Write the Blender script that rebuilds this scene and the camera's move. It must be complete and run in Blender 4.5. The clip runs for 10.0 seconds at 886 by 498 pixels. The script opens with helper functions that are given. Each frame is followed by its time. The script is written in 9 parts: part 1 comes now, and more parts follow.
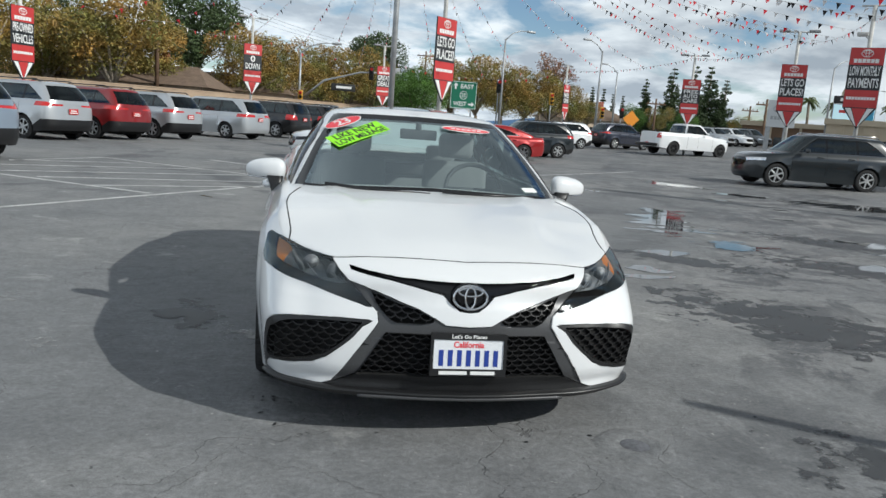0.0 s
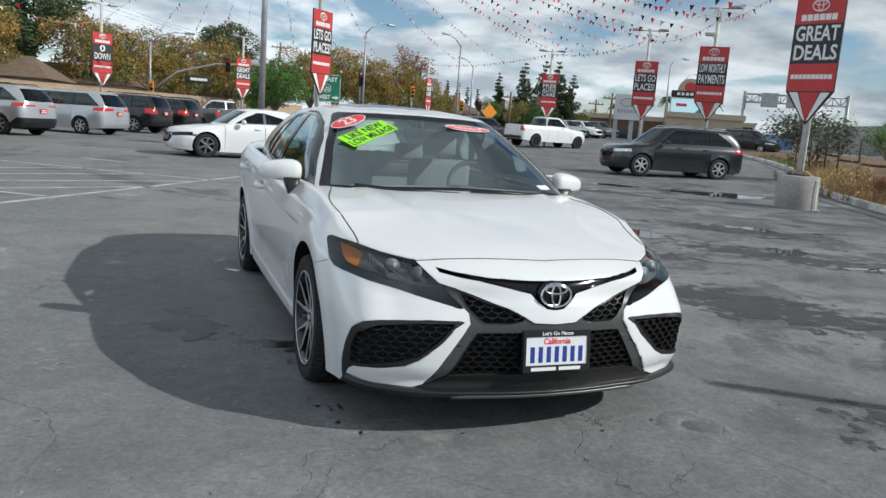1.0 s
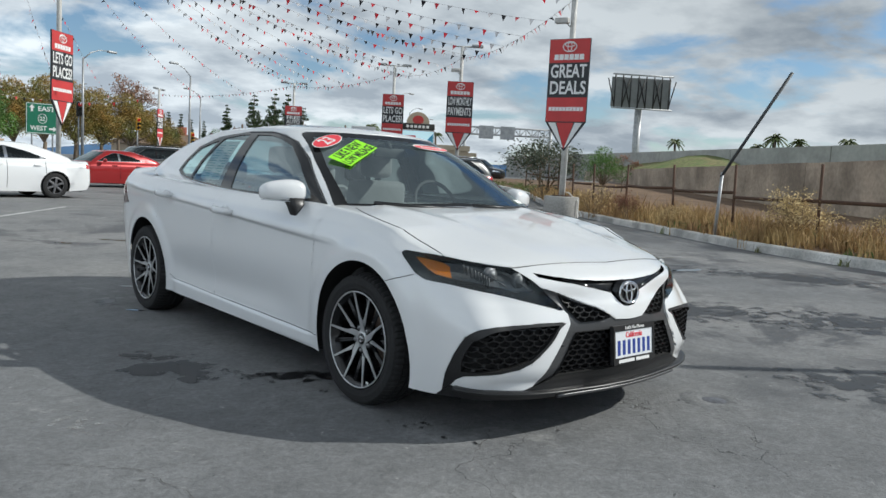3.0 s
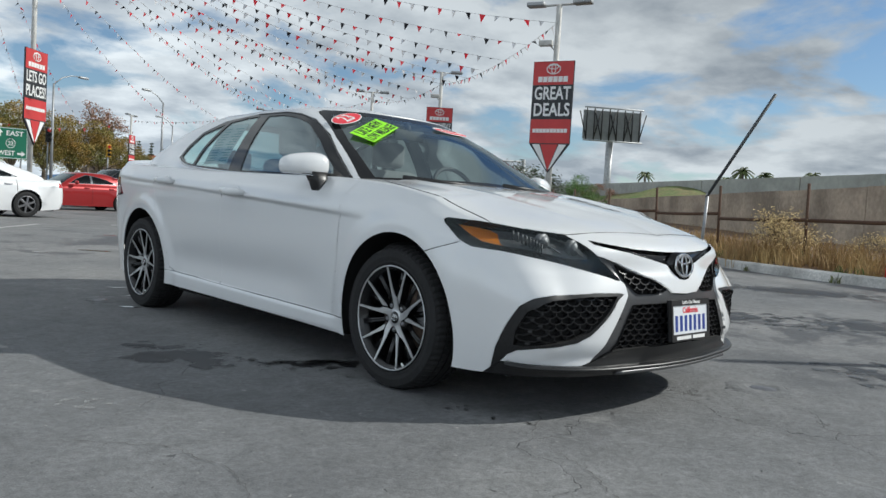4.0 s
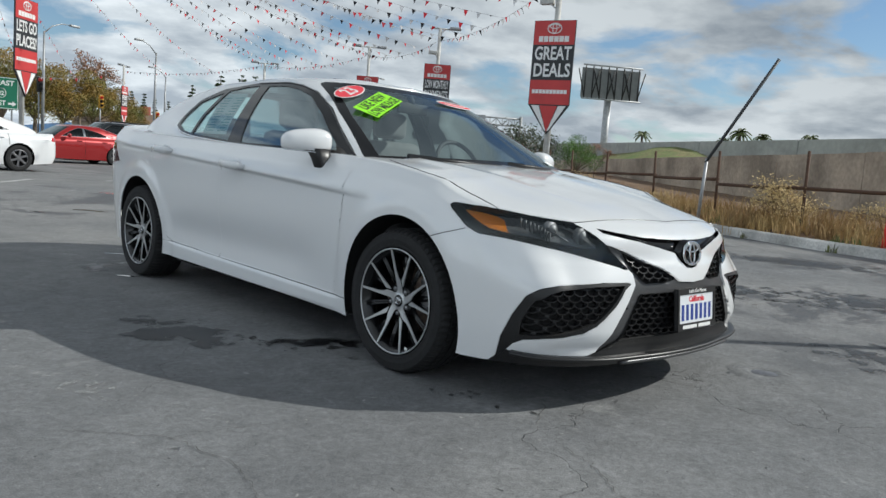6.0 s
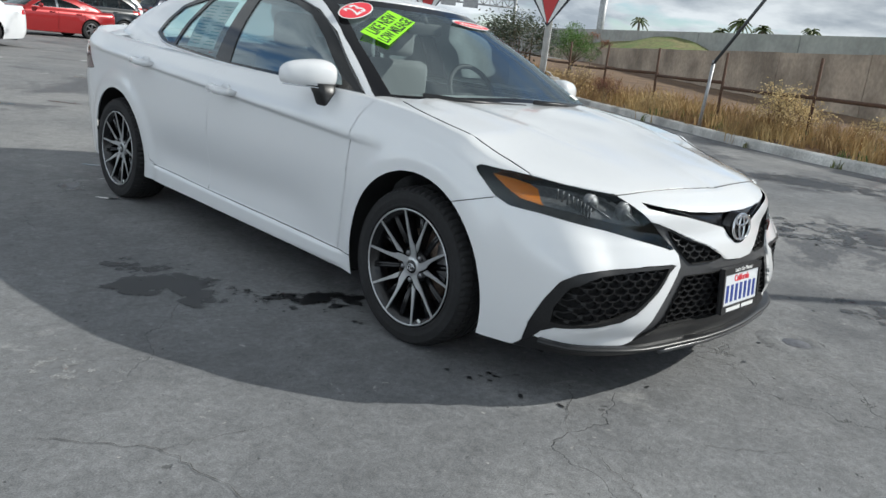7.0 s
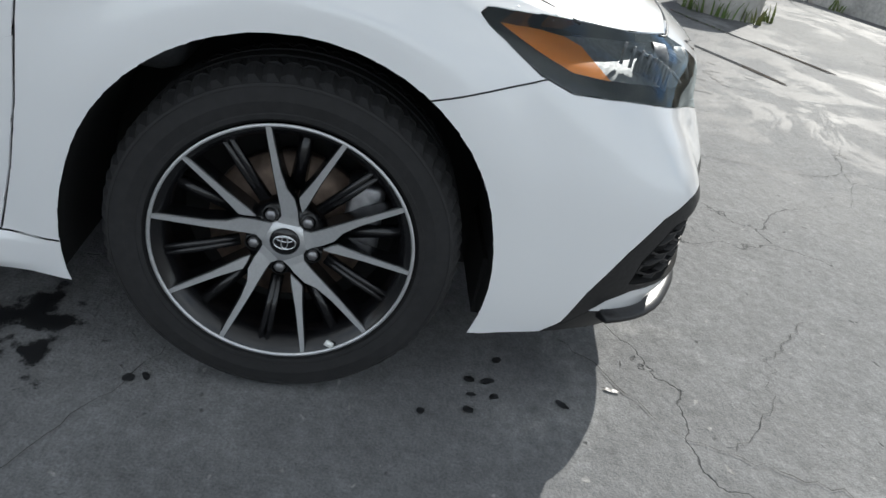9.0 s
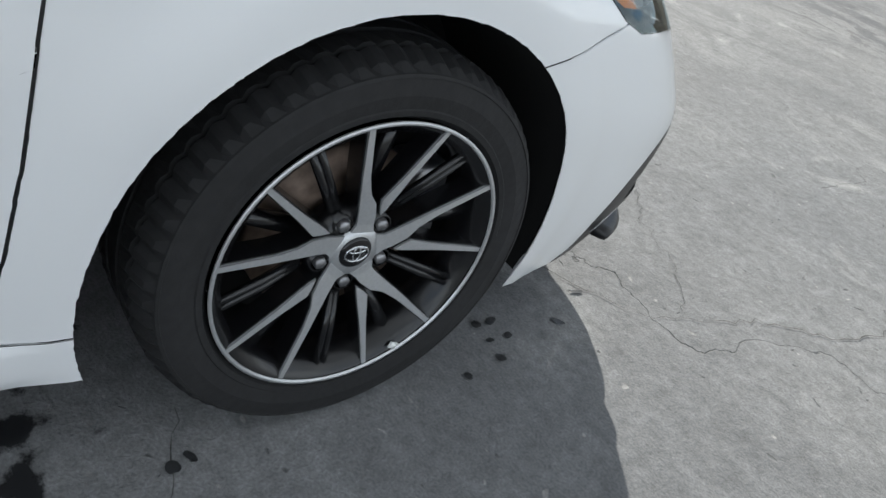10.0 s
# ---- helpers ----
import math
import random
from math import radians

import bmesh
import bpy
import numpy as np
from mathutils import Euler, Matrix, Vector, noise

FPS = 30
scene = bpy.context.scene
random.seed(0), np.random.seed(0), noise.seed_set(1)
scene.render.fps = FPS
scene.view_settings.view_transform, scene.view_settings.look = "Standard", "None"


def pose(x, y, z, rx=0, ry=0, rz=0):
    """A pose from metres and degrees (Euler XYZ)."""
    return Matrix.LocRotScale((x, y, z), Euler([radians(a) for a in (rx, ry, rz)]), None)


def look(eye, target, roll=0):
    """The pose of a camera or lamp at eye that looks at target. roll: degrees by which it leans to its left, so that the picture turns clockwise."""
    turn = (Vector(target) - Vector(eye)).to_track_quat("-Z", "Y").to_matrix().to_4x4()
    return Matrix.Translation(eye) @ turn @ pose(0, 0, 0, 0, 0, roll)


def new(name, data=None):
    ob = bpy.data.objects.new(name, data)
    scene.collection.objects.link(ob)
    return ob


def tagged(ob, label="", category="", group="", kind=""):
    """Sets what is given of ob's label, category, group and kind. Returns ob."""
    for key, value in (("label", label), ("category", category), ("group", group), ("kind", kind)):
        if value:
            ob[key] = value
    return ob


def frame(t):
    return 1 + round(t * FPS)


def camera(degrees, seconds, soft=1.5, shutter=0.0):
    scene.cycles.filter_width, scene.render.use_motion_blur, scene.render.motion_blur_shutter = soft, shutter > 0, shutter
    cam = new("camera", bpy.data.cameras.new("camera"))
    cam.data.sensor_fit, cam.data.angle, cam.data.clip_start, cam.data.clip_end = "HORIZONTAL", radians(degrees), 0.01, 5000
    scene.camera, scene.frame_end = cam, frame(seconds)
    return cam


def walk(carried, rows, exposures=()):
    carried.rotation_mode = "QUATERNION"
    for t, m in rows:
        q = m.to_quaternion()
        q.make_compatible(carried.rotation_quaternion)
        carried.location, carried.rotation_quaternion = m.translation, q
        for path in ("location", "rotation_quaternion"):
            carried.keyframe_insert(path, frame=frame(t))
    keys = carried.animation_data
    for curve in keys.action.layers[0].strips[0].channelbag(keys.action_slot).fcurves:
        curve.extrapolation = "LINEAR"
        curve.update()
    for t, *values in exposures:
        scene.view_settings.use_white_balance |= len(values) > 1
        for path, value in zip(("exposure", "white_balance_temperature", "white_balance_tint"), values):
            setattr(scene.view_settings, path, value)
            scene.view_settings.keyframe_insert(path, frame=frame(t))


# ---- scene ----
cam = camera(60.3, 10.0)

PATH = [
    (0, (-0.695, -2.994, 1.356), (-0.339, -1.053, 1.03), 4.3),
    (0.5, (-1.173, -2.877, 1.299), (-0.658, -0.965, 1.013), 4.3),
    (1, (-1.644, -2.761, 1.324), (-0.926, -0.921, 1.007), 4.1),
    (1.5, (-2.116, -2.621, 1.332), (-1.194, -0.877, 1.004), 4.0),
    (2, (-2.54, -2.437, 1.315), (-1.515, -0.748, 0.999), 2.9),
    (2.5, (-2.897, -2.254, 1.274), (-1.681, -0.689, 1.011), 2.3),
    (4, (-3.103, -1.645, 0.818), (-1.727, -0.196, 0.717), 3.4),
    (4.5, (-3.108, -1.598, 0.782), (-1.729, -0.152, 0.692), 3.5),
    (5, (-3.114, -1.592, 0.791), (-1.73, -0.151, 0.697), 3.6),
    (5.5, (-3.119, -1.584, 0.81), (-1.729, -0.15, 0.697), 3.5),
    (7, (-2.931, -1.147, 1.187), (-1.536, 0.192, 0.678), 6.58),
    (7.5, (-2.749, -0.626, 1.171), (-1.199, 0.483, 0.566), 6.02),
    (8, (-2.533, -0.120, 1.120), (-0.799, 0.613, 0.446), 9.02),
    (8.3, (-2.399, 0.195, 1.070), (-0.622, 0.685, 0.294), 10.94),
    (8.5, (-2.309, 0.410, 1.050), (-0.530, 0.745, 0.201), 11.38),
    (8.6, (-2.281, 0.522, 1.045), (-0.487, 0.745, 0.188), 11.22),
    (9, (-2.116, 0.876, 1.023), (-0.373, 0.622, 0.076), 12.01),
    (9.5, (-1.863, 1.259, 0.973), (-0.302, 0.522, -0.037), 14.30),
    (10, (-1.627, 1.568, 0.979), (-0.446, 0.367, -0.101), 18.87),
]
walk(cam, [(t, look(eye, target, roll)) for t, eye, target, roll in PATH], [(0, -0.13, 6130, 6), (2.7, -0.09, 6130, 6), (5.7, -0.13, 6160, 6), (7.5, 0.23, 6210, 7), (8.0, 0.29, 6230, 7), (8.5, 0.33, 6250, 7), (9, 0.29, 6290, 8), (9.5, 0.33, 6330, 8), (10, 0.51, 6350, 8)])

# ---- world, sun ----
SUN_TO = Vector((1.25, -0.90, 1.03)).normalized()
world = bpy.data.worlds.new("sky")
scene.world = world
world.use_nodes = True


def wire(tree, a, b):
    tree.links.new(a, b)


def build_sky():
    t = world.node_tree
    t.nodes.clear()
    out = t.nodes.new("ShaderNodeOutputWorld")
    bg = t.nodes.new("ShaderNodeBackground")
    sky = t.nodes.new("ShaderNodeTexSky")
    sky.sky_type, sky.sun_disc = "NISHITA", False
    sky.sun_elevation = math.asin(SUN_TO.z)
    sky.sun_rotation = math.atan2(SUN_TO.x, SUN_TO.y)
    sky.air_density, sky.dust_density, sky.ozone_density = 1.0, 0.2, 3.0
    co = t.nodes.new("ShaderNodeTexCoord")
    # clouds lie on a flat layer: the direction divided by its height
    sep = t.nodes.new("ShaderNodeSeparateXYZ")
    wire(t, co.outputs["Generated"], sep.inputs[0])
    up = t.nodes.new("ShaderNodeMath")
    up.operation, up.inputs[1].default_value = "ADD", 0.22
    wire(t, sep.outputs["Z"], up.inputs[0])
    top = t.nodes.new("ShaderNodeMath")
    top.operation, top.inputs[1].default_value = "MAXIMUM", 0.05
    wire(t, up.outputs[0], top.inputs[0])
    div = t.nodes.new("ShaderNodeVectorMath")
    div.operation = "DIVIDE"
    comb = t.nodes.new("ShaderNodeCombineXYZ")
    for i in range(3):
        wire(t, top.outputs[0], comb.inputs[i])
    wire(t, co.outputs["Generated"], div.inputs[0])
    wire(t, comb.outputs[0], div.inputs[1])
    n1 = t.nodes.new("ShaderNodeTexNoise")
    n1.inputs["Scale"].default_value, n1.inputs["Detail"].default_value = 2.1, 10.0
    n1.inputs["Roughness"].default_value, n1.inputs["Distortion"].default_value = 0.55, 0.25
    n2 = t.nodes.new("ShaderNodeTexNoise")
    n2.inputs["Scale"].default_value, n2.inputs["Detail"].default_value = 2.6, 10.0
    n2.inputs["Roughness"].default_value = 0.55
    wire(t, div.outputs[0], n1.inputs["Vector"])
    wire(t, div.outputs[0], n2.inputs["Vector"])
    cover = t.nodes.new("ShaderNodeValToRGB")
    cover.color_ramp.elements[0].position, cover.color_ramp.elements[0].color = 0.372, (0, 0, 0, 1)
    cover.color_ramp.elements[1].position, cover.color_ramp.elements[1].color = 0.488, (1, 1, 1, 1)
    over = t.nodes.new("ShaderNodeMapRange")
    over.inputs["From Min"].default_value, over.inputs["From Max"].default_value, over.inputs["To Max"].default_value = 0.42, 0.85, 0.14
    wire(t, sep.outputs["Z"], over.inputs["Value"])
    more = t.nodes.new("ShaderNodeMath")
    more.operation = "ADD"
    wire(t, n1.outputs["Fac"], more.inputs[0])
    wire(t, over.outputs[0], more.inputs[1])
    wire(t, more.outputs[0], cover.inputs[0])
    shade = t.nodes.new("ShaderNodeValToRGB")
    shade.color_ramp.elements[0].position, shade.color_ramp.elements[0].color = 0.36, (4.3, 4.75, 5.3, 1)
    shade.color_ramp.elements[1].position, shade.color_ramp.elements[1].color = 0.62, (9.1, 9.4, 9.6, 1)
    wire(t, n2.outputs["Fac"], shade.inputs[0])
    mix = t.nodes.new("ShaderNodeMix")
    mix.data_type = "RGBA"
    wire(t, cover.outputs[0], mix.inputs["Factor"])
    wire(t, sky.outputs[0], mix.inputs["A"])
    # clouds show their lit flanks away from the sun and low down, grey bases overhead
    lit = t.nodes.new("ShaderNodeVectorMath")
    lit.operation = "DOT_PRODUCT"
    lit.inputs[1].default_value = (-0.48, 0.05, -0.90)
    wire(t, co.outputs["Generated"], lit.inputs[0])
    amount = t.nodes.new("ShaderNodeMath")
    amount.operation, amount.inputs[1].default_value = "ADD", 1.27
    wire(t, lit.outputs["Value"], amount.inputs[0])
    glow = t.nodes.new("ShaderNodeVectorMath")
    glow.operation = "SCALE"
    wire(t, shade.outputs[0], glow.inputs[0])
    wire(t, amount.outputs[0], glow.inputs["Scale"])
    wire(t, glow.outputs[0], mix.inputs["B"])
    wire(t, mix.outputs["Result"], bg.inputs["Color"])
    bg.inputs["Strength"].default_value = 0.102
    wire(t, bg.outputs[0], out.inputs[0])


build_sky()
sun = new("sun", bpy.data.lights.new("sun", "SUN"))
sun.data.energy, sun.data.angle, sun.data.color = 4.1, radians(0.6), (1.0, 0.95, 0.87)
sun.matrix_world = look(SUN_TO * 60, (0, 0, 0))


# ---- materials ----
MATS = {}


def material(name, color, rough=0.5, metal=0.0, grain=0.0, scale=30.0, bump=0.0, coat=0.0, spec=0.5, stain=0.0, stain_scale=2.0, second=None):
    """A principled surface with fine grain and large stains."""
    if name in MATS:
        return MATS[name]
    m = bpy.data.materials.new(name)
    m.use_nodes = True
    t = m.node_tree
    p = t.nodes["Principled BSDF"]
    p.inputs["Base Color"].default_value = (*color, 1)
    p.inputs["Roughness"].default_value = rough
    p.inputs["Metallic"].default_value = metal
    p.inputs["Coat Weight"].default_value = coat
    p.inputs["Coat Roughness"].default_value = 0.04
    p.inputs["Specular IOR Level"].default_value = spec
    co = t.nodes.new("ShaderNodeTexCoord")
    if grain or stain:
        n = t.nodes.new("ShaderNodeTexNoise")
        n.inputs["Scale"].default_value, n.inputs["Detail"].default_value = scale, 4
        s = t.nodes.new("ShaderNodeTexNoise")
        s.inputs["Scale"].default_value, s.inputs["Detail"].default_value = stain_scale, 6
        wire(t, co.outputs["Object"], n.inputs["Vector"])
        wire(t, co.outputs["Object"], s.inputs["Vector"])
        r = t.nodes.new("ShaderNodeMapRange")
        r.inputs["From Min"].default_value, r.inputs["From Max"].default_value = 0.3, 0.7
        r.inputs["To Min"].default_value, r.inputs["To Max"].default_value = 1 - grain, 1 + grain
        wire(t, n.outputs["Fac"], r.inputs["Value"])
        r2 = t.nodes.new("ShaderNodeMapRange")
        r2.inputs["From Min"].default_value, r2.inputs["From Max"].default_value = 0.35, 0.65
        wire(t, s.outputs["Fac"], r2.inputs["Value"])
        c = t.nodes.new("ShaderNodeMix")
        c.data_type = "RGBA"
        dark = second or tuple(v * (1 - stain) for v in color)
        c.inputs["A"].default_value, c.inputs["B"].default_value = (*color, 1), (*dark, 1)
        wire(t, r2.outputs[0], c.inputs["Factor"])
        mul = t.nodes.new("ShaderNodeVectorMath")
        mul.operation = "SCALE"
        wire(t, c.outputs["Result"], mul.inputs[0])
        wire(t, r.outputs[0], mul.inputs["Scale"])
        wire(t, mul.outputs[0], p.inputs["Base Color"])
        if bump:
            b = t.nodes.new("ShaderNodeBump")
            b.inputs["Strength"].default_value, b.inputs["Distance"].default_value = bump, 0.01
            wire(t, n.outputs["Fac"], b.inputs["Height"])
            wire(t, b.outputs[0], p.inputs["Normal"])
    MATS[name] = m
    return m


def glass(name, tint, gloss=1.5):
    """Thin pane: see-through, with a mirror film that grows at grazing angles."""
    if name in MATS:
        return MATS[name]
    m = bpy.data.materials.new(name)
    m.use_nodes = True
    t = m.node_tree
    t.nodes.clear()
    out = t.nodes.new("ShaderNodeOutputMaterial")
    tr = t.nodes.new("ShaderNodeBsdfTransparent")
    tr.inputs[0].default_value = (*tint, 1)
    gl = t.nodes.new("ShaderNodeBsdfGlossy")
    gl.inputs["Roughness"].default_value = 0.01
    gl.inputs["Color"].default_value = (0.84, 0.95, 0.98, 1)
    fr = t.nodes.new("ShaderNodeFresnel")
    fr.inputs["IOR"].default_value = gloss
    mx = t.nodes.new("ShaderNodeMixShader")
    wire(t, fr.outputs[0], mx.inputs[0])
    wire(t, tr.outputs[0], mx.inputs[1])
    wire(t, gl.outputs[0], mx.inputs[2])
    wire(t, mx.outputs[0], out.inputs[0])
    MATS[name] = m
    return m


def paint_with_drops():
    """White car paint under clear coat, with rain beads on the faces that look up."""
    m = material("white_car_paint", (0.775, 0.785, 0.795), 0.30, coat=1.0)
    t = m.node_tree
    p = t.nodes["Principled BSDF"]
    co = t.nodes.new("ShaderNodeTexCoord")
    v = t.nodes.new("ShaderNodeTexVoronoi")
    v.inputs["Scale"].default_value = 95
    wire(t, co.outputs["Object"], v.inputs["Vector"])
    drop = t.nodes.new("ShaderNodeMapRange")
    drop.interpolation_type = "SMOOTHSTEP"
    drop.inputs["From Min"].default_value, drop.inputs["From Max"].default_value = 0.26, 0.10
    wire(t, v.outputs["Distance"], drop.inputs["Value"])
    some = t.nodes.new("ShaderNodeMapRange")
    some.inputs["From Min"].default_value, some.inputs["From Max"].default_value = 0.45, 0.6
    wire(t, v.outputs["Color"], some.inputs["Value"])
    g = t.nodes.new("ShaderNodeNewGeometry")
    s = t.nodes.new("ShaderNodeSeparateXYZ")
    wire(t, g.outputs["Normal"], s.inputs[0])
    upw = t.nodes.new("ShaderNodeMapRange")
    upw.inputs["From Min"].default_value, upw.inputs["From Max"].default_value = 0.45, 0.8
    wire(t, s.outputs["Z"], upw.inputs["Value"])
    a = t.nodes.new("ShaderNodeMath")
    a.operation = "MULTIPLY"
    b = t.nodes.new("ShaderNodeMath")
    b.operation = "MULTIPLY"
    wire(t, drop.outputs[0], a.inputs[0])
    wire(t, some.outputs[0], a.inputs[1])
    wire(t, a.outputs[0], b.inputs[0])
    wire(t, upw.outputs[0], b.inputs[1])
    bp = t.nodes.new("ShaderNodeBump")
    bp.inputs["Strength"].default_value, bp.inputs["Distance"].default_value = 0.55, 0.0016
    wire(t, b.outputs[0], bp.inputs["Height"])
    wire(t, bp.outputs[0], p.inputs["Normal"])
    wire(t, bp.outputs[0], p.inputs["Coat Normal"])
    return m


M_PAINT = paint_with_drops()
M_BLACK = material("black_plastic", (0.012, 0.012, 0.013), 0.38, grain=0.3, scale=120, bump=0.05)
M_GLOSSBLACK = material("gloss_black", (0.006, 0.006, 0.007), 0.08)
M_SATIN = material("grey_satin_trim", (0.075, 0.076, 0.08), 0.36, metal=0.3, grain=0.15, scale=200)
M_DARK = material("dark_void", (0.004, 0.004, 0.004), 0.9, grain=0.2)
M_CHROME = material("chrome", (0.75, 0.76, 0.78), 0.08, metal=1.0)
M_ALLOY = material("machined_alloy", (0.56, 0.57, 0.58), 0.34, metal=0.65, grain=0.06, scale=200)
M_RIMBLACK = material("rim_black", (0.006, 0.006, 0.007), 0.25, coat=0.15)
M_RUBBER = material("tyre_rubber", (0.013, 0.013, 0.014), 0.78, grain=0.25, scale=60, bump=0.15, stain=0.3, stain_scale=6)
M_IRON = material("brake_iron", (0.20, 0.15, 0.12), 0.5, metal=0.8, grain=0.3, scale=40)
M_STEEL = material("bare_steel", (0.30, 0.30, 0.31), 0.4, metal=0.9, grain=0.2, scale=60)
M_GLASS = glass("car_glass", (0.72, 0.85, 0.83), 4.6)
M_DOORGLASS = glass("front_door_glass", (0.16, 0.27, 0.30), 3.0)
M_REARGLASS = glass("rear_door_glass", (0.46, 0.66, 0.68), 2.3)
M_TINT = glass("privacy_glass", (0.12, 0.14, 0.14), 1.75)
M_CLEAR = glass("clear_lens", (0.85, 0.87, 0.88), 1.5)
M_AMBER = material("amber_lens", (0.85, 0.27, 0.03), 0.25, coat=1.0, grain=0.1, scale=300)
M_REDLENS = material("red_lens", (0.50, 0.02, 0.02), 0.15, coat=1.0)
M_SMOKED = material("smoked_lens", (0.085, 0.022, 0.024), 0.12, coat=1.0)
M_LAMP = material("lamp_bowl", (0.17, 0.18, 0.19), 0.5, metal=0.5, grain=0.25, scale=90, bump=0.12)
M_SEAT = material("grey_seat_fabric", (0.27, 0.275, 0.28), 0.8, grain=0.2, scale=150, bump=0.1)
M_DASH = material("dash_vinyl", (0.06, 0.062, 0.065), 0.6, grain=0.2, scale=150, bump=0.1)
M_HEADLINER = material("headliner_cloth", (0.36, 0.37, 0.37), 0.9, grain=0.1, scale=200)
M_PAPER = material("white_paper", (0.80, 0.82, 0.80), 0.7, grain=0.04, scale=20)
M_PLATEWHITE = material("plate_white", (0.75, 0.77, 0.80), 0.35, grain=0.04, scale=60)
M_PLATEBLUE = material("plate_blue", (0.02, 0.05, 0.28), 0.4)
M_RED = material("banner_red", (0.56, 0.045, 0.045), 0.5, grain=0.06, scale=8, stain=0.15)
M_SIGNBLACK = material("banner_black", (0.022, 0.024, 0.028), 0.5, grain=0.1, scale=8)
M_SIGNWHITE = material("banner_white", (0.78, 0.78, 0.77), 0.5, grain=0.04, scale=8)
M_STICKER = material("sticker_green", (0.33, 0.85, 0.02), 0.45)
M_STICKRED = material("sticker_red", (0.75, 0.05, 0.07), 0.45)
M_GALV = material("galvanised_steel", (0.42, 0.43, 0.44), 0.5, metal=0.6, grain=0.12, scale=25, stain=0.25, stain_scale=3)
M_POLEWHITE = material("pole_white_paint", (0.62, 0.61, 0.58), 0.55, grain=0.08, scale=20, stain=0.3, stain_scale=4)
M_RUST = material("rusty_steel", (0.10, 0.055, 0.035), 0.8, metal=0.2, grain=0.3, scale=40, bump=0.2)
M_WIRE = material("fence_wire", (0.22, 0.21, 0.20), 0.6, metal=0.5, grain=0.2, scale=30)


# ---- mesh helpers ----
def mesh_of(name, verts, faces, mats, smooth=True):
    me = bpy.data.meshes.new(name)
    me.from_pydata(verts, [], faces)
    for m in (mats if isinstance(mats, (list, tuple)) else [mats]):
        me.materials.append(m)
    if smooth:
        me.polygons.foreach_set("use_smooth", [True] * len(me.polygons))
    me.update()
    return me


def part(name, bm, mat, parent=None, label="", smooth=True, kind=""):
    """One mesh object out of a bmesh, under a thing or a part."""
    me = bpy.data.meshes.new(name)
    bm.to_mesh(me)
    bm.free()
    me.materials.append(mat)
    if smooth:
        me.polygons.foreach_set("use_smooth", [True] * len(me.polygons))
    ob = new(name, me)
    ob.parent = parent
    if label or kind:
        tagged(ob, label, kind=kind)
    return ob


def thing(name, label, category, group="", m=None, kind=""):
    ob = new(name)
    ob.empty_display_size = 0.2
    tagged(ob, label, category, group, kind)
    if m is not None:
        ob.matrix_basis = m
    return ob


def box(bm, lo, hi, m=None, bevel=0.0):
    """A box between two corners, edges rounded where bevel is given."""
    g = bmesh.ops.create_cube(bm, size=1)["verts"]
    for v in g:
        v.co = Vector([lo[i] + (v.co[i] + 0.5) * (hi[i] - lo[i]) for i in range(3)])
    if bevel:
        es = list({e for v in g for e in v.link_edges})
        r = bmesh.ops.bevel(bm, geom=es, offset=bevel, segments=2, affect="EDGES", profile=0.5)
        g = list({v for f in r["faces"] for v in f.verts} | {v for v in g if v.is_valid})
    if m is not None:
        bmesh.ops.transform(bm, matrix=m, verts=g)
    return g


def tube(bm, points, radius, n=8, caps=True):
    """A round bar along points; radius a number or a list."""
    pts = [Vector(p) for p in points]
    rings = []
    side = None
    for i, p in enumerate(pts):
        d = (pts[min(i + 1, len(pts) - 1)] - pts[max(i - 1, 0)]).normalized()
        if side is None:
            side = d.orthogonal().normalized()
        side = (side - d * side.dot(d))
        side = side.normalized() if side.length > 1e-6 else d.orthogonal().normalized()
        oth = d.cross(side)
        r = radius[i] if isinstance(radius, (list, tuple)) else radius
        rings.append([bm.verts.new(p + (side * math.cos(a) + oth * math.sin(a)) * r) for a in [2 * math.pi * k / n for k in range(n)]])
    for a, b in zip(rings, rings[1:]):
        for k in range(n):
            bm.faces.new((a[k], a[(k + 1) % n], b[(k + 1) % n], b[k]))
    if caps:
        bm.faces.new(rings[0][::-1])
        bm.faces.new(rings[-1])
    return rings


def lathe(bm, profile, axis="z", n=32, m=None):
    """Turns (radius, height) pairs about an axis."""
    rings = []
    for r, h in profile:
        ring = []
        for k in range(n):
            a = 2 * math.pi * k / n
            c = (r * math.cos(a), r * math.sin(a), h)
            c = c if axis == "z" else (h, c[0], c[1]) if axis == "x" else (c[0], h, c[1])
            v = Vector(c)
            ring.append(bm.verts.new(m @ v if m is not None else v))
        rings.append(ring)
    for a, b in zip(rings, rings[1:]):
        for k in range(n):
            bm.faces.new((a[k], a[(k + 1) % n], b[(k + 1) % n], b[k]))
    return rings


def prism(bm, poly, d0, d1, place):
    """A flat outline pushed from depth d0 to d1; place(a, b, d) gives the point."""
    a = [bm.verts.new(place(x, y, d0)) for x, y in poly]
    b = [bm.verts.new(place(x, y, d1)) for x, y in poly]
    bm.faces.new(a[::-1])
    bm.faces.new(b)
    for i in range(len(poly)):
        j = (i + 1) % len(poly)
        bm.faces.new((a[i], a[j], b[j], b[i]))
    bmesh.ops.recalc_face_normals(bm, faces=bm.faces[:])


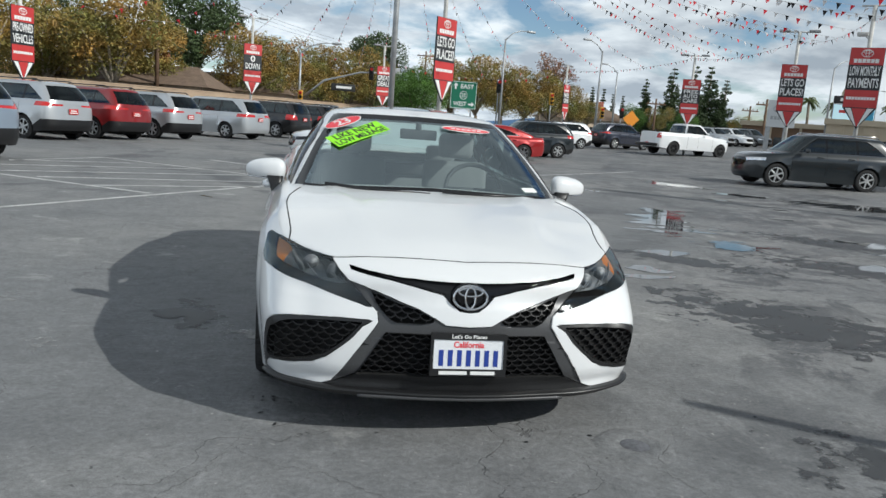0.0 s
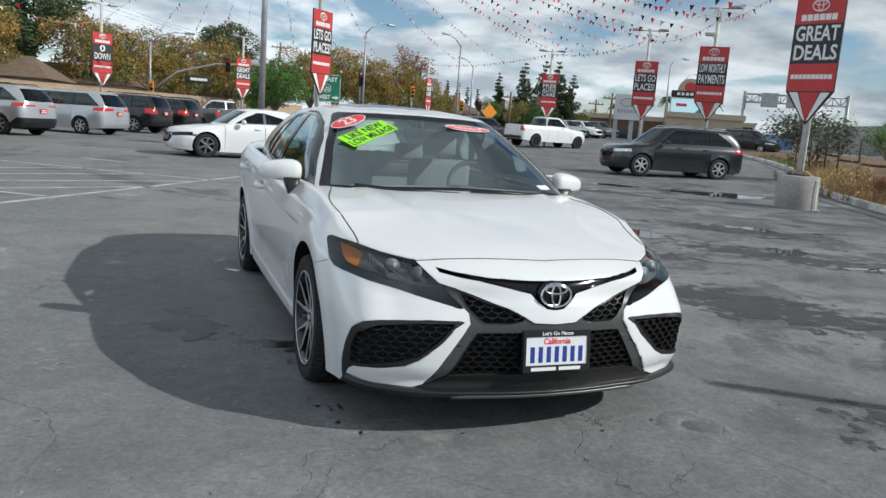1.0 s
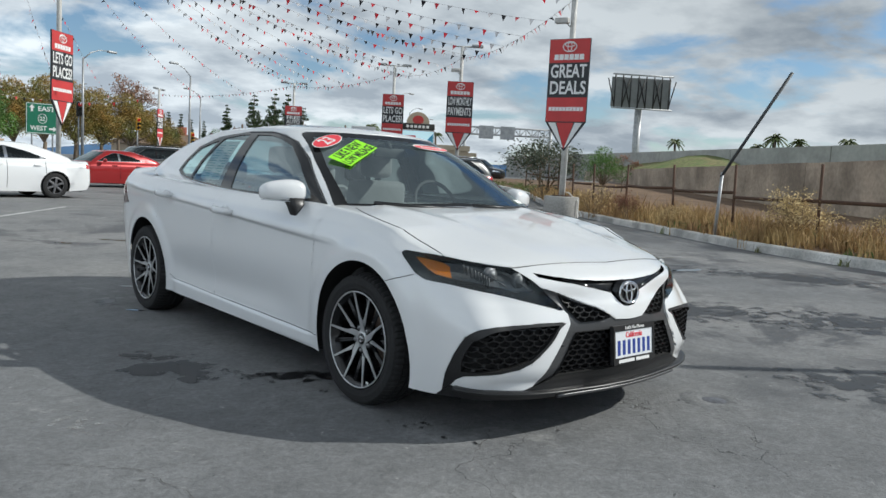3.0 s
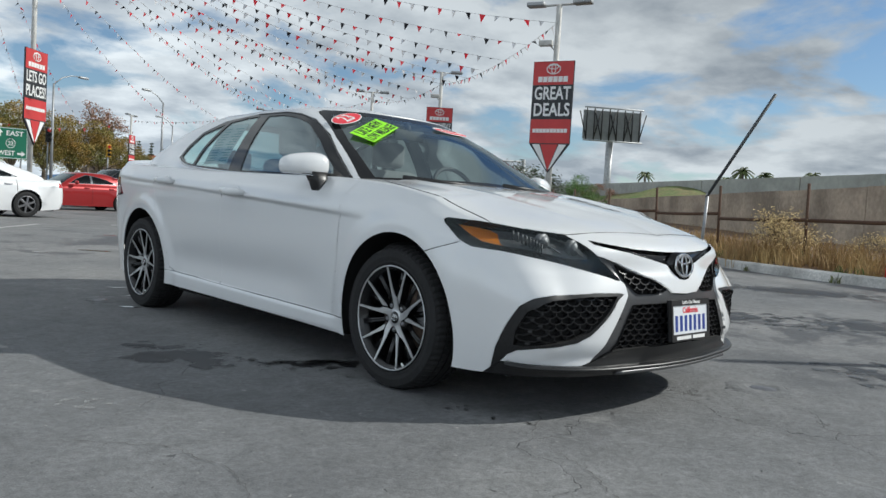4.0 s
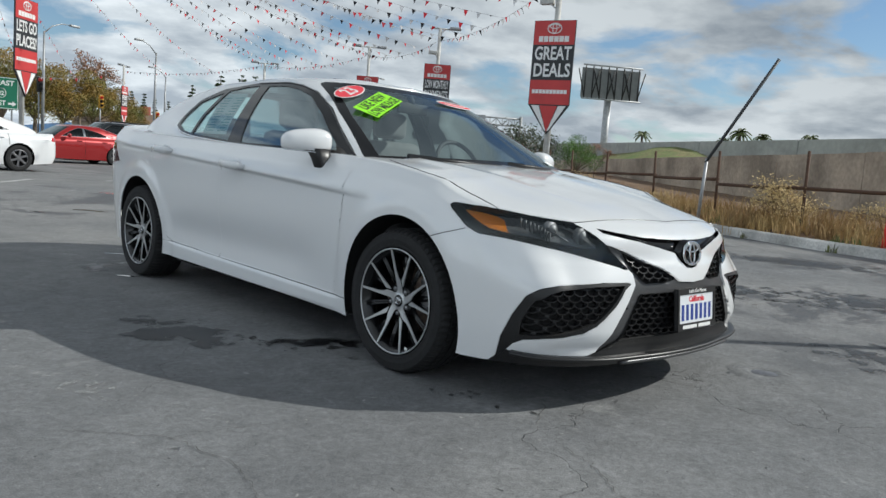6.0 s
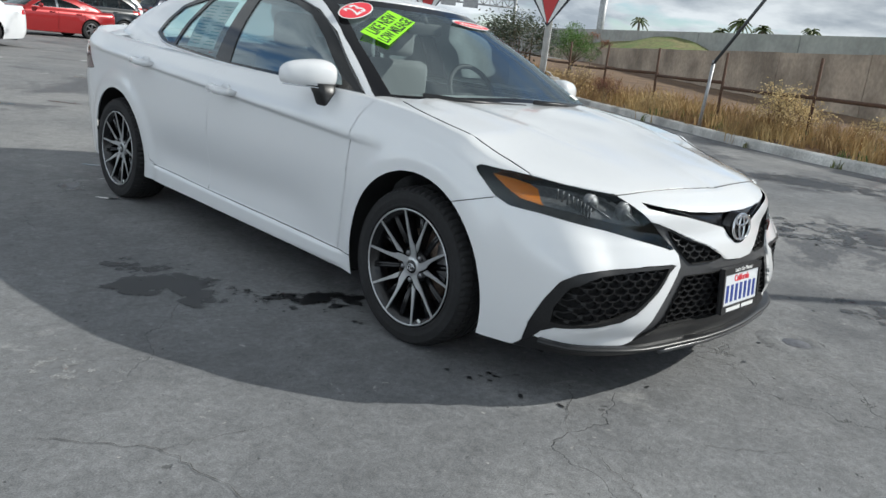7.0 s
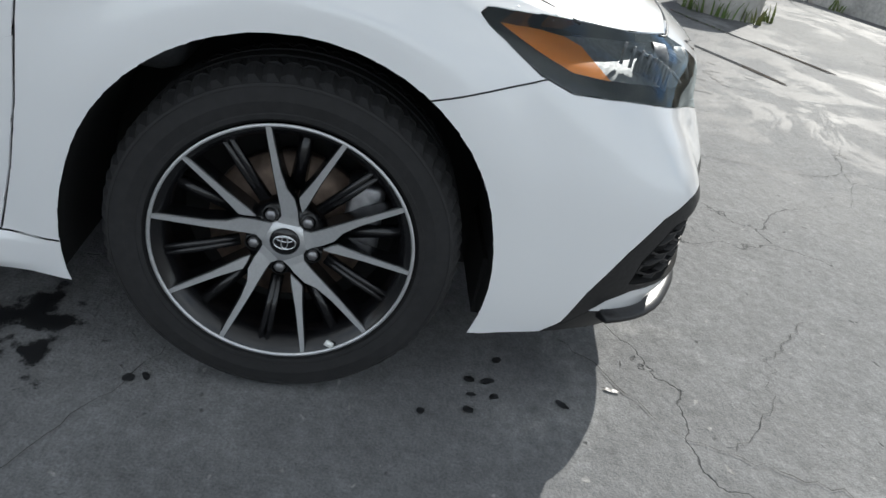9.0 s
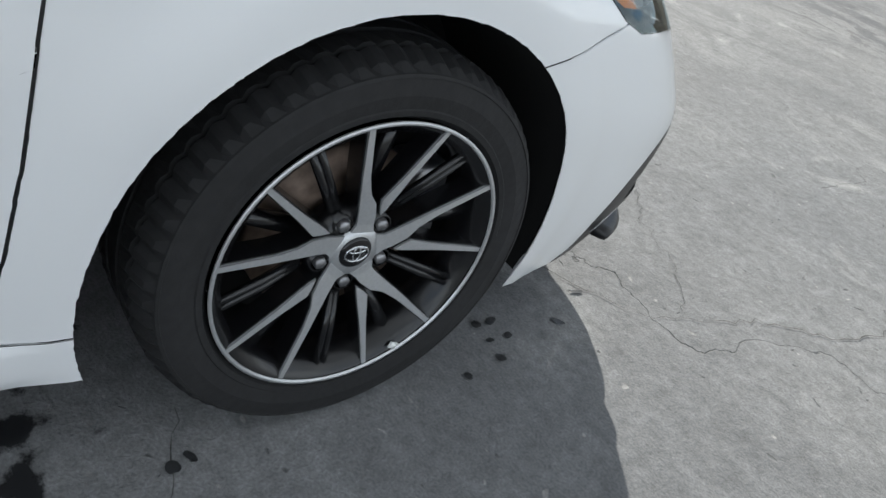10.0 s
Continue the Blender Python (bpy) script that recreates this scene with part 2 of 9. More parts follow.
def spline(pairs):
    """A smooth curve without overshoot through (t, value) pairs."""
    t = [p[0] for p in pairs]
    v = [p[1] for p in pairs]
    n = len(t)
    d = [(v[i + 1] - v[i]) / (t[i + 1] - t[i]) for i in range(n - 1)]
    s = [d[0]] + [0.0 if d[i - 1] * d[i] <= 0 else 2 * d[i - 1] * d[i] / (d[i - 1] + d[i]) for i in range(1, n - 1)] + [d[-1]]

    def f(x):
        if x <= t[0]:
            return v[0]
        if x >= t[-1]:
            return v[-1]
        i = max(k for k in range(n - 1) if t[k] <= x)
        h = t[i + 1] - t[i]
        q = (x - t[i]) / h
        return ((2 * q**3 - 3 * q**2 + 1) * v[i] + (q**3 - 2 * q**2 + q) * h * s[i]
                + (3 * q**2 - 2 * q**3) * v[i + 1] + (q**3 - q**2) * h * s[i + 1])
    return f


def ramp(x, a, b):
    q = min(1, max(0, (x - a) / (b - a)))
    return q * q * (3 - 2 * q)


def lettering(name, text, size, mat, parent, m, width=0.0, depth=0.002, label=""):
    """Raised letters in the built-in font, centred, as one mesh."""
    cu = bpy.data.curves.new(name, "FONT")
    cu.body, cu.size, cu.align_x, cu.align_y, cu.extrude = text, size, "CENTER", "CENTER", depth
    cu.resolution_u = 3
    cu.offset = size * 0.02
    tmp = bpy.data.objects.new(name, cu)
    scene.collection.objects.link(tmp)
    bpy.context.view_layer.update()
    me = bpy.data.meshes.new_from_object(tmp.evaluated_get(bpy.context.evaluated_depsgraph_get()))
    bpy.data.objects.remove(tmp)
    xs = [v.co.x for v in me.vertices]
    if width:
        k = width / (max(xs) - min(xs))
        for v in me.vertices:
            v.co.x *= k
    me.materials.clear()
    me.materials.append(mat)
    ob = new(name, me)
    ob.parent = parent
    ob.matrix_basis = m
    if label:
        tagged(ob, label)
    return ob


from mathutils.interpolate import poly_3d_calc


# ---- car shells: half a body, lofted, then scored into panels ----
def arc(theta, n):
    return math.sin(theta) ** (2 / n), 1 - max(0.0, math.cos(theta)) ** (2 / n)


def shell(C, nu=(36, 110, 26), nv=34, nc=20):
    """Half a closed body (x <= 0): plan outlines stacked up to the shoulder, then a crowned cap."""
    bm = bmesh.new()
    cap = bm.faces.layers.int.new("cap")
    cols = []
    a, b, c = nu
    stations = [("f", 0.5 * math.pi * i / a) for i in range(a)] + [("s", i / b) for i in range(b)] + [("r", 0.5 * math.pi * (1 - i / c)) for i in range(c + 1)]
    zt = C["zmid"]
    jf, jr = C["join_f"], C["join_r"]
    for kind, q in stations:
        nf = C["nf"] if callable(C["nf"]) else (lambda z, n=C["nf"]: n)
        x0, y0 = (arc(q, nf(zt)) if kind == "f" else arc(q, C["nr"]) if kind == "r" else (1, 1))
        f0, r0 = C["front"](zt), C["rear"](zt)
        yref = f0 + (jf(zt) - f0) * y0 if kind == "f" else r0 - (r0 - jr(zt)) * y0 if kind == "r" else jf(zt) + (jr(zt) - jf(zt)) * q
        zb, zs = C["bottom"](yref), C["shoulder"](yref)
        col = []
        for k in range(nv + 1):
            h = k / nv
            z = zb + (zs - zb) * h
            f, r = C["front"](z), C["rear"](z)
            if kind == "f":
                x0, y0 = arc(q, nf(z))
            y = f + (jf(z) - f) * y0 if kind == "f" else r - (r - jr(z)) * y0 if kind == "r" else jf(z) + (jr(z) - jf(z)) * q
            x = -C["width"](y, z, h) * x0
            col.append(Vector((x, y + (C["sweep"](x, z) if kind == "f" and "sweep" in C else 0.0), z)))
        top = col[-1]
        fs, rs = C["front"](C["shoulder"](f0)), C["rear"](C["shoulder"](r0))
        yc = fs + (jf(zs) - fs) * (q / (0.5 * math.pi)) ** 1.4 if kind == "f" else rs - (rs - jr(zs)) * (q / (0.5 * math.pi)) ** 1.4 if kind == "r" else top.y
        for k in range(1, nc + 1):
            w = k / nc
            lift = 1 - (1 - w) ** C["crown"]
            y = top.y + (yc - top.y) * w
            z = top.z + (C["centre"](yc) - top.z) * lift
            x = top.x * (1 - w)
            col.append(Vector((x, y, z + C.get("ridge", lambda x, y: 0)(x, y))))
        cols.append([bm.verts.new(p) for p in col])
    for A, B in zip(cols, cols[1:]):
        for k in range(nv + nc):
            try:
                f = bm.faces.new((A[k], A[k + 1], B[k + 1], B[k]))
                f[cap] = 1 if k >= nv else 0
            except ValueError:
                pass
    bmesh.ops.remove_doubles(bm, verts=bm.verts[:], dist=0.0004)
    for v in bm.verts:
        if v.co.x > -0.0005:
            v.co.x = 0.0
    bm.normal_update()
    flip = [f for f in bm.faces if f.calc_area() > 1e-8]
    bmesh.ops.recalc_face_normals(bm, faces=bm.faces[:])
    side = max(flip, key=lambda f: -f.calc_center_median().x)
    if side.normal.x > 0:
        bmesh.ops.reverse_faces(bm, faces=bm.faces[:])
    return bm


SIDE = (lambda p: (p.y, p.z), lambda d: Vector((0, d[1], -d[0])))
FRONT = (lambda p: (p.x, p.z), lambda d: Vector((d[1], 0, -d[0])))
TOP = (lambda p: (p.x, p.y), lambda d: Vector((d[1], -d[0], 0)))


def inside(poly, p):
    hit = False
    j = len(poly) - 1
    for i in range(len(poly)):
        (x1, y1), (x2, y2) = poly[i], poly[j]
        if (y1 > p[1]) != (y2 > p[1]) and p[0] < (x2 - x1) * (p[1] - y1) / (y2 - y1) + x1:
            hit = not hit
        j = i
    return hit


def gap_to(a, b, p):
    d = (b[0] - a[0], b[1] - a[1])
    l2 = d[0] ** 2 + d[1] ** 2
    q = min(1, max(0, ((p[0] - a[0]) * d[0] + (p[1] - a[1]) * d[1]) / l2)) if l2 else 0
    return math.hypot(p[0] - a[0] - q * d[0], p[1] - a[1] - q * d[1])


def score(bm, poly, view, keep, reach=0.05):
    """Cuts the outline into the sheet along the view and gives the faces within it."""
    proj, cross = view
    for i in range(len(poly)):
        a, b = poly[i], poly[(i + 1) % len(poly)]
        d = Vector((b[0] - a[0], b[1] - a[1]))
        if d.length < 1e-6:
            continue
        d.normalize()
        near = [f for f in bm.faces if gap_to(a, b, proj(f.calc_center_median())) < reach and keep(f)]
        if not near:
            continue
        es = {e for f in near for e in f.edges}
        vs = {v for f in near for v in f.verts}
        at = Vector((0, a[0], a[1])) if view is SIDE else Vector((a[0], 0, a[1])) if view is FRONT else Vector((a[0], a[1], 0))
        bmesh.ops.bisect_plane(bm, geom=list(vs) + list(es) + near, dist=0.0008, plane_co=at, plane_no=cross(d))
    return [f for f in bm.faces if keep(f) and inside(poly, proj(f.calc_center_median()))]


def take(bm, faces):
    """Lifts faces out of a sheet into a sheet of their own."""
    out = bmesh.new()
    cap = out.faces.layers.int.new("cap")
    src = bm.faces.layers.int["cap"]
    made = {}
    for f in faces:
        vs = []
        for v in f.verts:
            if v not in made:
                made[v] = out.verts.new(v.co)
            vs.append(made[v])
        g = out.faces.new(vs)
        g[cap] = f[src]
    bmesh.ops.delete(bm, geom=faces, context="FACES")
    out.normal_update()
    return out


def rim(bm, gap=0.002, depth=0.012, thin=()):
    """Turns the edge of a panel inwards, so that a shut line shows round it."""
    edge = [v for v in bm.verts if v.is_boundary and abs(v.co.x) > 1e-4]
    bmesh.ops.remove_doubles(bm, verts=edge, dist=0.0011)
    bm.normal_update()
    es = [e for e in bm.edges if e.is_boundary and not all(abs(v.co.x) < 1e-4 for v in e.verts)]
    vs = {v for e in es for v in e.verts}
    move = {}
    for v in vs:
        # inward direction and facing out of the whole neighbourhood, so that thin faces don't count
        ring2 = {f for e in v.link_edges for w in e.verts for f in w.link_faces}
        nn = Vector()
        for f in ring2:
            nn += f.normal * f.calc_area()
        nn = nn.normalized() if nn.length > 1e-12 else v.normal.copy()
        c = Vector()
        for e in v.link_edges:
            if e.is_boundary:
                d = nn.cross(e.verts[1].co - e.verts[0].co)
                c += d if d.dot(e.link_faces[0].calc_center_median() - e.verts[0].co) > 0 else -d
        c -= nn * c.dot(nn)
        if abs(v.co.x) < 1e-4:
            c.x = 0
        move[v] = (c.normalized() * gap if c.length > 1e-9 else Vector(), nn)
    for v, (d, n) in move.items():
        v.co += d
    r = bmesh.ops.extrude_edge_only(bm, edges=es)
    nv = [g for g in r["geom"] if isinstance(g, bmesh.types.BMVert)]
    old = {}
    for v in vs:
        old[v.co.copy().freeze()] = move[v][1]
    for v in nv:
        n = old.get(v.co.copy().freeze())
        if n is not None:
            n = n.copy()
            if abs(v.co.x) < 1e-4:
                n.x = 0
            near = any(math.hypot(v.co.y - a, v.co.z - b) < r for a, b, r in thin)
            v.co -= n * (0.002 if near else depth)
    for e in es:
        if e.is_valid:
            e.smooth = False


def mirrored(bm, join):
    """join: adds the other half; else gives a mirrored copy."""
    if join:
        g = bmesh.ops.duplicate(bm, geom=bm.verts[:] + bm.edges[:] + bm.faces[:])["geom"]
        for v in [x for x in g if isinstance(x, bmesh.types.BMVert)]:
            v.co.x *= -1
        bmesh.ops.reverse_faces(bm, faces=[x for x in g if isinstance(x, bmesh.types.BMFace)])
        bmesh.ops.remove_doubles(bm, verts=[v for v in bm.verts if abs(v.co.x) < 1e-3], dist=0.0006)
        return bm
    other = bm.copy()
    for v in other.verts:
        v.co.x *= -1
    bmesh.ops.reverse_faces(other, faces=other.faces[:])
    return other


def polished(ob, ref):
    """Gives a panel the facing of the uncut body, so that reflections run on over its cuts."""
    tree, faces = ref
    out = []
    for v in ob.data.vertices:
        s = 1 if v.co.x <= 0 else -1
        p = Vector((v.co.x * s, v.co.y, v.co.z))
        at, nrm, i, d = tree.find_nearest(p)
        cos, nos = faces[i]
        w = poly_3d_calc(cos, at)
        n = sum((q * k for q, k in zip(nos, w)), Vector())
        n = n.normalized() if n.length > 1e-6 else nrm
        if abs(p.x) < 1e-4:
            n.x = 0
        out.append((n.x * s, n.y, n.z))
    ob.data.normals_split_custom_set_from_vertices(out)


def both(name, bm, mat, parent, label="", smooth=True):
    """The same part on either side of the car."""
    o = mirrored(bm, False)
    return part(name, bm, mat, parent, label, smooth), part(name, o, mat, parent, label, smooth)


def circle(cx, cy, r, n=40):
    return [(cx + r * math.cos(2 * math.pi * k / n), cy + r * math.sin(2 * math.pi * k / n)) for k in range(n)]


def push(bm, depth):
    bm.normal_update()
    for v in bm.verts:
        n = v.normal.copy()
        if abs(v.co.x) < 1e-4:
            n.x = 0
        v.co -= n * depth


# ---- wheels ----
def tyre_mesh(bm, R, r, w, n=56):
    """Tyre with shoulder, tread grooves and a bead; the axle lies along x, outer side at -x."""
    h = w / 2
    side = [(r, h * 0.86), (r + 0.008, h * 0.95), (r + 0.010, h * 0.99), (r + 0.018, h * 1.0), (r + 0.020, h * 0.985), (r + 0.45 * (R - r), h * 1.02), (r + 0.72 * (R - r), h * 0.995), (r + 0.73 * (R - r), h * 1.008), (r + 0.78 * (R - r), h * 0.995), (r + 0.79 * (R - r), h * 0.97), (R - 0.009, h * 0.86)]
    tread = []
    for g in (-0.55, -0.19, 0.19, 0.55):
        tread += [(R, (g + 0.05) * h), (R - 0.007, (g + 0.04) * h), (R - 0.007, (g - 0.04) * h), (R, (g - 0.05) * h)]
    tread.sort(key=lambda p: -p[1])
    prof = side + tread + [(a, -b) for a, b in side[::-1]]
    lathe(bm, [(a, b) for a, b in prof], "x", n)
    bmesh.ops.recalc_face_normals(bm, faces=bm.faces[:])


def hero_wheel(parent, x, y, z, sgn):
    """Eighteen-inch alloy wheel with ten machined spokes in five pairs. sgn -1: the outer side faces -x."""
    wheel = new("wheel")
    wheel.parent = parent
    tagged(wheel, "black and machined alloy wheel with a low tyre")
    wheel.matrix_basis = pose(x, y, z, 0, 0, 0 if sgn < 0 else 180)
    R, r, w = 0.326, 0.236, 0.225
    bm = bmesh.new()
    tyre_mesh(bm, R, r, w, 192)
    # sipes across the shoulder
    for v in bm.verts:
        rr = math.hypot(v.co.y, v.co.z)
        k = round((math.atan2(v.co.z, v.co.y) / (2 * math.pi)) * 192) % 3
        if k == 0 and rr > R - 0.012 and abs(v.co.x) > 0.05:
            v.co.y *= 1 - 0.006 / rr
            v.co.z *= 1 - 0.006 / rr
    part("tyre", bm, M_RUBBER, wheel, "black rubber tyre", smooth=False)
    bm = bmesh.new()
    lathe(bm, [(0.2310, -0.106), (0.2375, -0.108), (0.238, -0.112), (0.2330, -0.113), (0.2315, -0.109)], "x", 72)
    part("rim_edge", bm, M_ALLOY, wheel, "machined rim edge")
    bm = bmesh.new()
    lathe(bm, [(0.2375, -0.109), (0.2325, -0.107), (0.214, -0.095), (0.206, -0.03), (0.205, 0.09)], "x", 72)
    part("rim_barrel", bm, M_RIMBLACK, wheel, "black rim barrel")
    place = lambda a, b, d: Vector((d, a, b))
    # outlines of the two blades of a pair: along the pair's axis, and across it
    arm = [(0.036, 0.0205), (0.050, 0.0150), (0.069, 0.0200), (0.140, 0.0440), (0.2215, 0.0695), (0.2240, 0.0610), (0.140, 0.0310), (0.108, 0.0150), (0.090, -0.0020), (0.066, -0.0115), (0.050, -0.0150), (0.036, -0.0205)]
    twin = [(0.085, -0.0125), (0.096, -0.0095), (0.140, -0.0290), (0.2240, -0.0615), (0.2215, -0.0690), (0.140, -0.0415), (0.080, -0.0245), (0.068, -0.0195)]

    def fat(poly, d):
        out = []
        for i, p in enumerate(poly):
            a, b = Vector(poly[i - 1]), Vector(poly[(i + 1) % len(poly)])
            t = (b - a).normalized()
            out.append((p[0] + t.y * d, p[1] - t.x * d))
        return out

    def dish(bm, rise):
        for v in bm.verts:
            v.co.x -= rise * max(0, (math.hypot(v.co.y, v.co.z) - 0.05) / 0.18)
    for k in range(5):
        axis = math.radians(84.4 + 72 * k)
        base = math.pi - axis
        turn = lambda p: (-(p[0] * math.cos(axis) - p[1] * math.sin(axis)), p[0] * math.sin(axis) + p[1] * math.cos(axis))
        for blade in (arm, twin):
            bm = bmesh.new()
            prism(bm, [turn(p) for p in blade], -0.0750, -0.0810, place)
            dish(bm, 0.026)
            part("spoke", bm, M_ALLOY, wheel, "machined spoke face", smooth=False)
            bm = bmesh.new()
            prism(bm, [turn(p) for p in fat(blade, -0.0022)], -0.040, -0.0775, place)
            dish(bm, 0.025)
            part("spoke_back", bm, M_RIMBLACK, wheel, "gloss black spoke flank", smooth=False)
        # black stay between the pairs
        a = base + math.radians(36)
        bm = bmesh.new()
        for da in (-0.035, 0.035):
            tube(bm, [(-0.060, 0.085 * math.cos(a + da * 1.4), 0.085 * math.sin(a + da * 1.4)), (-0.078, 0.15 * math.cos(a + da), 0.15 * math.sin(a + da)), (-0.092, 0.224 * math.cos(a + da * 0.8), 0.224 * math.sin(a + da * 0.8))], [0.008, 0.0075, 0.006], 6)
        part("stay", bm, M_RIMBLACK, wheel)
        bm = bmesh.new()
        tube(bm, [(-0.045, 0.10 * math.cos(base), 0.10 * math.sin(base)), (-0.065, 0.222 * math.cos(base), 0.222 * math.sin(base))], [0.016, 0.012], 6)
        part("stay", bm, M_RIMBLACK, wheel)
        # wheel nut
        bm = bmesh.new()
        lathe(bm, [(0.0001, -0.083), (0.008, -0.0825), (0.0105, -0.080), (0.0105, -0.06)], "x", 6,
              Matrix.Translation((0, 0.0575 * math.cos(a), 0.0575 * math.sin(a))))
        part("wheel_nut", bm, M_STEEL, wheel, "steel wheel nut")
        bm = bmesh.new()
        lathe(bm, [(0.0145, -0.0770), (0.0165, -0.0775), (0.0165, -0.04)], "x", 16, Matrix.Translation((0, 0.0575 * math.cos(a), 0.0575 * math.sin(a))))
        part("nut_well", bm, M_RIMBLACK, wheel)
    bm = bmesh.new()
    lathe(bm, [(0.0001, -0.0765), (0.03, -0.0765), (0.05, -0.075), (0.072, -0.070), (0.074, -0.03)], "x", 40)
    part("hub", bm, M_RIMBLACK, wheel, "black hub")
    bm = bmesh.new()
    lathe(bm, [(0.020, -0.0807), (0.0415, -0.0805), (0.043, -0.0755)], "x", 40)
    part("hub_face", bm, M_ALLOY, wheel, "machined hub face")
    bm = bmesh.new()
    lathe(bm, [(0.0001, -0.085), (0.024, -0.0845), (0.0275, -0.082), (0.029, -0.075)], "x", 32)
    cap = part("centre_cap", bm, M_GLOSSBLACK, wheel, "black centre cap with a chrome badge")
    badge(cap, pose(-0.0855, 0, 0, 90, 0, -90), 0.020)
    bm = bmesh.new()
    lathe(bm, [(0.05, -0.02), (0.15, -0.02), (0.15, 0.005), (0.05, 0.005)], "x", 40)
    part("brake_disc", bm, M_IRON, wheel, "rust-tinged brake disc")
    bm = bmesh.new()
    box(bm, (-0.05, -0.17, -0.02), (0.03, -0.10, 0.12), None, 0.012)
    part("brake_caliper", bm, M_STEEL, wheel, "grey steel brake caliper")
    bm = bmesh.new()
    lathe(bm, [(0.0, 0.04), (0.21, 0.04)], "x", 32)
    part("backing", bm, M_DARK, wheel)
    bm = bmesh.new()
    a = math.radians(-113)
    box(bm, (-0.113, -0.008, -0.006), (-0.109, 0.008, 0.006), Matrix.Translation((0, -0.105, -0.195)) @ pose(0, 0, 0, 25))
    part("weight_tag", bm, M_PAPER, wheel, "small white tag on the rim")
    return wheel


def ring(bm, rx, ry, t, place, n=32):
    pts = [place(rx * math.cos(2 * math.pi * k / n), ry * math.sin(2 * math.pi * k / n), 0) for k in range(n + 1)]
    tube(bm, pts, t, 6, caps=False)


def badge(parent, m, s):
    """Plain chrome ovals, s the half width."""
    bm = bmesh.new()
    pl = lambda cx, cy: (lambda a, b, d: Vector((cx + a, cy + b, 0)))
    ring(bm, s, s * 0.68, s * 0.085, pl(0, 0))
    ring(bm, s * 0.30, s * 0.62, s * 0.075, pl(0, 0), 24)
    ring(bm, s * 0.72, s * 0.24, s * 0.075, pl(0, s * 0.33), 24)
    ob = part("badge", bm, M_CHROME, parent, "chrome oval badge")
    ob.matrix_basis = m
    return ob


# ---- the white sedan ----
def drape(poly, bvh, way, lift):
    """A flat outline laid on a surface: a fan of small triangles. poly holds (x, z); way is the direction of fall."""
    bm = bmesh.new()

    def on(x, z):
        hit = bvh.ray_cast(Vector((x, 0, z)) - Vector(way) * 3, Vector(way))
        return hit[0] + hit[1] * lift if hit[0] is not None else None
    cx, cz = sum(p[0] for p in poly) / len(poly), sum(p[1] for p in poly) / len(poly)
    rings = []
    for s in (1.0, 0.75, 0.5, 0.25):
        rings.append([on(cx + (x - cx) * s, cz + (z - cz) * s) for x, z in poly])
    vs = [[bm.verts.new(p) for p in r] for r in rings]
    n = len(poly)
    for a, b in zip(vs, vs[1:]):
        for k in range(n):
            bm.faces.new((a[k], a[(k + 1) % n], b[(k + 1) % n], b[k]))
    bm.faces.new(vs[-1])
    bmesh.ops.recalc_face_normals(bm, faces=bm.faces[:])
    bm.normal_update()
    return bm


def dense(poly, step=0.02):
    out = []
    for i in range(len(poly)):
        a, b = Vector(poly[i]), Vector(poly[(i + 1) % len(poly)])
        k = max(1, int((b - a).length / step))
        out += [tuple(a.lerp(b, j / k)) for j in range(k)]
    return out


def curved(poly, rounds=2):
    """Corner cutting: a smooth closed outline through few points."""
    for _ in range(rounds):
        out = []
        for i in range(len(poly)):
            a, b = poly[i], poly[(i + 1) % len(poly)]
            out += [(a[0] * 0.75 + b[0] * 0.25, a[1] * 0.75 + b[1] * 0.25), (a[0] * 0.25 + b[0] * 0.75, a[1] * 0.25 + b[1] * 0.75)]
        poly = out
    return poly


def honeycomb(bvh, poly, cw, ch, inset, both_sides=True):
    """Hexagon bars over a surface within an outline in the (x, z) view."""
    bm = bmesh.new()
    xs, zs = [p[0] for p in poly], [p[1] for p in poly]

    def on(x, z, d):
        hit = bvh.ray_cast(Vector((x, -2, z)), Vector((0, 1, 0)))
        return hit[0] + Vector((0, d, 0)) if hit[0] is not None else None
    rows = int((max(zs) - min(zs)) / ch) + 2
    cols_n = int((max(xs) - min(xs)) / cw) + 2
    for r in range(rows):
        for c in range(cols_n):
            x = min(xs) + c * cw + (cw / 2 if r % 2 else 0)
            z = min(zs) + r * ch
            segs = [((x - cw * 0.5, z + ch * 0.22), (x - cw * 0.22, z - ch * 0.22)), ((x - cw * 0.22, z - ch * 0.22), (x + cw * 0.22, z - ch * 0.22)),
                    ((x + cw * 0.22, z - ch * 0.22), (x + cw * 0.5, z + ch * 0.22)), ((x - cw * 0.5, z + ch * 0.22), (x - cw * 0.5 + 0.001, z + ch * 0.78))]
            for a, b in segs:
                if not inside(poly, ((a[0] + b[0]) / 2, (a[1] + b[1]) / 2)):
                    continue
                d = (b[0] - a[0], b[1] - a[1])
                l = math.hypot(*d) or 1
                nx, nz = -d[1] / l * 0.0016, d[0] / l * 0.0016
                q = [on(a[0] + nx, a[1] + nz, inset), on(b[0] + nx, b[1] + nz, inset), on(b[0] - nx, b[1] - nz, inset), on(a[0] - nx, a[1] - nz, inset)]
                if any(p is None for p in q):
                    continue
                front = [bm.verts.new(p) for p in q]
                back = [bm.verts.new(p + Vector((0, 0.018, 0))) for p in q]
                bm.faces.new(front[::-1])
                for k in range(4):
                    bm.faces.new((front[k], front[(k + 1) % 4], back[(k + 1) % 4], back[k]))
    bmesh.ops.recalc_face_normals(bm, faces=bm.faces[:])
    return bm


from mathutils.bvhtree import BVHTree

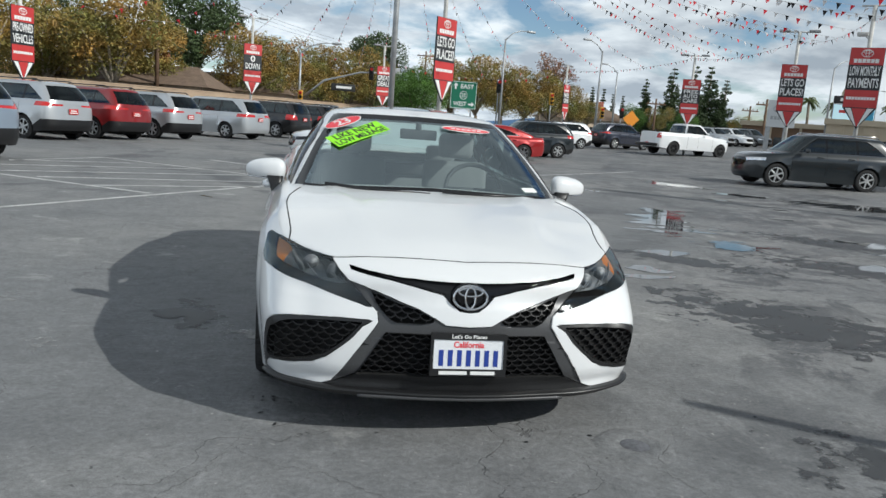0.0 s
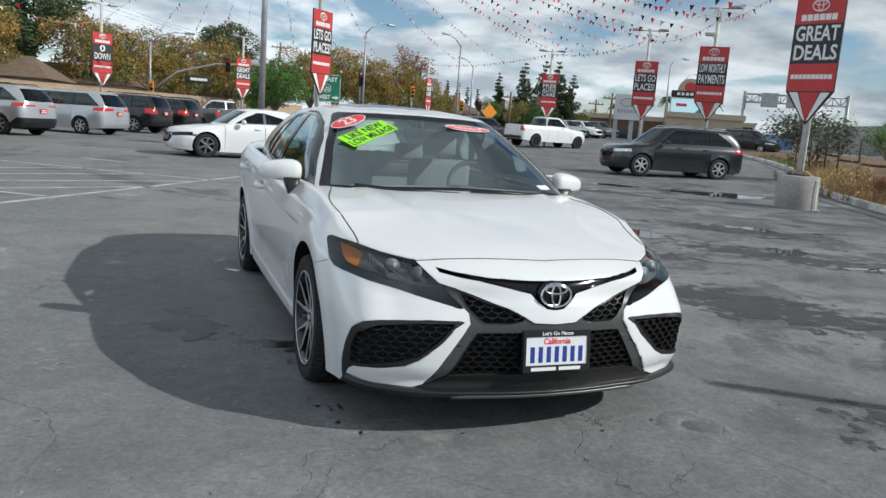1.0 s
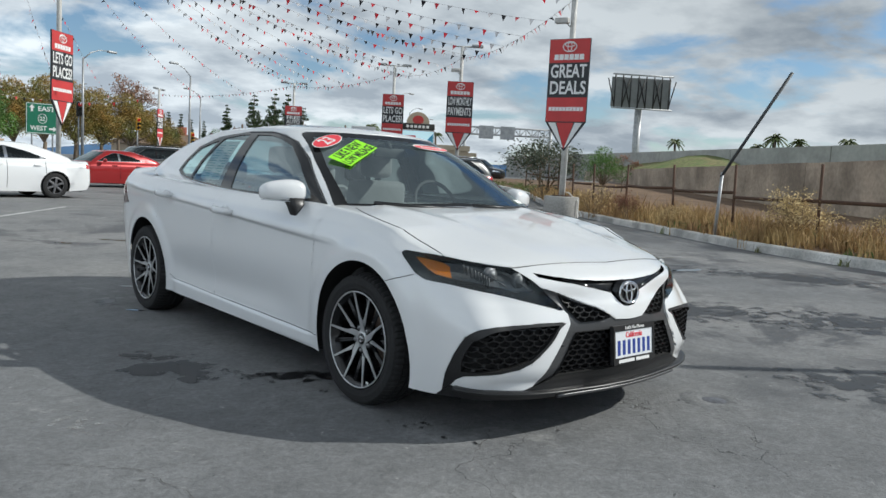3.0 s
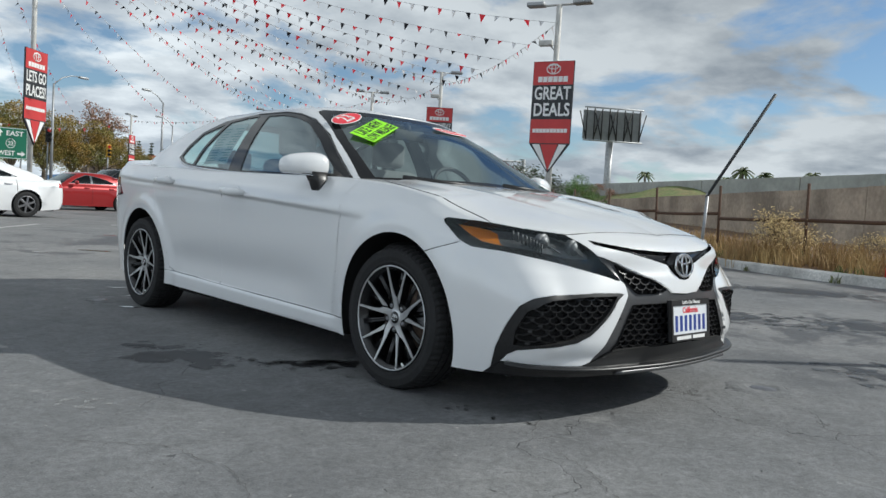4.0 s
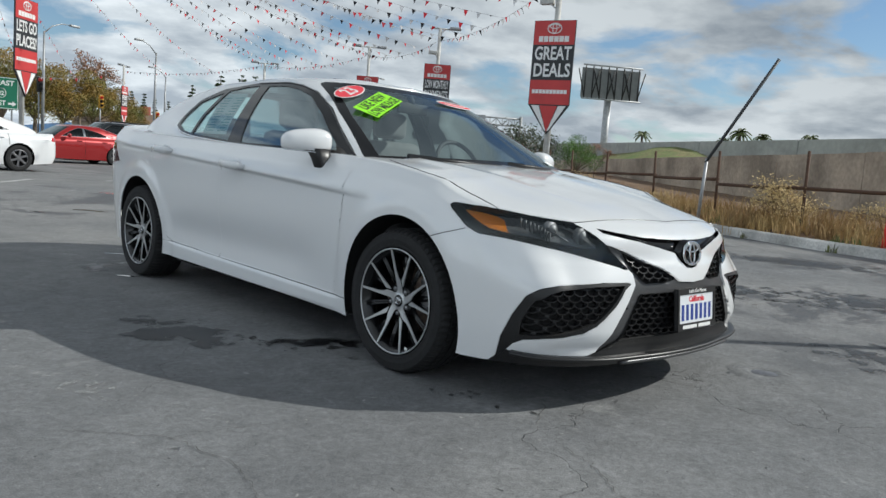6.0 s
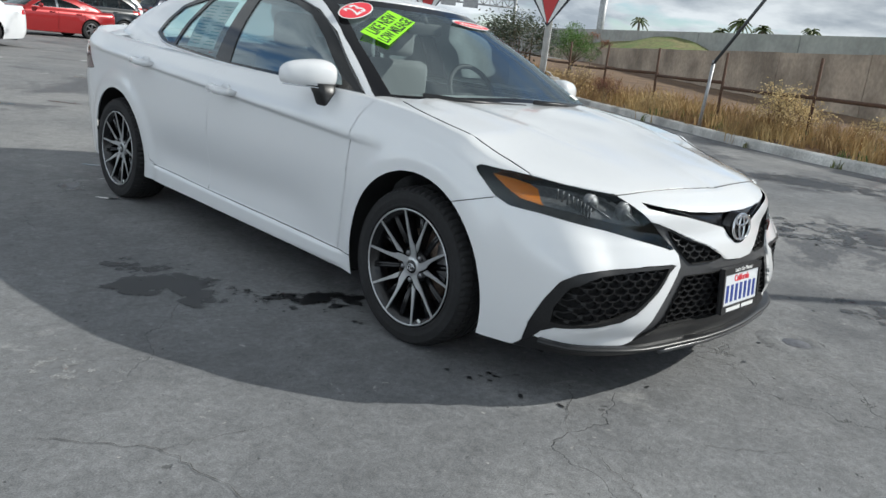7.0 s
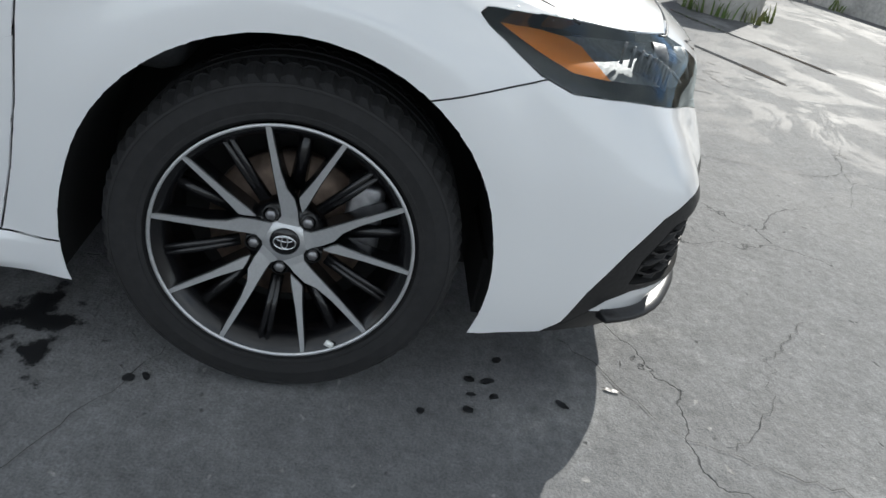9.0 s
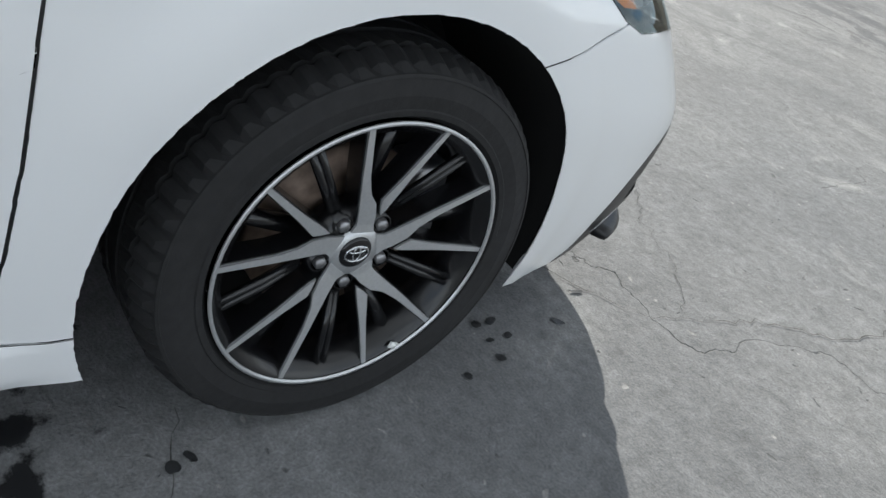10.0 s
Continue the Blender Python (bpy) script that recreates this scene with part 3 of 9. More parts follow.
W_PLAN = spline([(0.0, 0.905), (0.9, 0.905), (1.6, 0.915), (2.6, 0.92), (3.4, 0.918), (4.0, 0.908), (4.9, 0.885)])
W_PROF = spline([(0.0, 0.95), (0.10, 0.957), (0.4, 0.982), (0.62, 0.998), (0.80, 1.0), (0.90, 0.982), (1.0, 0.915)])
SILL = spline([(1.4, 0.262), (2.64, 0.288), (3.35, 0.303)])  # foot of the doors
CREASE = spline([(1.2, 0.765), (2.4, 0.835), (3.5, 0.893), (4.4, 0.94)])


def hero_width(y, z, h):
    w = W_PLAN(y) * W_PROF(h)
    # shoulder crease along the doors
    c = CREASE(y)
    k = ramp(y, 1.15, 1.6) * (1 - ramp(y, 4.0, 4.4))
    w += 0.020 * k * (ramp(z, c - 0.012, c + 0.006) - ramp(z, c + 0.01, c + 0.15))
    # lower door scallop
    k2 = ramp(y, 1.5, 1.9) * (1 - ramp(y, 3.1, 3.5))
    w -= 0.020 * k2 * math.exp(-((z - 0.40) / 0.10) ** 2)
    # sill moulding steps out below the doors
    foot = SILL(y)
    k3 = ramp(y, 1.38, 1.52) * (1 - ramp(y, 3.25, 3.40))
    w += 0.016 * k3 * (1 - ramp(z, foot - 0.012, foot + 0.004)) * ramp(z, 0.17, 0.205)
    # flared lips of the wheel arches
    for cy in (0.985, 3.81):
        r = math.hypot(y - cy, z - 0.335)
        w += 0.016 * (1 - ramp(r, 0.41, 0.50))
    return w


def nose_sweep(x, z):
    """The nose runs back from its middle towards the fog lamps, below the bonnet."""
    return (0.03 + 0.045 * ramp(abs(x), 0.05, 0.40)) * (1 - ramp(abs(x), 0.66, 0.86)) * (1 - ramp(z, 0.60, 0.735)) * (0.45 + 0.55 * ramp(z, 0.19, 0.27))


HERO = dict(
    sweep=nose_sweep,
    zmid=0.5, nf=spline([(0.15, 3.5), (0.30, 4.0), (0.45, 3.9), (0.58, 3.2), (0.68, 2.7), (0.76, 2.4)]), nr=2.3, crown=2.1,
    front=spline([(0.15, 0.10), (0.24, 0.03), (0.33, 0.0), (0.48, 0.008), (0.58, 0.03), (0.64, 0.06), (0.70, 0.11), (0.755, 0.19), (0.80, 0.26)]),
    rear=spline([(0.2, 4.80), (0.5, 4.88), (0.75, 4.865), (0.95, 4.83), (1.09, 4.80)]),
    join_f=lambda z: 0.82, join_r=lambda z: 4.22,
    bottom=spline([(0.0, 0.182), (0.3, 0.178), (0.5, 0.165), (0.9, 0.165), (1.4, 0.178), (2.0, 0.192), (3.4, 0.205), (3.9, 0.205), (4.5, 0.22), (4.88, 0.24)]),
    shoulder=spline([(0.0, 0.755), (0.2, 0.768), (0.5, 0.818), (0.65, 0.850), (0.8, 0.871), (0.95, 0.898), (1.1, 0.920), (1.45, 0.950), (2.0, 0.963), (2.7, 0.975), (3.5, 1.0), (4.2, 1.03), (4.7, 1.075), (4.9, 1.08)]),
    centre=spline([(0.19, 0.755), (0.4, 0.825), (0.8, 0.905), (1.2, 0.96), (1.5, 0.985), (4.0, 1.07), (4.55, 1.11), (4.8, 1.085)]),
    width=hero_width,
    ridge=lambda x, y: 0.010 * math.exp(-((abs(x) - 0.40 - 0.18 * (y - 0.5)) / 0.05) ** 2) * ramp(y, 0.25, 0.7) * (1 - ramp(y, 1.3, 1.5)),
)
G_W = spline([(0.88, 0.845), (0.96, 0.822), (1.1, 0.768), (1.25, 0.680), (1.34, 0.612), (1.39, 0.555)])
G_TAPER = spline([(1.2, 0.965), (2.0, 1.0), (3.0, 0.99), (3.8, 0.945), (4.6, 0.84)])
HERO_TOP = dict(
    zmid=1.15, nf=3.4, nr=3.0, crown=2.4,
    front=spline([(0.85, 1.02), (0.95, 1.23), (1.1, 1.52), (1.25, 1.80), (1.39, 2.08)]),
    rear=spline([(0.98, 4.66), (1.08, 4.52), (1.2, 4.26), (1.3, 3.96), (1.39, 3.58)]),
    join_f=lambda z: HERO_TOP["front"](z) + 0.48, join_r=lambda z: HERO_TOP["rear"](z) - 0.5,
    bottom=spline([(1.2, 0.88), (1.6, 0.90), (2.5, 0.94), (3.6, 0.98), (4.3, 1.02)]),
    shoulder=spline([(1.5, 1.378), (2.1, 1.388), (2.8, 1.395), (3.6, 1.382)]),
    centre=spline([(2.05, 1.385), (2.3, 1.425), (2.75, 1.447), (3.15, 1.440), (3.6, 1.385)]),
    width=lambda y, z, h: G_W(z) * G_TAPER(y),
)


def arch(cy):
    """Wheel opening; the front one runs out forwards towards its foot."""
    out = []
    for y, z in circle(cy + 0.003, 0.328, 0.379, 56):
        if cy < 2:
            y += (-0.032 if y < cy else 0.030) * min(1, max(0, (0.42 - z) / 0.26)) ** 1.2
        out.append((y, z))
    return out


def build_hero():
    car = thing("sedan", "clean white four-door sedan with rain beads, parked on wet asphalt", "car")
    bm = shell(HERO, nv=92)
    bm.normal_update()
    skin = BVHTree.FromBMesh(bm)
    ref = skin, [([v.co.copy() for v in f.verts], [v.normal.copy() for v in f.verts]) for f in bm.faces]
    cap = bm.faces.layers.int["cap"]
    is_side = lambda f: f[cap] == 0 and f.normal.x < -0.35
    nose = lambda f: f.calc_center_median().y < 0.80 and f.normal.y < -0.12 and f[cap] == 0
    nose_all = lambda f: f.calc_center_median().y < 0.95 and f[cap] == 0
    # wheel openings
    for cy in (0.985, 3.81):
        fs = score(bm, arch(cy), SIDE, is_side, 0.04)
        bmesh.ops.delete(bm, geom=fs, context="FACES")
    # cabin opening under the greenhouse
    hole = [f for f in bm.faces if f[cap] == 1 and 1.42 < f.calc_center_median().y < 4.05 and abs(f.calc_center_median().x) < 0.79]
    bmesh.ops.delete(bm, geom=hole, context="FACES")
    # headlamp
    lamp_poly = [(-0.93, 0.800), (-0.80, 0.784), (-0.745, 0.773), (-0.685, 0.760), (-0.577, 0.7475), (-0.548, 0.713), (-0.488, 0.653), (-0.435, 0.604), (-0.398, 0.560),
                 (-0.45, 0.581), (-0.548, 0.605), (-0.665, 0.635), (-0.765, 0.655), (-0.832, 0.671), (-0.93, 0.690)]
    lamp_side = [(-0.5, 0.40), (0.40, 0.650), (0.50, 0.668), (0.595, 0.703), (0.65, 0.738), (0.70, 0.770), (0.712, 0.782), (0.70, 0.794), (0.60, 0.797), (0.30, 0.90), (-0.5, 0.90)]
    score(bm, lamp_side, SIDE, nose_all)
    score(bm, lamp_poly, FRONT, nose_all)
    lamp = take(bm, [f for f in bm.faces if nose_all(f) and inside(lamp_poly, FRONT[0](f.calc_center_median())) and inside(lamp_side, SIDE[0](f.calc_center_median()))])
    # slit between bonnet and bar
    slit = take(bm, score(bm, [(-0.505, 0.731), (-0.42, 0.717), (-0.30, 0.703), (-0.196, 0.697), (-0.06, 0.693), (0.0, 0.693), (0.0, 0.574), (-0.04, 0.579), (-0.076, 0.604),
                              (-0.112, 0.641), (-0.196, 0.659), (-0.32, 0.685), (-0.431, 0.702), (-0.497, 0.715)], FRONT, nose))
    # upper mesh
    mesh_poly = [(-0.413, 0.635), (-0.31, 0.599), (-0.217, 0.573), (-0.131, 0.534), (-0.20, 0.520), (-0.308, 0.517), (-0.332, 0.530), (-0.375, 0.572)]
    upper = take(bm, score(bm, mesh_poly, FRONT, nose))
    # lower mesh
    low_poly = [(-0.346, 0.472), (0.0, 0.482), (0.0, 0.302), (-0.463, 0.284)]
    lower = take(bm, score(bm, low_poly, FRONT, nose))
    # side vent with its frame
    vent_frame_poly = [(-0.403, 0.517), (-0.42, 0.521), (-0.55, 0.523), (-0.68, 0.515), (-0.77, 0.510), (-0.97, 0.51), (-0.97, 0.10), (-0.838, 0.10),
                       (-0.838, 0.262), (-0.829, 0.288), (-0.79, 0.303), (-0.72, 0.310), (-0.65, 0.323), (-0.59, 0.353), (-0.535, 0.398), (-0.487, 0.440), (-0.445, 0.492)]
    wedge = [(-0.5, 0.0), (0.50, 0.0), (0.432, 0.165), (0.39, 0.285), (0.338, 0.382), (0.285, 0.462), (0.237, 0.497), (0.184, 0.517), (0.10, 0.53), (-0.5, 0.60)]
    score(bm, wedge, SIDE, nose_all)
    score(bm, vent_frame_poly, FRONT, nose_all)
    vent_frame = take(bm, [f for f in bm.faces if nose_all(f) and inside(vent_frame_poly, FRONT[0](f.calc_center_median())) and inside(wedge, SIDE[0](f.calc_center_median()))])
    vent_poly = [(-0.445, 0.510), (-0.643, 0.506), (-0.735, 0.496), (-0.785, 0.480), (-0.825, 0.448), (-0.95, 0.43), (-0.95, 0.308), (-0.833, 0.308), (-0.766, 0.316), (-0.68, 0.334), (-0.60, 0.366), (-0.545, 0.407), (-0.50, 0.448)]
    vent_side = [(-0.5, 0.0), (0.31, 0.0), (0.308, 0.306), (0.298, 0.365), (0.268, 0.42), (0.240, 0.462), (0.19, 0.492), (0.12, 0.512), (-0.5, 0.54)]
    anyf = lambda f: True
    score(vent_frame, vent_side, SIDE, anyf)
    score(vent_frame, vent_poly, FRONT, anyf)
    vent = take(vent_frame, [f for f in vent_frame.faces if inside(vent_poly, FRONT[0](f.calc_center_median())) and inside(vent_side, SIDE[0](f.calc_center_median()))])
    # grey strut between the openings
    strut = take(bm, score(bm, [(-0.505, 0.671), (-0.441, 0.653), (-0.311, 0.609), (-0.217, 0.579), (-0.146, 0.546), (-0.098, 0.518), (0.0, 0.514), (0.0, 0.482), (-0.346, 0.472), (-0.463, 0.284), (-0.50, 0.266),
                                (-0.565, 0.240), (-0.537, 0.278), (-0.487, 0.354), (-0.42, 0.450), (-0.378, 0.513), (-0.384, 0.556), (-0.435, 0.602), (-0.488, 0.652)], FRONT, nose))
    # black skirt at the foot of the nose
    skirt = take(bm, score(bm, [(-0.84, 0.10), (-0.84, 0.232), (-0.717, 0.219), (-0.60, 0.230), (-0.53, 0.256), (-0.463, 0.285), (0.0, 0.303), (0.0, 0.10)], FRONT, nose_all))
    # doors, wing, sill
    lead = [(1.35, 1.2), (1.358, 0.93), (1.398, 0.80), (1.414, 0.68), (1.430, 0.53), (1.450, 0.40), (1.483, 0.265)]
    middle = [(2.665, 0.288), (2.64, 0.60), (2.605, 0.87), (2.60, 1.2)]
    door_f = take(bm, score(bm, lead + middle, SIDE, is_side))
    door_r = take(bm, score(bm, middle[::-1] + [(3.31, 0.303), (3.375, 0.33), (3.42, 0.50), (3.565, 0.72), (3.62, 0.88), (3.64, 1.2)], SIDE, is_side))
    wing = take(bm, score(bm, [(0.575, 0.700), (0.78, 0.637), (0.985, 0.33), (1.36, 0.262)] + lead[::-1] + [(0.575, 1.2)], SIDE, is_side))
    sill = take(bm, score(bm, [(0.985, 0.1), (0.985, 0.262), (1.483, 0.265), (2.665, 0.288), (3.31, 0.303), (3.81, 0.303), (3.81, 0.1)], SIDE, is_side))
    # bonnet
    hood_keep = lambda f: f.calc_center_median().y < 1.6 and (f[cap] == 1 or f.normal.z > 0.35)
    hood_side = [(-0.770, 0.525), (-0.766, 0.58), (-0.766, 0.64), (-0.775, 0.73), (-0.790, 0.84), (-0.798, 0.96), (-0.790, 1.08), (-0.768, 1.18), (-0.735, 1.29)]
    hood = take(bm, score(bm, [(0.01, 0.212), (-0.154, 0.222), (-0.406, 0.255), (-0.58, 0.297), (-0.69, 0.40), (-0.745, 0.475)] + hood_side + [(-0.72, 1.36), (-0.71, 1.50), (0.01, 1.50)], TOP, hood_keep))
    # rear lamp wraps the corner
    tail = take(bm, score(bm, [(4.20, 0.80), (4.30, 0.93), (4.52, 0.945), (4.95, 0.90), (4.95, 0.78), (4.55, 0.76)], SIDE, lambda f: f.calc_center_median().y > 4.0 and f[cap] == 0 and f.calc_center_median().x < -0.35))
    rear_bumper = take(bm, score(bm, [(4.18, 0.10), (4.15, 0.50), (4.30, 0.70), (4.95, 0.72), (4.95, 0.1)], SIDE, lambda f: f.calc_center_median().y > 3.9 and f[cap] == 0))
    quarter = take(bm, [f for f in bm.faces if f.calc_center_median().y > 2.4])
    bumper = bm
    for q in (hood, door_f, door_r, wing, sill, quarter, rear_bumper, bumper):
        rim(q, 0.004 if q is hood else 0.0028 if q in (door_f, door_r) else 0.002, thin=((0.985, 0.328, 0.430), (3.81, 0.328, 0.388)))
    # black tube added as shade in the gap at the front edge of the bonnet
    front_edge = spline([(0.0, 0.212), (0.154, 0.222), (0.406, 0.255), (0.58, 0.297), (0.62, 0.335)])
    edge = [(0.61 * (i - 30) / 30, front_edge(0.61 * abs(i - 30) / 30)) for i in range(61)]
    tops = [skin.ray_cast(Vector((-abs(x), y, 2)), Vector((0, 0, -1)))[0] for x, y in edge]
    bm2 = bmesh.new()
    tube(bm2, [Vector((x, y, p.z - 0.002)) for (x, y), p in zip(edge, tops) if p is not None], 0.0036, 6)
    part("bonnet_gap_shade", bm2, M_BLACK, car, "dark line added as shade in the bonnet gap")
    # black tubes added as shade in the shut lines of doors, wings and bonnet sides
    def seam(name, pts, view, r=0.0032, sink=0.0055):
        way = Vector((1, 0, 0)) if view is SIDE else Vector((0, 0, -1))
        run = []
        for a, b in zip(pts, pts[1:]):
            k = max(1, int(math.hypot(b[0] - a[0], b[1] - a[1]) / 0.03))
            run += [(a[0] + (b[0] - a[0]) * i / k, a[1] + (b[1] - a[1]) * i / k) for i in range(k)]
        run.append(pts[-1])
        out = []
        for a, b in run:
            at, nrm, _, _ = skin.ray_cast(Vector((-3, a, b)) if view is SIDE else Vector((a, b, 3)), way)
            if at is not None:
                out.append(at - (nrm if nrm.dot(way) < 0 else -nrm) * sink)
        bm2 = bmesh.new()
        tube(bm2, out, r, 6)
        both(name, bm2, M_BLACK, car)
    low = lambda pts, top: [p for p in pts if p[1] <= top]
    seam("door_gap_shade", low(lead, 0.94), SIDE)
    seam("door_gap_shade", low(middle, 0.96), SIDE)
    seam("door_gap_shade", [(1.483, 0.265), (2.665, 0.288), (3.31, 0.303)], SIDE)
    seam("door_gap_shade", [(3.31, 0.303), (3.375, 0.33), (3.42, 0.50), (3.565, 0.72), (3.62, 0.88), (3.63, 0.98)], SIDE)
    seam("bonnet_side_gap_shade", hood_side, TOP, 0.0032, 0.0005)
    seam("wing_gap_shade", [(0.60, 0.6925), (0.77, 0.640)], SIDE, 0.0022, 0.004)
    panels = [part("bonnet", mirrored(hood, True), M_PAINT, car, "white bonnet with rain beads")]
    panels.append(part("bumper_front", mirrored(bumper, True), M_PAINT, car, "white front bumper"))
    panels.append(part("bumper_rear", mirrored(rear_bumper, True), M_PAINT, car))
    panels.append(part("rear_body", mirrored(quarter, True), M_PAINT, car))
    doors = both("door_front", door_f, M_PAINT, car), both("door_rear", door_r, M_PAINT, car)
    panels += both("wing", wing, M_PAINT, car)
    panels += both("sill", sill, M_PAINT, car)
    for ob in panels + list(doors[0]) + list(doors[1]):
        polished(ob, ref)
    rim(tail)
    both("tail_lamp", tail, M_SMOKED, car, "dark smoked tail lamp")
    push(strut, 0.009)
    for q in (strut, skirt, vent_frame):
        rim(q, 0.001, 0.03)
    part("grille_frame", mirrored(strut, True), M_SATIN, car, "grey satin grille frame")
    part("skirt", mirrored(skirt, True), M_BLACK, car, "black lower skirt")
    frames = both("vent_frame", vent_frame, M_BLACK, car, "black vent frame")
    # recessed openings
    for name, q, d, poly in (("grille_slit", slit, 0.020, None), ("grille_lower", lower, 0.045, low_poly)):
        push(q, d)
        rim(q, 0, -d)
        ob = part(name, mirrored(q, True), M_DARK if poly else M_GLOSSBLACK, car, "black recessed grille opening")
        if poly:
            bm2 = honeycomb(skin, poly, 0.052, 0.022, 0.010)
            part("honeycomb", mirrored(bm2, True), M_BLACK, ob, "black honeycomb bars", smooth=False)
    push(vent, 0.03)
    rim(vent, 0, -0.03)
    vents = both("side_vent", vent, M_DARK, car, "black side vent")
    bm2 = honeycomb(skin, [(max(x, -0.835), z) for x, z in vent_poly], 0.052, 0.024, 0.012)
    for ob, b in zip(vents, (bm2, mirrored(bm2, False))):
        part("honeycomb", b, M_BLACK, ob, "black honeycomb bars", smooth=False)
    push(upper, 0.035)
    rim(upper, 0, -0.035)
    bm2 = honeycomb(skin, mesh_poly, 0.052, 0.022, 0.010)
    for ob, b in zip(both("grille_upper", upper, M_DARK, car, "black recessed grille opening"), (bm2, mirrored(bm2, False))):
        part("honeycomb", b, M_BLACK, ob, "black honeycomb bars", smooth=False)
    # slit fins
    bm = bmesh.new()
    for s in (-1, 1):
        tube(bm, [Vector((s * x, skin.ray_cast(Vector((-x, -2, z)), Vector((0, 1, 0)))[0].y + 0.012, z)) for x, z in ((0.10, 0.640), (0.20, 0.665), (0.35, 0.697), (0.50, 0.738))], 0.005, 6)
    part("grille_fin", bm, M_GLOSSBLACK, car)
    # lip and splitter follow the foot of the nose
    def foot(ang, z, out):
        d = Vector((-math.sin(ang), -math.cos(ang), 0))
        h = skin.ray_cast(Vector((-0.001, 0.75, z)), d)[0]
        return h + d * out
    angs = [radians(64 * i / 30) for i in range(31)]

    def band_of(limit, z, out, wide, tall, lift):
        half = [foot(q, z, out) + Vector((0, 0, lift * (q / radians(64)) ** 3)) for q in angs if q <= limit]
        pts = [Vector((-p.x, p.y, p.z)) for p in half[:0:-1]] + half
        bm2 = bmesh.new()
        rows = []
        for i, p in enumerate(pts):
            d = (pts[min(i + 1, len(pts) - 1)] - pts[max(i - 1, 0)]).normalized()
            o = Vector((d.y, -d.x, 0)) * (1 if d.x < 0 else -1)
            o = o if o.y < 0 else -o
            rows.append([bm2.verts.new(p + o * wide * math.cos(a) + Vector((0, 0, tall * math.copysign(abs(math.sin(a)) ** 0.7, math.sin(a))))) for a in [2 * math.pi * k / 12 for k in range(12)]])
        for a, b in zip(rows, rows[1:]):
            for k in range(12):
                bm2.faces.new((a[k], a[(k + 1) % 12], b[(k + 1) % 12], b[k]))
        bm2.faces.new(rows[0][::-1])
        bm2.faces.new(rows[-1])
        bmesh.ops.recalc_face_normals(bm2, faces=bm2.faces[:])
        return bm2
    part("lip", band_of(radians(64), 0.215, 0.006, 0.032, 0.011, 0.012), M_BLACK, car, "black front lip")
    part("splitter", band_of(radians(36), 0.200, 0.026, 0.016, 0.010, 0.0), M_SATIN, car, "grey satin splitter bar")
    # headlamps
    base = lamp.copy()
    push(base, 0.035)
    rim(base, 0, -0.035)
    amber = take(base, score(base, [(0.672, 0.762), (0.60, 0.755), (0.545, 0.746), (0.508, 0.733), (0.447, 0.688), (0.525, 0.699), (0.60, 0.728)], SIDE, anyf))
    bowl = take(base, score(base, [(-0.775, 0.748), (-0.70, 0.742), (-0.592, 0.730), (-0.556, 0.694), (-0.51, 0.648), (-0.60, 0.652), (-0.70, 0.672), (-0.79, 0.690)], FRONT, anyf))
    housings = both("headlamp", base, M_GLOSSBLACK, car, "dark headlamp with amber reflector")
    lens = both("lens", lamp, M_CLEAR, None, "clear lens cover")
    for s, hob, lob in zip((-1, 1), housings, lens):
        lob.parent = hob
        lob.visible_shadow = False
        am, bw = amber.copy(), bowl.copy()
        eye1, eye2 = bmesh.new(), bmesh.new()
        for b, (x, z, rr) in ((eye1, (-0.665, 0.712, 0.030)), (eye2, (-0.565, 0.690, 0.034))):
            p = skin.ray_cast(Vector((x, -2, z)), Vector((0, 1, 0)))[0]
            lathe(b, [(0.001, -0.012), (rr * 0.55, -0.008), (rr * 0.9, 0.0), (rr, 0.006), (rr * 1.12, 0.004), (rr * 1.15, 0.03)], "y", 24, Matrix.Translation(p + Vector((0, 0.035, 0))))
        fin = bmesh.new()
        for x0 in (-0.715, -0.625, -0.61, -0.515):
            pts = []
            for k in range(6):
                x, z = x0 + 0.015 * k, 0.735 - 0.10 * (x0 + 0.7) - 0.013 * k
                pts.append(skin.ray_cast(Vector((x, -2, z)), Vector((0, 1, 0)))[0] + Vector((0, 0.02, 0)))
            tube(fin, pts, 0.003, 6)
        blades = []
        for k in range(9):
            x, z = -0.745 + 0.006 * k, 0.735 - 0.006 * k
            p = skin.ray_cast(Vector((x, -2, z)), Vector((0, 1, 0)))[0] + Vector((0, 0.024, 0))
            blades.append(bmesh.new())
            box(blades[-1], p - Vector((0.0018, 0.003, 0.022)), p + Vector((0.0018, 0.003, 0.018)))
        for name, b, mat in (("amber_reflector", am, M_AMBER), ("lamp_reflector", bw, M_LAMP), ("projector", eye1, M_LAMP), ("projector", eye2, M_LAMP), ("light_guide", fin, M_LAMP)) + tuple(("light_blade", b, M_LAMP) for b in blades):
            b = mirrored(b, False) if s > 0 else b
            part(name, b, mat, hob)
    # badge on the nose
    p = skin.ray_cast(Vector((0, -2, 0.638)), Vector((0, 1, 0)))[0]
    bm = bmesh.new()
    lathe(bm, [(0.001, -0.012), (0.05, -0.010), (0.074, -0.002), (0.078, 0.03)], "y", 40, Matrix.Translation(p) @ Matrix.Diagonal((1.02, 1, 0.73, 1)))
    disc = part("badge_disc", bm, M_GLOSSBLACK, car, "gloss black badge disc")
    badge(disc, Matrix.Translation(p + Vector((0, -0.017, 0))) @ pose(0, 0, 0, 82), 0.072)
    # number plate in its holder
    plate = new("plate_holder")
    plate.parent = car
    tagged(plate, "black plate holder with a white plate")
    plate.matrix_basis = pose(0.0, 0.018, 0.402, 84)
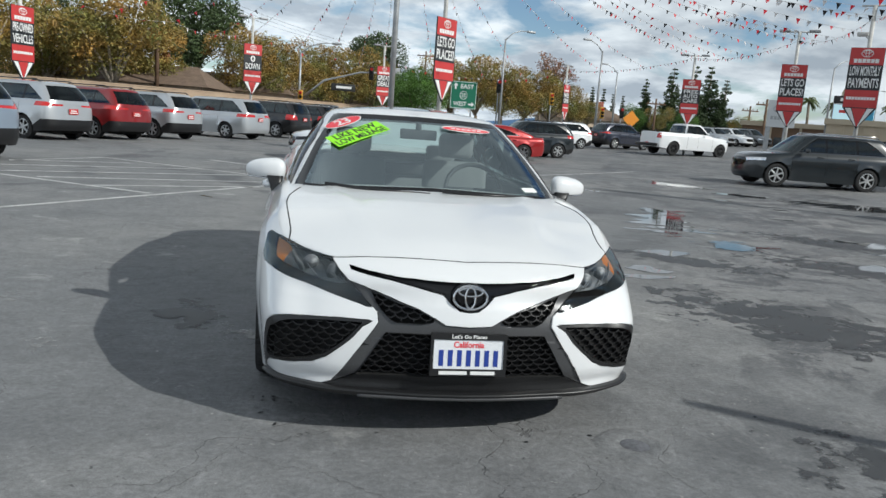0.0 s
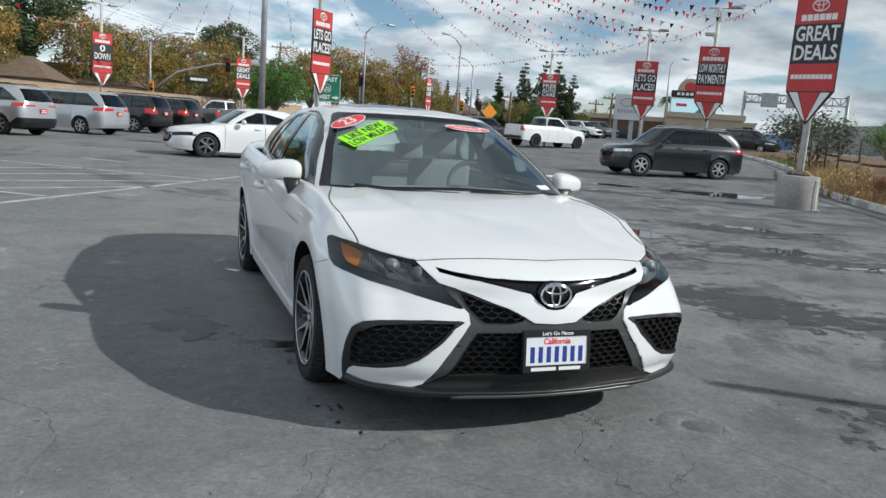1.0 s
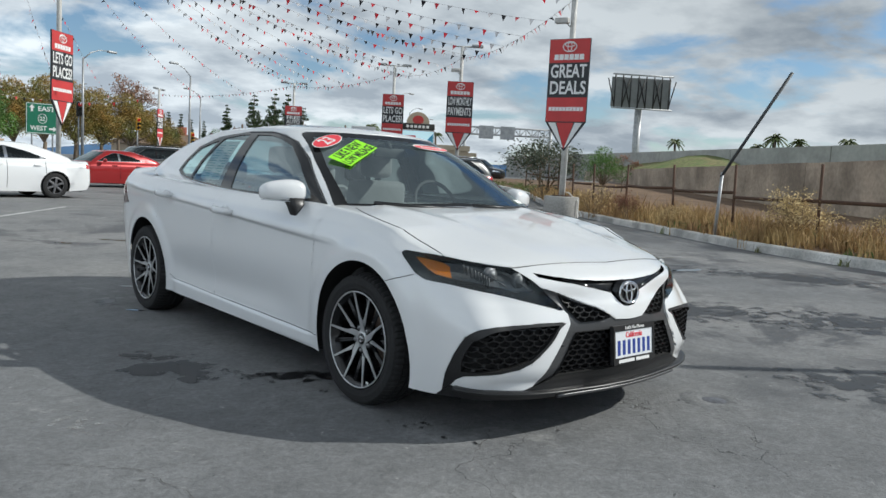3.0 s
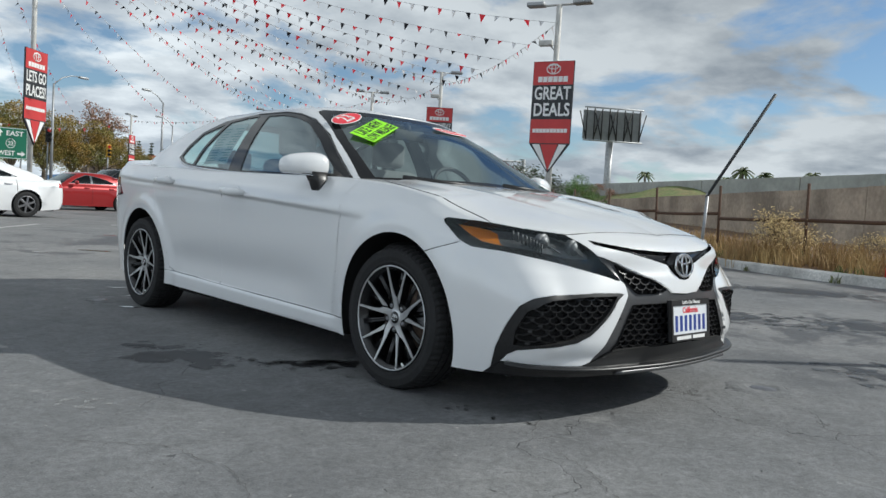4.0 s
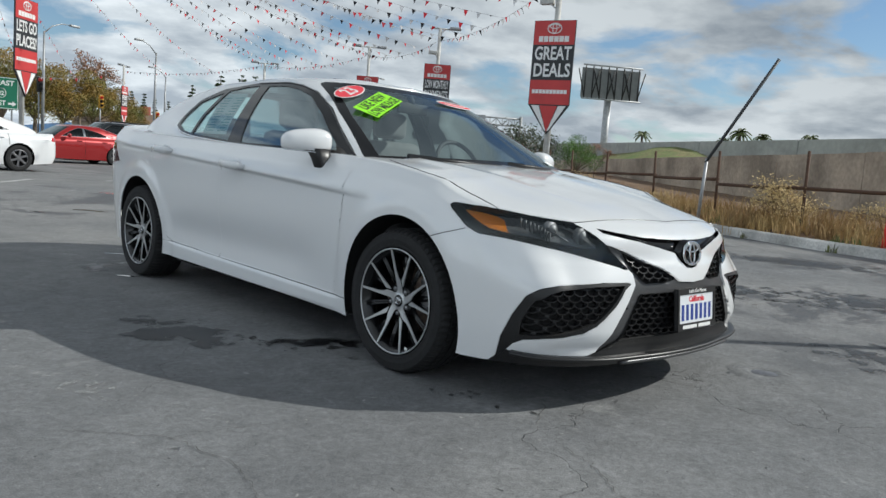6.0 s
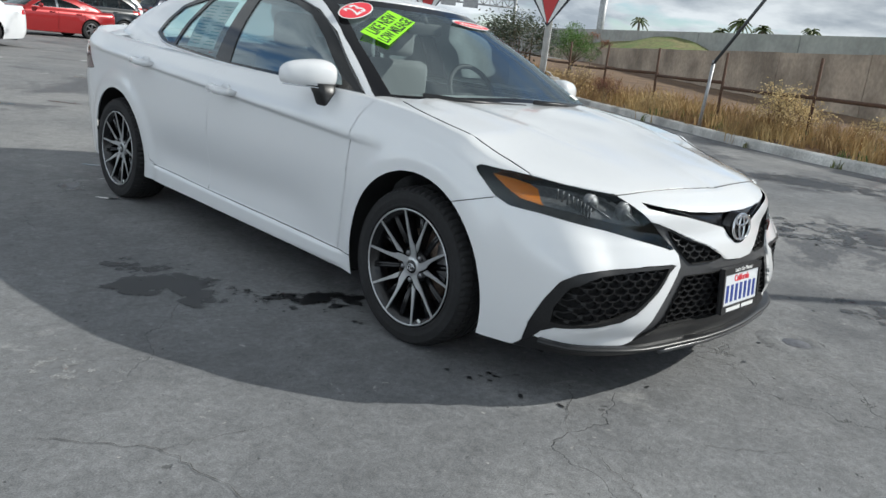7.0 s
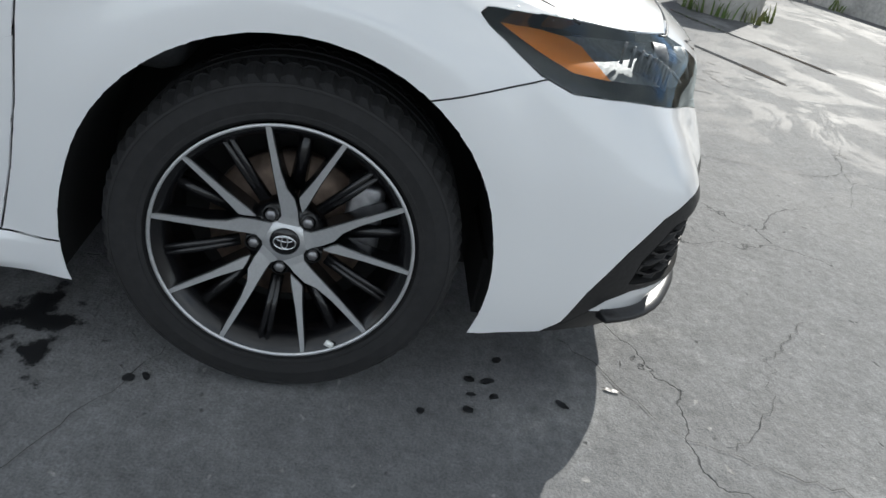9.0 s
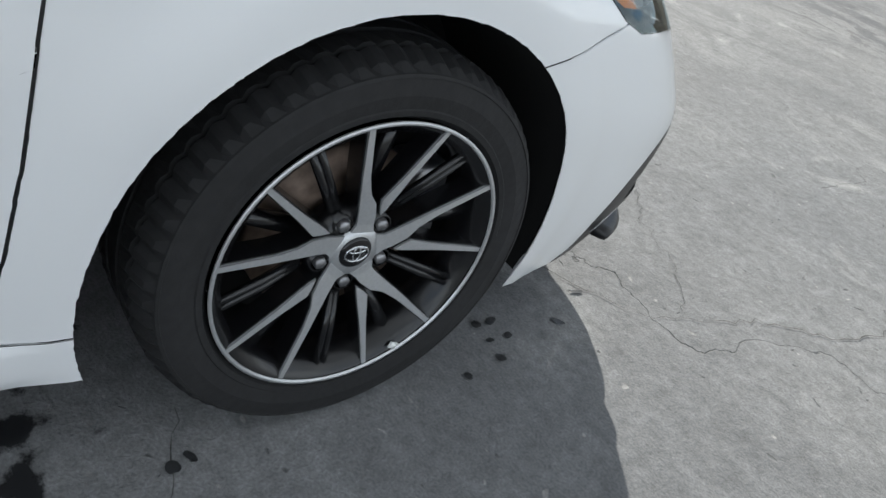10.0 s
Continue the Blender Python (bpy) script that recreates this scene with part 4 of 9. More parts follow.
    bm = bmesh.new()
    box(bm, (-0.163, -0.088, -0.018), (0.163, 0.092, -0.002), None, 0.004)
    for lo, hi in (((-0.163, 0.066, -0.002), (0.163, 0.092, 0.006)), ((-0.163, -0.088, -0.002), (0.163, -0.058, 0.006)), ((-0.163, -0.058, -0.002), (-0.150, 0.066, 0.006)), ((0.150, -0.058, -0.002), (0.163, 0.066, 0.006))):
        box(bm, lo, hi)
    part("holder", bm, M_BLACK, plate, "black plastic holder", smooth=False)
    bm = bmesh.new()
    box(bm, (-0.150, -0.058, -0.002), (0.150, 0.066, 0.001))
    part("plate", bm, M_PLATEWHITE, plate, "white plate", smooth=False)
    for k in range(7):
        x = -0.117 + 0.039 * k
        bm = bmesh.new()
        box(bm, (x - 0.010, -0.046, 0.001), (x + 0.010, 0.022, 0.0025), None, 0.0)
        part("plate_bar", bm, M_PLATEBLUE, plate, "dark blue bar", smooth=False)
    lettering("plate_state", "California", 0.036, M_STICKRED, plate, pose(0, 0.044, 0.002), 0.13, 0.0006)
    lettering("holder_text", "Let's Go Places", 0.022, M_SIGNWHITE, plate, pose(0, 0.079, 0.0066), 0.15, 0.0006)
    bm = bmesh.new()
    box(bm, (-0.125, -0.081, 0.006), (-0.005, -0.066, 0.0072))
    box(bm, (0.010, -0.081, 0.006), (0.115, -0.066, 0.0072))
    part("holder_print", bm, M_SIGNWHITE, plate, "white bars", smooth=False)

    # greenhouse
    g = shell(HERO_TOP, (34, 70, 24), 24, 18)
    gskin = BVHTree.FromBMesh(g)
    gc = g.faces.layers.int["cap"]
    flank = lambda f: f[gc] == 0 and f.normal.x < -0.45 and f.calc_center_median().x < -0.40
    ws = lambda f: f[gc] == 0 and f.normal.y < -0.22 and f.normal.x > -0.80 and f.calc_center_median().y < 2.5
    rw = lambda f: f[gc] == 0 and f.normal.y > 0.20 and f.normal.x > -0.75 and f.calc_center_median().y > 2.9
    open_poly = [(1.47, 0.945), (2.60, 0.968), (3.36, 1.012), (3.50, 1.035), (3.60, 1.085), (3.545, 1.165), (3.44, 1.26), (3.20, 1.335), (2.80, 1.372), (2.48, 1.368), (2.28, 1.345), (2.10, 1.300), (1.88, 1.20), (1.62, 1.04)]
    trim = take(g, score(g, open_poly, SIDE, flank))
    fr_glass = [(1.63, 0.975), (2.60, 0.988), (2.63, 1.20), (2.64, 1.345), (2.46, 1.340), (2.29, 1.318), (2.12, 1.276), (1.90, 1.165), (1.66, 1.01)]
    re_glass = [(2.76, 0.996), (3.28, 1.026), (3.22, 1.16), (3.10, 1.320), (2.92, 1.342), (2.76, 1.348)]
    qu_glass = [(3.315, 1.032), (3.44, 1.045), (3.555, 1.088), (3.51, 1.155), (3.41, 1.245), (3.16, 1.308), (3.26, 1.16)]
    allf = lambda f: True
    panes = [take(trim, score(trim, q, SIDE, allf)) for q in (fr_glass, re_glass, qu_glass)]
    seal = take(g, score(g, [(-0.80, 0.86), (-0.765, 0.965), (-0.66, 1.18), (-0.555, 1.355), (-0.52, 1.368), (-0.30, 1.376), (0.0, 1.380), (0.0, 0.86)], FRONT, ws))
    screen = take(seal, score(seal, [(-0.715, 0.965), (-0.63, 1.16), (-0.525, 1.335), (-0.30, 1.346), (0.0, 1.350), (0.0, 0.985), (-0.40, 0.975)], FRONT, allf))
    back = take(g, score(g, [(-0.62, 1.10), (-0.52, 1.345), (0.0, 1.365), (0.0, 1.09)], FRONT, rw))
    moon = take(g, score(g, [(0.01, 2.24), (-0.36, 2.25), (-0.40, 2.30), (-0.40, 2.86), (-0.36, 2.92), (0.01, 2.94)], TOP, lambda f: f[gc] == 1))
    trim_out = trim
    rim(g, 0.001, 0.02)
    part("roof", mirrored(g, True), M_PAINT, car, "white roof and pillars")
    rim(trim_out, 0.001, 0.015)
    both("window_trim", trim_out, M_GLOSSBLACK, car, "black window trim")
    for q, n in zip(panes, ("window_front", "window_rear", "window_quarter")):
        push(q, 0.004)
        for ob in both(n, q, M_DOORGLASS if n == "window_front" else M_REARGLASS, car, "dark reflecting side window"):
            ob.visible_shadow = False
    bm = bmesh.new()
    belt = spline([(1.50, 0.952), (2.60, 0.974), (3.36, 1.018), (3.50, 1.041), (3.60, 1.086)])
    pts = [gskin.ray_cast(Vector((-3, y, belt(y))), Vector((1, 0, 0)))[0] for y in [1.50 + 2.09 * i / 40 for i in range(41)]]
    tube(bm, [p + Vector((-0.003, 0, 0)) for p in pts if p is not None], 0.0055, 6)
    both("belt_strip", bm, M_CHROME, car, "bright chrome strip under the side windows")
    bm = bmesh.new()
    frame_top = spline([(1.50, 0.962), (1.62, 1.036), (1.88, 1.194), (2.10, 1.294), (2.28, 1.339), (2.48, 1.362), (2.80, 1.366)])
    pts = [gskin.ray_cast(Vector((-3, y, frame_top(y))), Vector((1, 0, 0)))[0] for y in [1.50 + 1.30 * i / 40 for i in range(41)]]
    tube(bm, [p + Vector((-0.002, 0, 0)) for p in pts if p is not None], 0.0042, 6)
    both("window_surround", bm, M_SATIN, car, "thin grey line round the side windows")
    rim(seal, 0.001, 0.015)
    part("windscreen_edge", mirrored(seal, True), M_GLOSSBLACK, car, "black glass edge")
    ob = part("windscreen", mirrored(screen, True), M_GLASS, car, "tinted windscreen")
    ob.visible_shadow = False
    ob = part("rear_window", mirrored(back, True), M_TINT, car)
    ob.visible_shadow = False
    rim(moon, 0.002, 0.01)
    part("moonroof", mirrored(moon, True), M_GLOSSBLACK, car, "black glass moonroof with rain beads")

    # wipers and cowl
    bm = bmesh.new()
    fall = lambda x, z: gskin.ray_cast(Vector((x, -2, z)), Vector((0, 1, 0)))[0]
    tube(bm, [fall(-0.60, 0.975) + Vector((0, -0.03, 0.0)), fall(-0.35, 0.962) + Vector((0, -0.03, 0)), fall(-0.02, 0.955) + Vector((0, -0.03, 0))], 0.010, 6)
    part("wiper", bm, M_BLACK, car, "black wiper")
    bm = bmesh.new()
    tube(bm, [Vector((0.05, 1.215, 0.975)), Vector((0.35, 1.245, 0.965)), Vector((0.62, 1.33, 0.962))], 0.010, 6)
    part("wiper", bm, M_BLACK, car, "black wiper")

    # mirrors
    for s in (-1, 1):
        bm = bmesh.new()
        bmesh.ops.create_uvsphere(bm, u_segments=28, v_segments=18, radius=1)
        for v in bm.verts:
            x, y, z = v.co
            sq = lambda a, p: math.copysign(abs(a) ** p, a)
            x, y, z = sq(x, 0.75), sq(y, 0.85), sq(z, 0.7)
            v.co = Vector((x * 0.118, y * 0.075 * (1 + 0.2 * x) - 0.035 * x * x, max(z * 0.066 * (1 + 0.18 * x), -0.045 - 0.010 * x) + 0.006 * x))
        for v in bm.verts:
            v.co = Vector((s * (0.945 - v.co.x), 1.70 + v.co.y + 0.06 * max(0, -v.co.x / 0.118), 1.005 + v.co.z))
        bmesh.ops.recalc_face_normals(bm, faces=bm.faces[:])
        lowf = [f for f in bm.faces if f.calc_center_median().z < 0.963]
        low = bmesh.new()
        mp = {}
        for f in lowf:
            vs = []
            for v in f.verts:
                mp.setdefault(v, None)
                if mp[v] is None:
                    mp[v] = low.verts.new(v.co)
                vs.append(mp[v])
            low.faces.new(vs)
        bmesh.ops.delete(bm, geom=lowf, context="FACES")
        mir = part("door_mirror", bm, M_PAINT, car, "white door mirror shell")
        part("mirror_base", low, M_BLACK, mir, "black mirror underside")
        bm = bmesh.new()
        line = []
        for k in range(15):
            a = -math.pi * (0.16 + 0.80 * k / 14)
            x, y = sq(math.cos(a), 0.75), sq(math.sin(a), 0.85) * 0.90
            line.append(Vector((s * (0.945 - x * 0.112), 1.70 + y * 0.075 * (1 + 0.2 * x) - 0.035 * x * x + 0.06 * max(0, -x), 0.957 - 0.004 * x)))
        tube(bm, line, 0.0032, 6)
        part("mirror_trim", bm, M_CHROME, mir, "thin chrome line under the mirror")
        bm = bmesh.new()
        rows = []
        for x, y, z, hx, hy in ((0.890, 1.665, 0.975, 0.050, 0.056), (0.884, 1.652, 0.925, 0.036, 0.043), (0.872, 1.640, 0.880, 0.034, 0.044), (0.858, 1.632, 0.858, 0.036, 0.052), (0.840, 1.628, 0.850, 0.036, 0.050)):
            rows.append([bm.verts.new((s * (x + hx * math.copysign(abs(math.cos(a)) ** 0.45, math.cos(a))), y + hy * math.copysign(abs(math.sin(a)) ** 0.45, math.sin(a)), z)) for a in [2 * math.pi * (k + 0.5) / 16 for k in range(16)]])
        for a, b in zip(rows, rows[1:]):
            for k in range(16):
                bm.faces.new((a[k], a[(k + 1) % 16], b[(k + 1) % 16], b[k]))
        bm.faces.new(rows[0])
        bm.faces.new(rows[-1][::-1])
        bmesh.ops.recalc_face_normals(bm, faces=bm.faces[:])
        part("mirror_arm", bm, M_BLACK, mir, "black mirror arm")
    # door handles
    for pair, yh, zh in ((doors[0], 2.42, 0.856), (doors[1], 3.375, 0.910)):
        for s, d in zip((-1, 1), pair):
            bm = bmesh.new()
            hit = skin.ray_cast(Vector((-3, yh, zh)), Vector((1, 0, 0)))[0]
            xo = -hit.x
            tube(bm, [Vector((s * (xo - 0.005), yh - 0.105, zh - 0.006)), Vector((s * (xo + 0.044), yh - 0.080, zh - 0.003)), Vector((s * (xo + 0.056), yh, zh)), Vector((s * (xo + 0.044), yh + 0.080, zh + 0.002)), Vector((s * (xo - 0.005), yh + 0.105, zh + 0.004))],
                 [0.010, 0.018, 0.019, 0.018, 0.010], 10)
            for v in bm.verts:
                v.co.z = zh + (v.co.z - zh) * 1.15
            part("door_handle", bm, M_PAINT, d, "white door handle")
            bm = bmesh.new()
            bmesh.ops.create_uvsphere(bm, u_segments=16, v_segments=10, radius=1)
            for v in bm.verts:
                v.co = Vector((s * (xo - 0.004 + v.co.x * 0.008), yh + v.co.y * 0.045, zh + 0.004 + v.co.z * 0.030))
            part("handle_cup", bm, M_PAINT, d)
    # inner wings, floor and cabin
    for cy in (0.985, 3.81):
        for s in (-1, 1):
            bm = bmesh.new()
            rows = []
            for y, z in arch(cy):
                y, z = cy + (y - cy) * 1.02, 0.328 + (z - 0.328) * 1.02
                if z < 0.17:
                    continue
                at = skin.ray_cast(Vector((-3, y, z)), Vector((1, 0, 0)))[0]
                xo = -at.x - 0.010 if at is not None else 0.84
                rows.append((y, [bm.verts.new((s * x, y, z)) for x in (xo, 0.55)]))
            k = next(i for i in range(len(rows)) if rows[i - 1][1][0].co.z < 0.24 and rows[i][1][0].co.z < 0.24 and rows[i][0] > cy and rows[i - 1][0] < cy)
            rows = [r for _, r in rows[k:] + rows[:k]]
            for a, b in zip(rows, rows[1:]):
                bm.faces.new((a[0], a[1], b[1], b[0]))
            box(bm, (s * 0.55 - 0.01, cy - 0.40, 0.15), (s * 0.55 + 0.01, cy + 0.40, 0.75))
            part("arch_liner", bm, M_DARK, car, "black wheel arch liner")
    bm = bmesh.new()
    box(bm, (-0.80, 0.35, 0.17), (0.80, 0.60, 0.30))
    box(bm, (-0.54, 0.5, 0.17), (0.54, 4.6, 0.30))
    box(bm, (-0.82, 1.42, 0.17), (0.82, 3.36, 0.26))
    box(bm, (-0.54, 0.3, 0.28), (0.54, 1.15, 0.66))
    part("underbody", bm, M_DARK, car, "dark underbody", smooth=False)
    bm = bmesh.new()
    box(bm, (-0.76, 1.20, 0.55), (0.76, 1.78, 0.93), None, 0.05)
    box(bm, (-0.14, 1.7, 0.5), (0.14, 2.6, 0.72), None, 0.03)
    part("dashboard", bm, M_DASH, car, "black dashboard")
    bm = bmesh.new()
    for s in (-1, 1):
        box(bm, (s * 0.76 - 0.03, 1.5, 0.3), (s * 0.76 + 0.03, 3.4, 0.95), None, 0.02)
    box(bm, (-0.6, 3.35, 0.9), (0.6, 4.05, 1.0), None, 0.02)
    part("cabin_trim", bm, M_DASH, car, "dark cabin lining")
    for s in (-1, 1):
        bm = bmesh.new()
        box(bm, (s * 0.38 - 0.25, 2.10, 0.42), (s * 0.38 + 0.25, 2.62, 0.60), None, 0.05)
        box(bm, (s * 0.38 - 0.24, 2.56, 0.52), (s * 0.38 + 0.24, 2.70, 1.08), pose(0, 0, 0), 0.05)
        seat = part("front_seat", bm, M_SEAT, car, "grey front seat")
        bm = bmesh.new()
        box(bm, (s * 0.38 - 0.13, 2.60, 1.10), (s * 0.38 + 0.13, 2.70, 1.28), None, 0.04)
        part("headrest", bm, M_SEAT, seat)
    bm = bmesh.new()
    box(bm, (-0.66, 3.05, 0.40), (0.66, 3.42, 0.58), None, 0.05)
    box(bm, (-0.66, 3.38, 0.50), (0.66, 3.52, 1.02), None, 0.05)
    for x in (-0.4, 0.4):
        box(bm, (x - 0.12, 3.40, 1.02), (x + 0.12, 3.50, 1.16), None, 0.03)
    part("rear_seat", bm, M_SEAT, car, "grey rear bench")
    bm = bmesh.new()
    tl = pose(0.38, 1.93, 0.93, 62)
    ring(bm, 0.185, 0.185, 0.015, lambda a, b, d: tl @ Vector((a, b, 0)), 36)
    for a in (0, math.pi, -math.pi / 2):
        tube(bm, [tl @ Vector((0, 0, 0)), tl @ Vector((0.18 * math.cos(a), 0.18 * math.sin(a), 0))], 0.018, 6)
    part("steering_wheel", bm, M_DASH, car, "black steering wheel")
    bm = bmesh.new()
    box(bm, (-0.12, 1.98, 1.235), (0.12, 2.00, 1.30), None, 0.008)
    tube(bm, [(0, 1.99, 1.29), (0, 2.02, 1.34)], 0.02, 8)
    part("rear_view_mirror", bm, M_DASH, car)

    # stickers inside the glass edge
    def face(x, z, lift):
        hit = gskin.ray_cast(Vector((-abs(x), -2, z)), Vector((0, 1, 0)))
        q = hit[0] + hit[1] * lift
        return Vector((-q.x, q.y, q.z)) if x > 0 else q

    def flat(x, z, dx, dz, lift):
        o, u = face(x, z, lift), face(x + dx * 0.05, z + dz * 0.05, lift)
        w = face(x - dz * 0.05, z + dx * 0.05, lift)
        e1 = (u - o).normalized()
        e3 = e1.cross(w - o).normalized()
        if e3.y > 0:
            e3 = -e3
        e2 = e3.cross(e1)
        return Matrix.Translation(o) @ Matrix((e1, e2, e3)).transposed().to_4x4()

    def sticker(name, m, w, h, mat, oval, label):
        bm = bmesh.new()
        poly = [(w * math.cos(2 * math.pi * k / 40), h * math.sin(2 * math.pi * k / 40)) for k in range(40)] if oval else [(-w, -h), (w, -h), (w, h), (-w, h)]
        prism(bm, poly, 0, 0.0012, lambda a, b, d: Vector((a, b, d)))
        ob = part(name, bm, mat, car, label, smooth=False)
        ob.matrix_basis = m
        return ob
    m = flat(-0.402, 1.247, 0.93, 0.36, 0.004)
    s1 = sticker("sale_sticker", m, 0.195, 0.075, M_STICKER, False, "bright green sale sticker with black words")
    lettering("sticker_text", "LIKE NEW", 0.085, M_SIGNBLACK, s1, pose(0, 0.034, 0.0016), 0.31, 0.0004)
    lettering("sticker_text", "LOW MILEAGE", 0.08, M_SIGNBLACK, s1, pose(0, -0.038, 0.0016), 0.36, 0.0004)
    m = flat(-0.49, 1.305, 0.93, 0.36, 0.008)
    s2 = sticker("year_sticker", m, 0.128, 0.066, M_SIGNWHITE, True, "red oval year sticker with a white rim")
    s3 = sticker("year_field", pose(0, 0, 0.0013), 0.120, 0.059, M_STICKRED, True, "red field")
    s3.parent = s2
    lettering("sticker_text", "23", 0.12, M_SIGNWHITE, s2, pose(0, 0, 0.003), 0.10, 0.0004)
    m = flat(0.30, 1.315, 1.0, -0.03, 0.006)
    s4 = sticker("certified_sticker", m, 0.165, 0.040, M_SIGNWHITE, True, "white and red oval sticker reading certified")
    lettering("sticker_text", "CERTIFIED", 0.034, M_SIGNBLACK, s4, pose(0, 0.016, 0.0016), 0.17, 0.0004)
    s5 = sticker("sticker_field", pose(0, -0.006, 0.0013), 0.158, 0.024, M_STICKRED, True, "red field")
    s5.parent = s4
    bm = bmesh.new()
    for k in range(6):
        box(bm, (-0.10 + 0.035 * k, -0.014, 0.0026), (-0.075 + 0.035 * k, 0.002, 0.0032))
    part("sticker_bars", bm, M_SIGNWHITE, s4, smooth=False)
    m = flat(0.60, 0.995, 1.0, 0.0, 0.003)
    sticker("stock_label", m, 0.05, 0.022, M_PAPER, False, "small white stock label")
    # price sheet in the rear door window
    bm = bmesh.new()
    xs = lambda y, z: gskin.ray_cast(Vector((-3, y, z)), Vector((1, 0, 0)))[0].x
    rows = []
    for k in range(7):
        z = 1.03 + 0.045 * k
        rows.append([bm.verts.new((xs(y, z) + 0.012, y, z)) for y in (2.84, 3.00, 3.16)])
    for a, b in zip(rows, rows[1:]):
        for i in range(2):
            bm.faces.new((a[i], b[i], b[i + 1], a[i + 1]))
    sheet = part("price_sheet", bm, M_PAPER, car, "white price sheet in the rear window")
    bm = bmesh.new()
    for k in range(13):
        z = 1.05 + 0.018 * k
        a, b = (2.86, 2.97 - 0.02 * (k % 3)) , (3.02, 3.14 - 0.03 * (k % 2))
        for y0, y1 in (a, b):
            q = [(xs(y, zz) + 0.010, y, zz) for y, zz in ((y0, z), (y1, z), (y1, z + 0.006), (y0, z + 0.006))]
            bm.faces.new([bm.verts.new(p) for p in q])
    part("sheet_print", bm, material("teal_print", (0.25, 0.45, 0.45), 0.7), sheet, smooth=False)

    for y in (0.985, 3.81):
        for s in (-1, 1):
            hero_wheel(car, s * 0.80, y, 0.321, s)
    return car


hero = build_hero()


# ---- ground ----
def ground_z(x, y):
    """The lot is level round the sedan and climbs gently towards the far corner."""
    s = 0.94 * x + 0.34 * y - 14
    return 0.0 if s < -2 else 0.03 * (s + 2) ** 2 / 32 if s < 14 else min(0.24 + 0.03 * (s - 14), 1.4)


def asphalt():
    m = bpy.data.materials.new("asphalt")
    m.use_nodes = True
    t = m.node_tree
    p = t.nodes["Principled BSDF"]
    co = t.nodes.new("ShaderNodeTexCoord")

    def noise_node(scale, detail=5, rough=0.55, dist=0.0, shift=0.0):
        n = t.nodes.new("ShaderNodeTexNoise")
        n.inputs["Scale"].default_value, n.inputs["Detail"].default_value = scale, detail
        n.inputs["Roughness"].default_value, n.inputs["Distortion"].default_value = rough, dist
        mp = t.nodes.new("ShaderNodeMapping")
        mp.inputs["Location"].default_value = (shift, shift * 0.7, 0)
        wire(t, co.outputs["Object"], mp.inputs["Vector"])
        wire(t, mp.outputs[0], n.inputs["Vector"])
        return n.outputs["Fac"]

    def band(src, a, b, lo=0.0, hi=1.0):
        r = t.nodes.new("ShaderNodeMapRange")
        r.inputs["From Min"].default_value, r.inputs["From Max"].default_value = a, b
        r.inputs["To Min"].default_value, r.inputs["To Max"].default_value = lo, hi
        wire(t, src, r.inputs["Value"])
        return r.outputs[0]

    def mth(op, a, b):
        n = t.nodes.new("ShaderNodeMath")
        n.operation = op
        for i, v in enumerate((a, b)):
            if isinstance(v, (int, float)):
                n.inputs[i].default_value = v
            else:
                wire(t, v, n.inputs[i])
        return n.outputs[0]

    def blend(fac, a, b):
        n = t.nodes.new("ShaderNodeMix")
        n.data_type = "RGBA"
        wire(t, fac, n.inputs["Factor"])
        for k, v in (("A", a), ("B", b)):
            if isinstance(v, tuple):
                n.inputs[k].default_value = (*v, 1)
            else:
                wire(t, v, n.inputs[k])
        return n.outputs["Result"]
    fine = noise_node(170, 3, 0.6)
    grit = noise_node(38, 4, 0.6)
    blot = noise_node(1.3, 7, 0.6, 0.4)
    large = noise_node(0.22, 6, 0.55, 0.3, 7.0)
    col = blend(band(large, 0.38, 0.62), (0.186, 0.190, 0.195), (0.246, 0.245, 0.242))
    col = blend(band(blot, 0.42, 0.68, 0, 0.55), col, (0.118, 0.121, 0.126))
    # pale dried scum
    pale = mth("MULTIPLY", band(noise_node(2.3, 8, 0.65, 0.6, 3.0), 0.57, 0.68), band(noise_node(0.45, 4, 0.5, 0, 11.0), 0.48, 0.60))
    col = blend(mth("MULTIPLY", pale, 0.75), col, (0.38, 0.38, 0.37))
    # damp areas, on the side towards the kerb
    sep = t.nodes.new("ShaderNodeSeparateXYZ")
    wire(t, co.outputs["Object"], sep.inputs[0])
    near = band(mth("SUBTRACT", sep.outputs["X"], mth("MULTIPLY", sep.outputs["Y"], 0.35)), 0.4, 2.2)
    damp = mth("MULTIPLY", band(noise_node(1.25, 11, 0.76, 0.5, 21.0), 0.485, 0.53), near)
    damp = mth("MULTIPLY", damp, band(noise_node(0.42, 4, 0.5, 0.3, 41.0), 0.40, 0.52))
    far_damp = mth("MULTIPLY", band(noise_node(0.5, 7, 0.6, 1.0, 31.0), 0.57, 0.62), band(sep.outputs["Y"], 5.0, 8.0))
    damp = mth("MAXIMUM", damp, far_damp)
    col = blend(mth("MULTIPLY", damp, 0.74), col, (0.066, 0.068, 0.073))
    # hair cracks
    warp = t.nodes.new("ShaderNodeVectorMath")
    warp.operation = "ADD"
    nz = t.nodes.new("ShaderNodeTexNoise")
    nz.inputs["Scale"].default_value, nz.inputs["Detail"].default_value = 2.2, 6
    wire(t, co.outputs["Object"], nz.inputs["Vector"])
    sc = t.nodes.new("ShaderNodeVectorMath")
    sc.operation, sc.inputs["Scale"].default_value = "SCALE", 0.55
    wire(t, nz.outputs["Color"], sc.inputs[0])
    wire(t, co.outputs["Object"], warp.inputs[0])
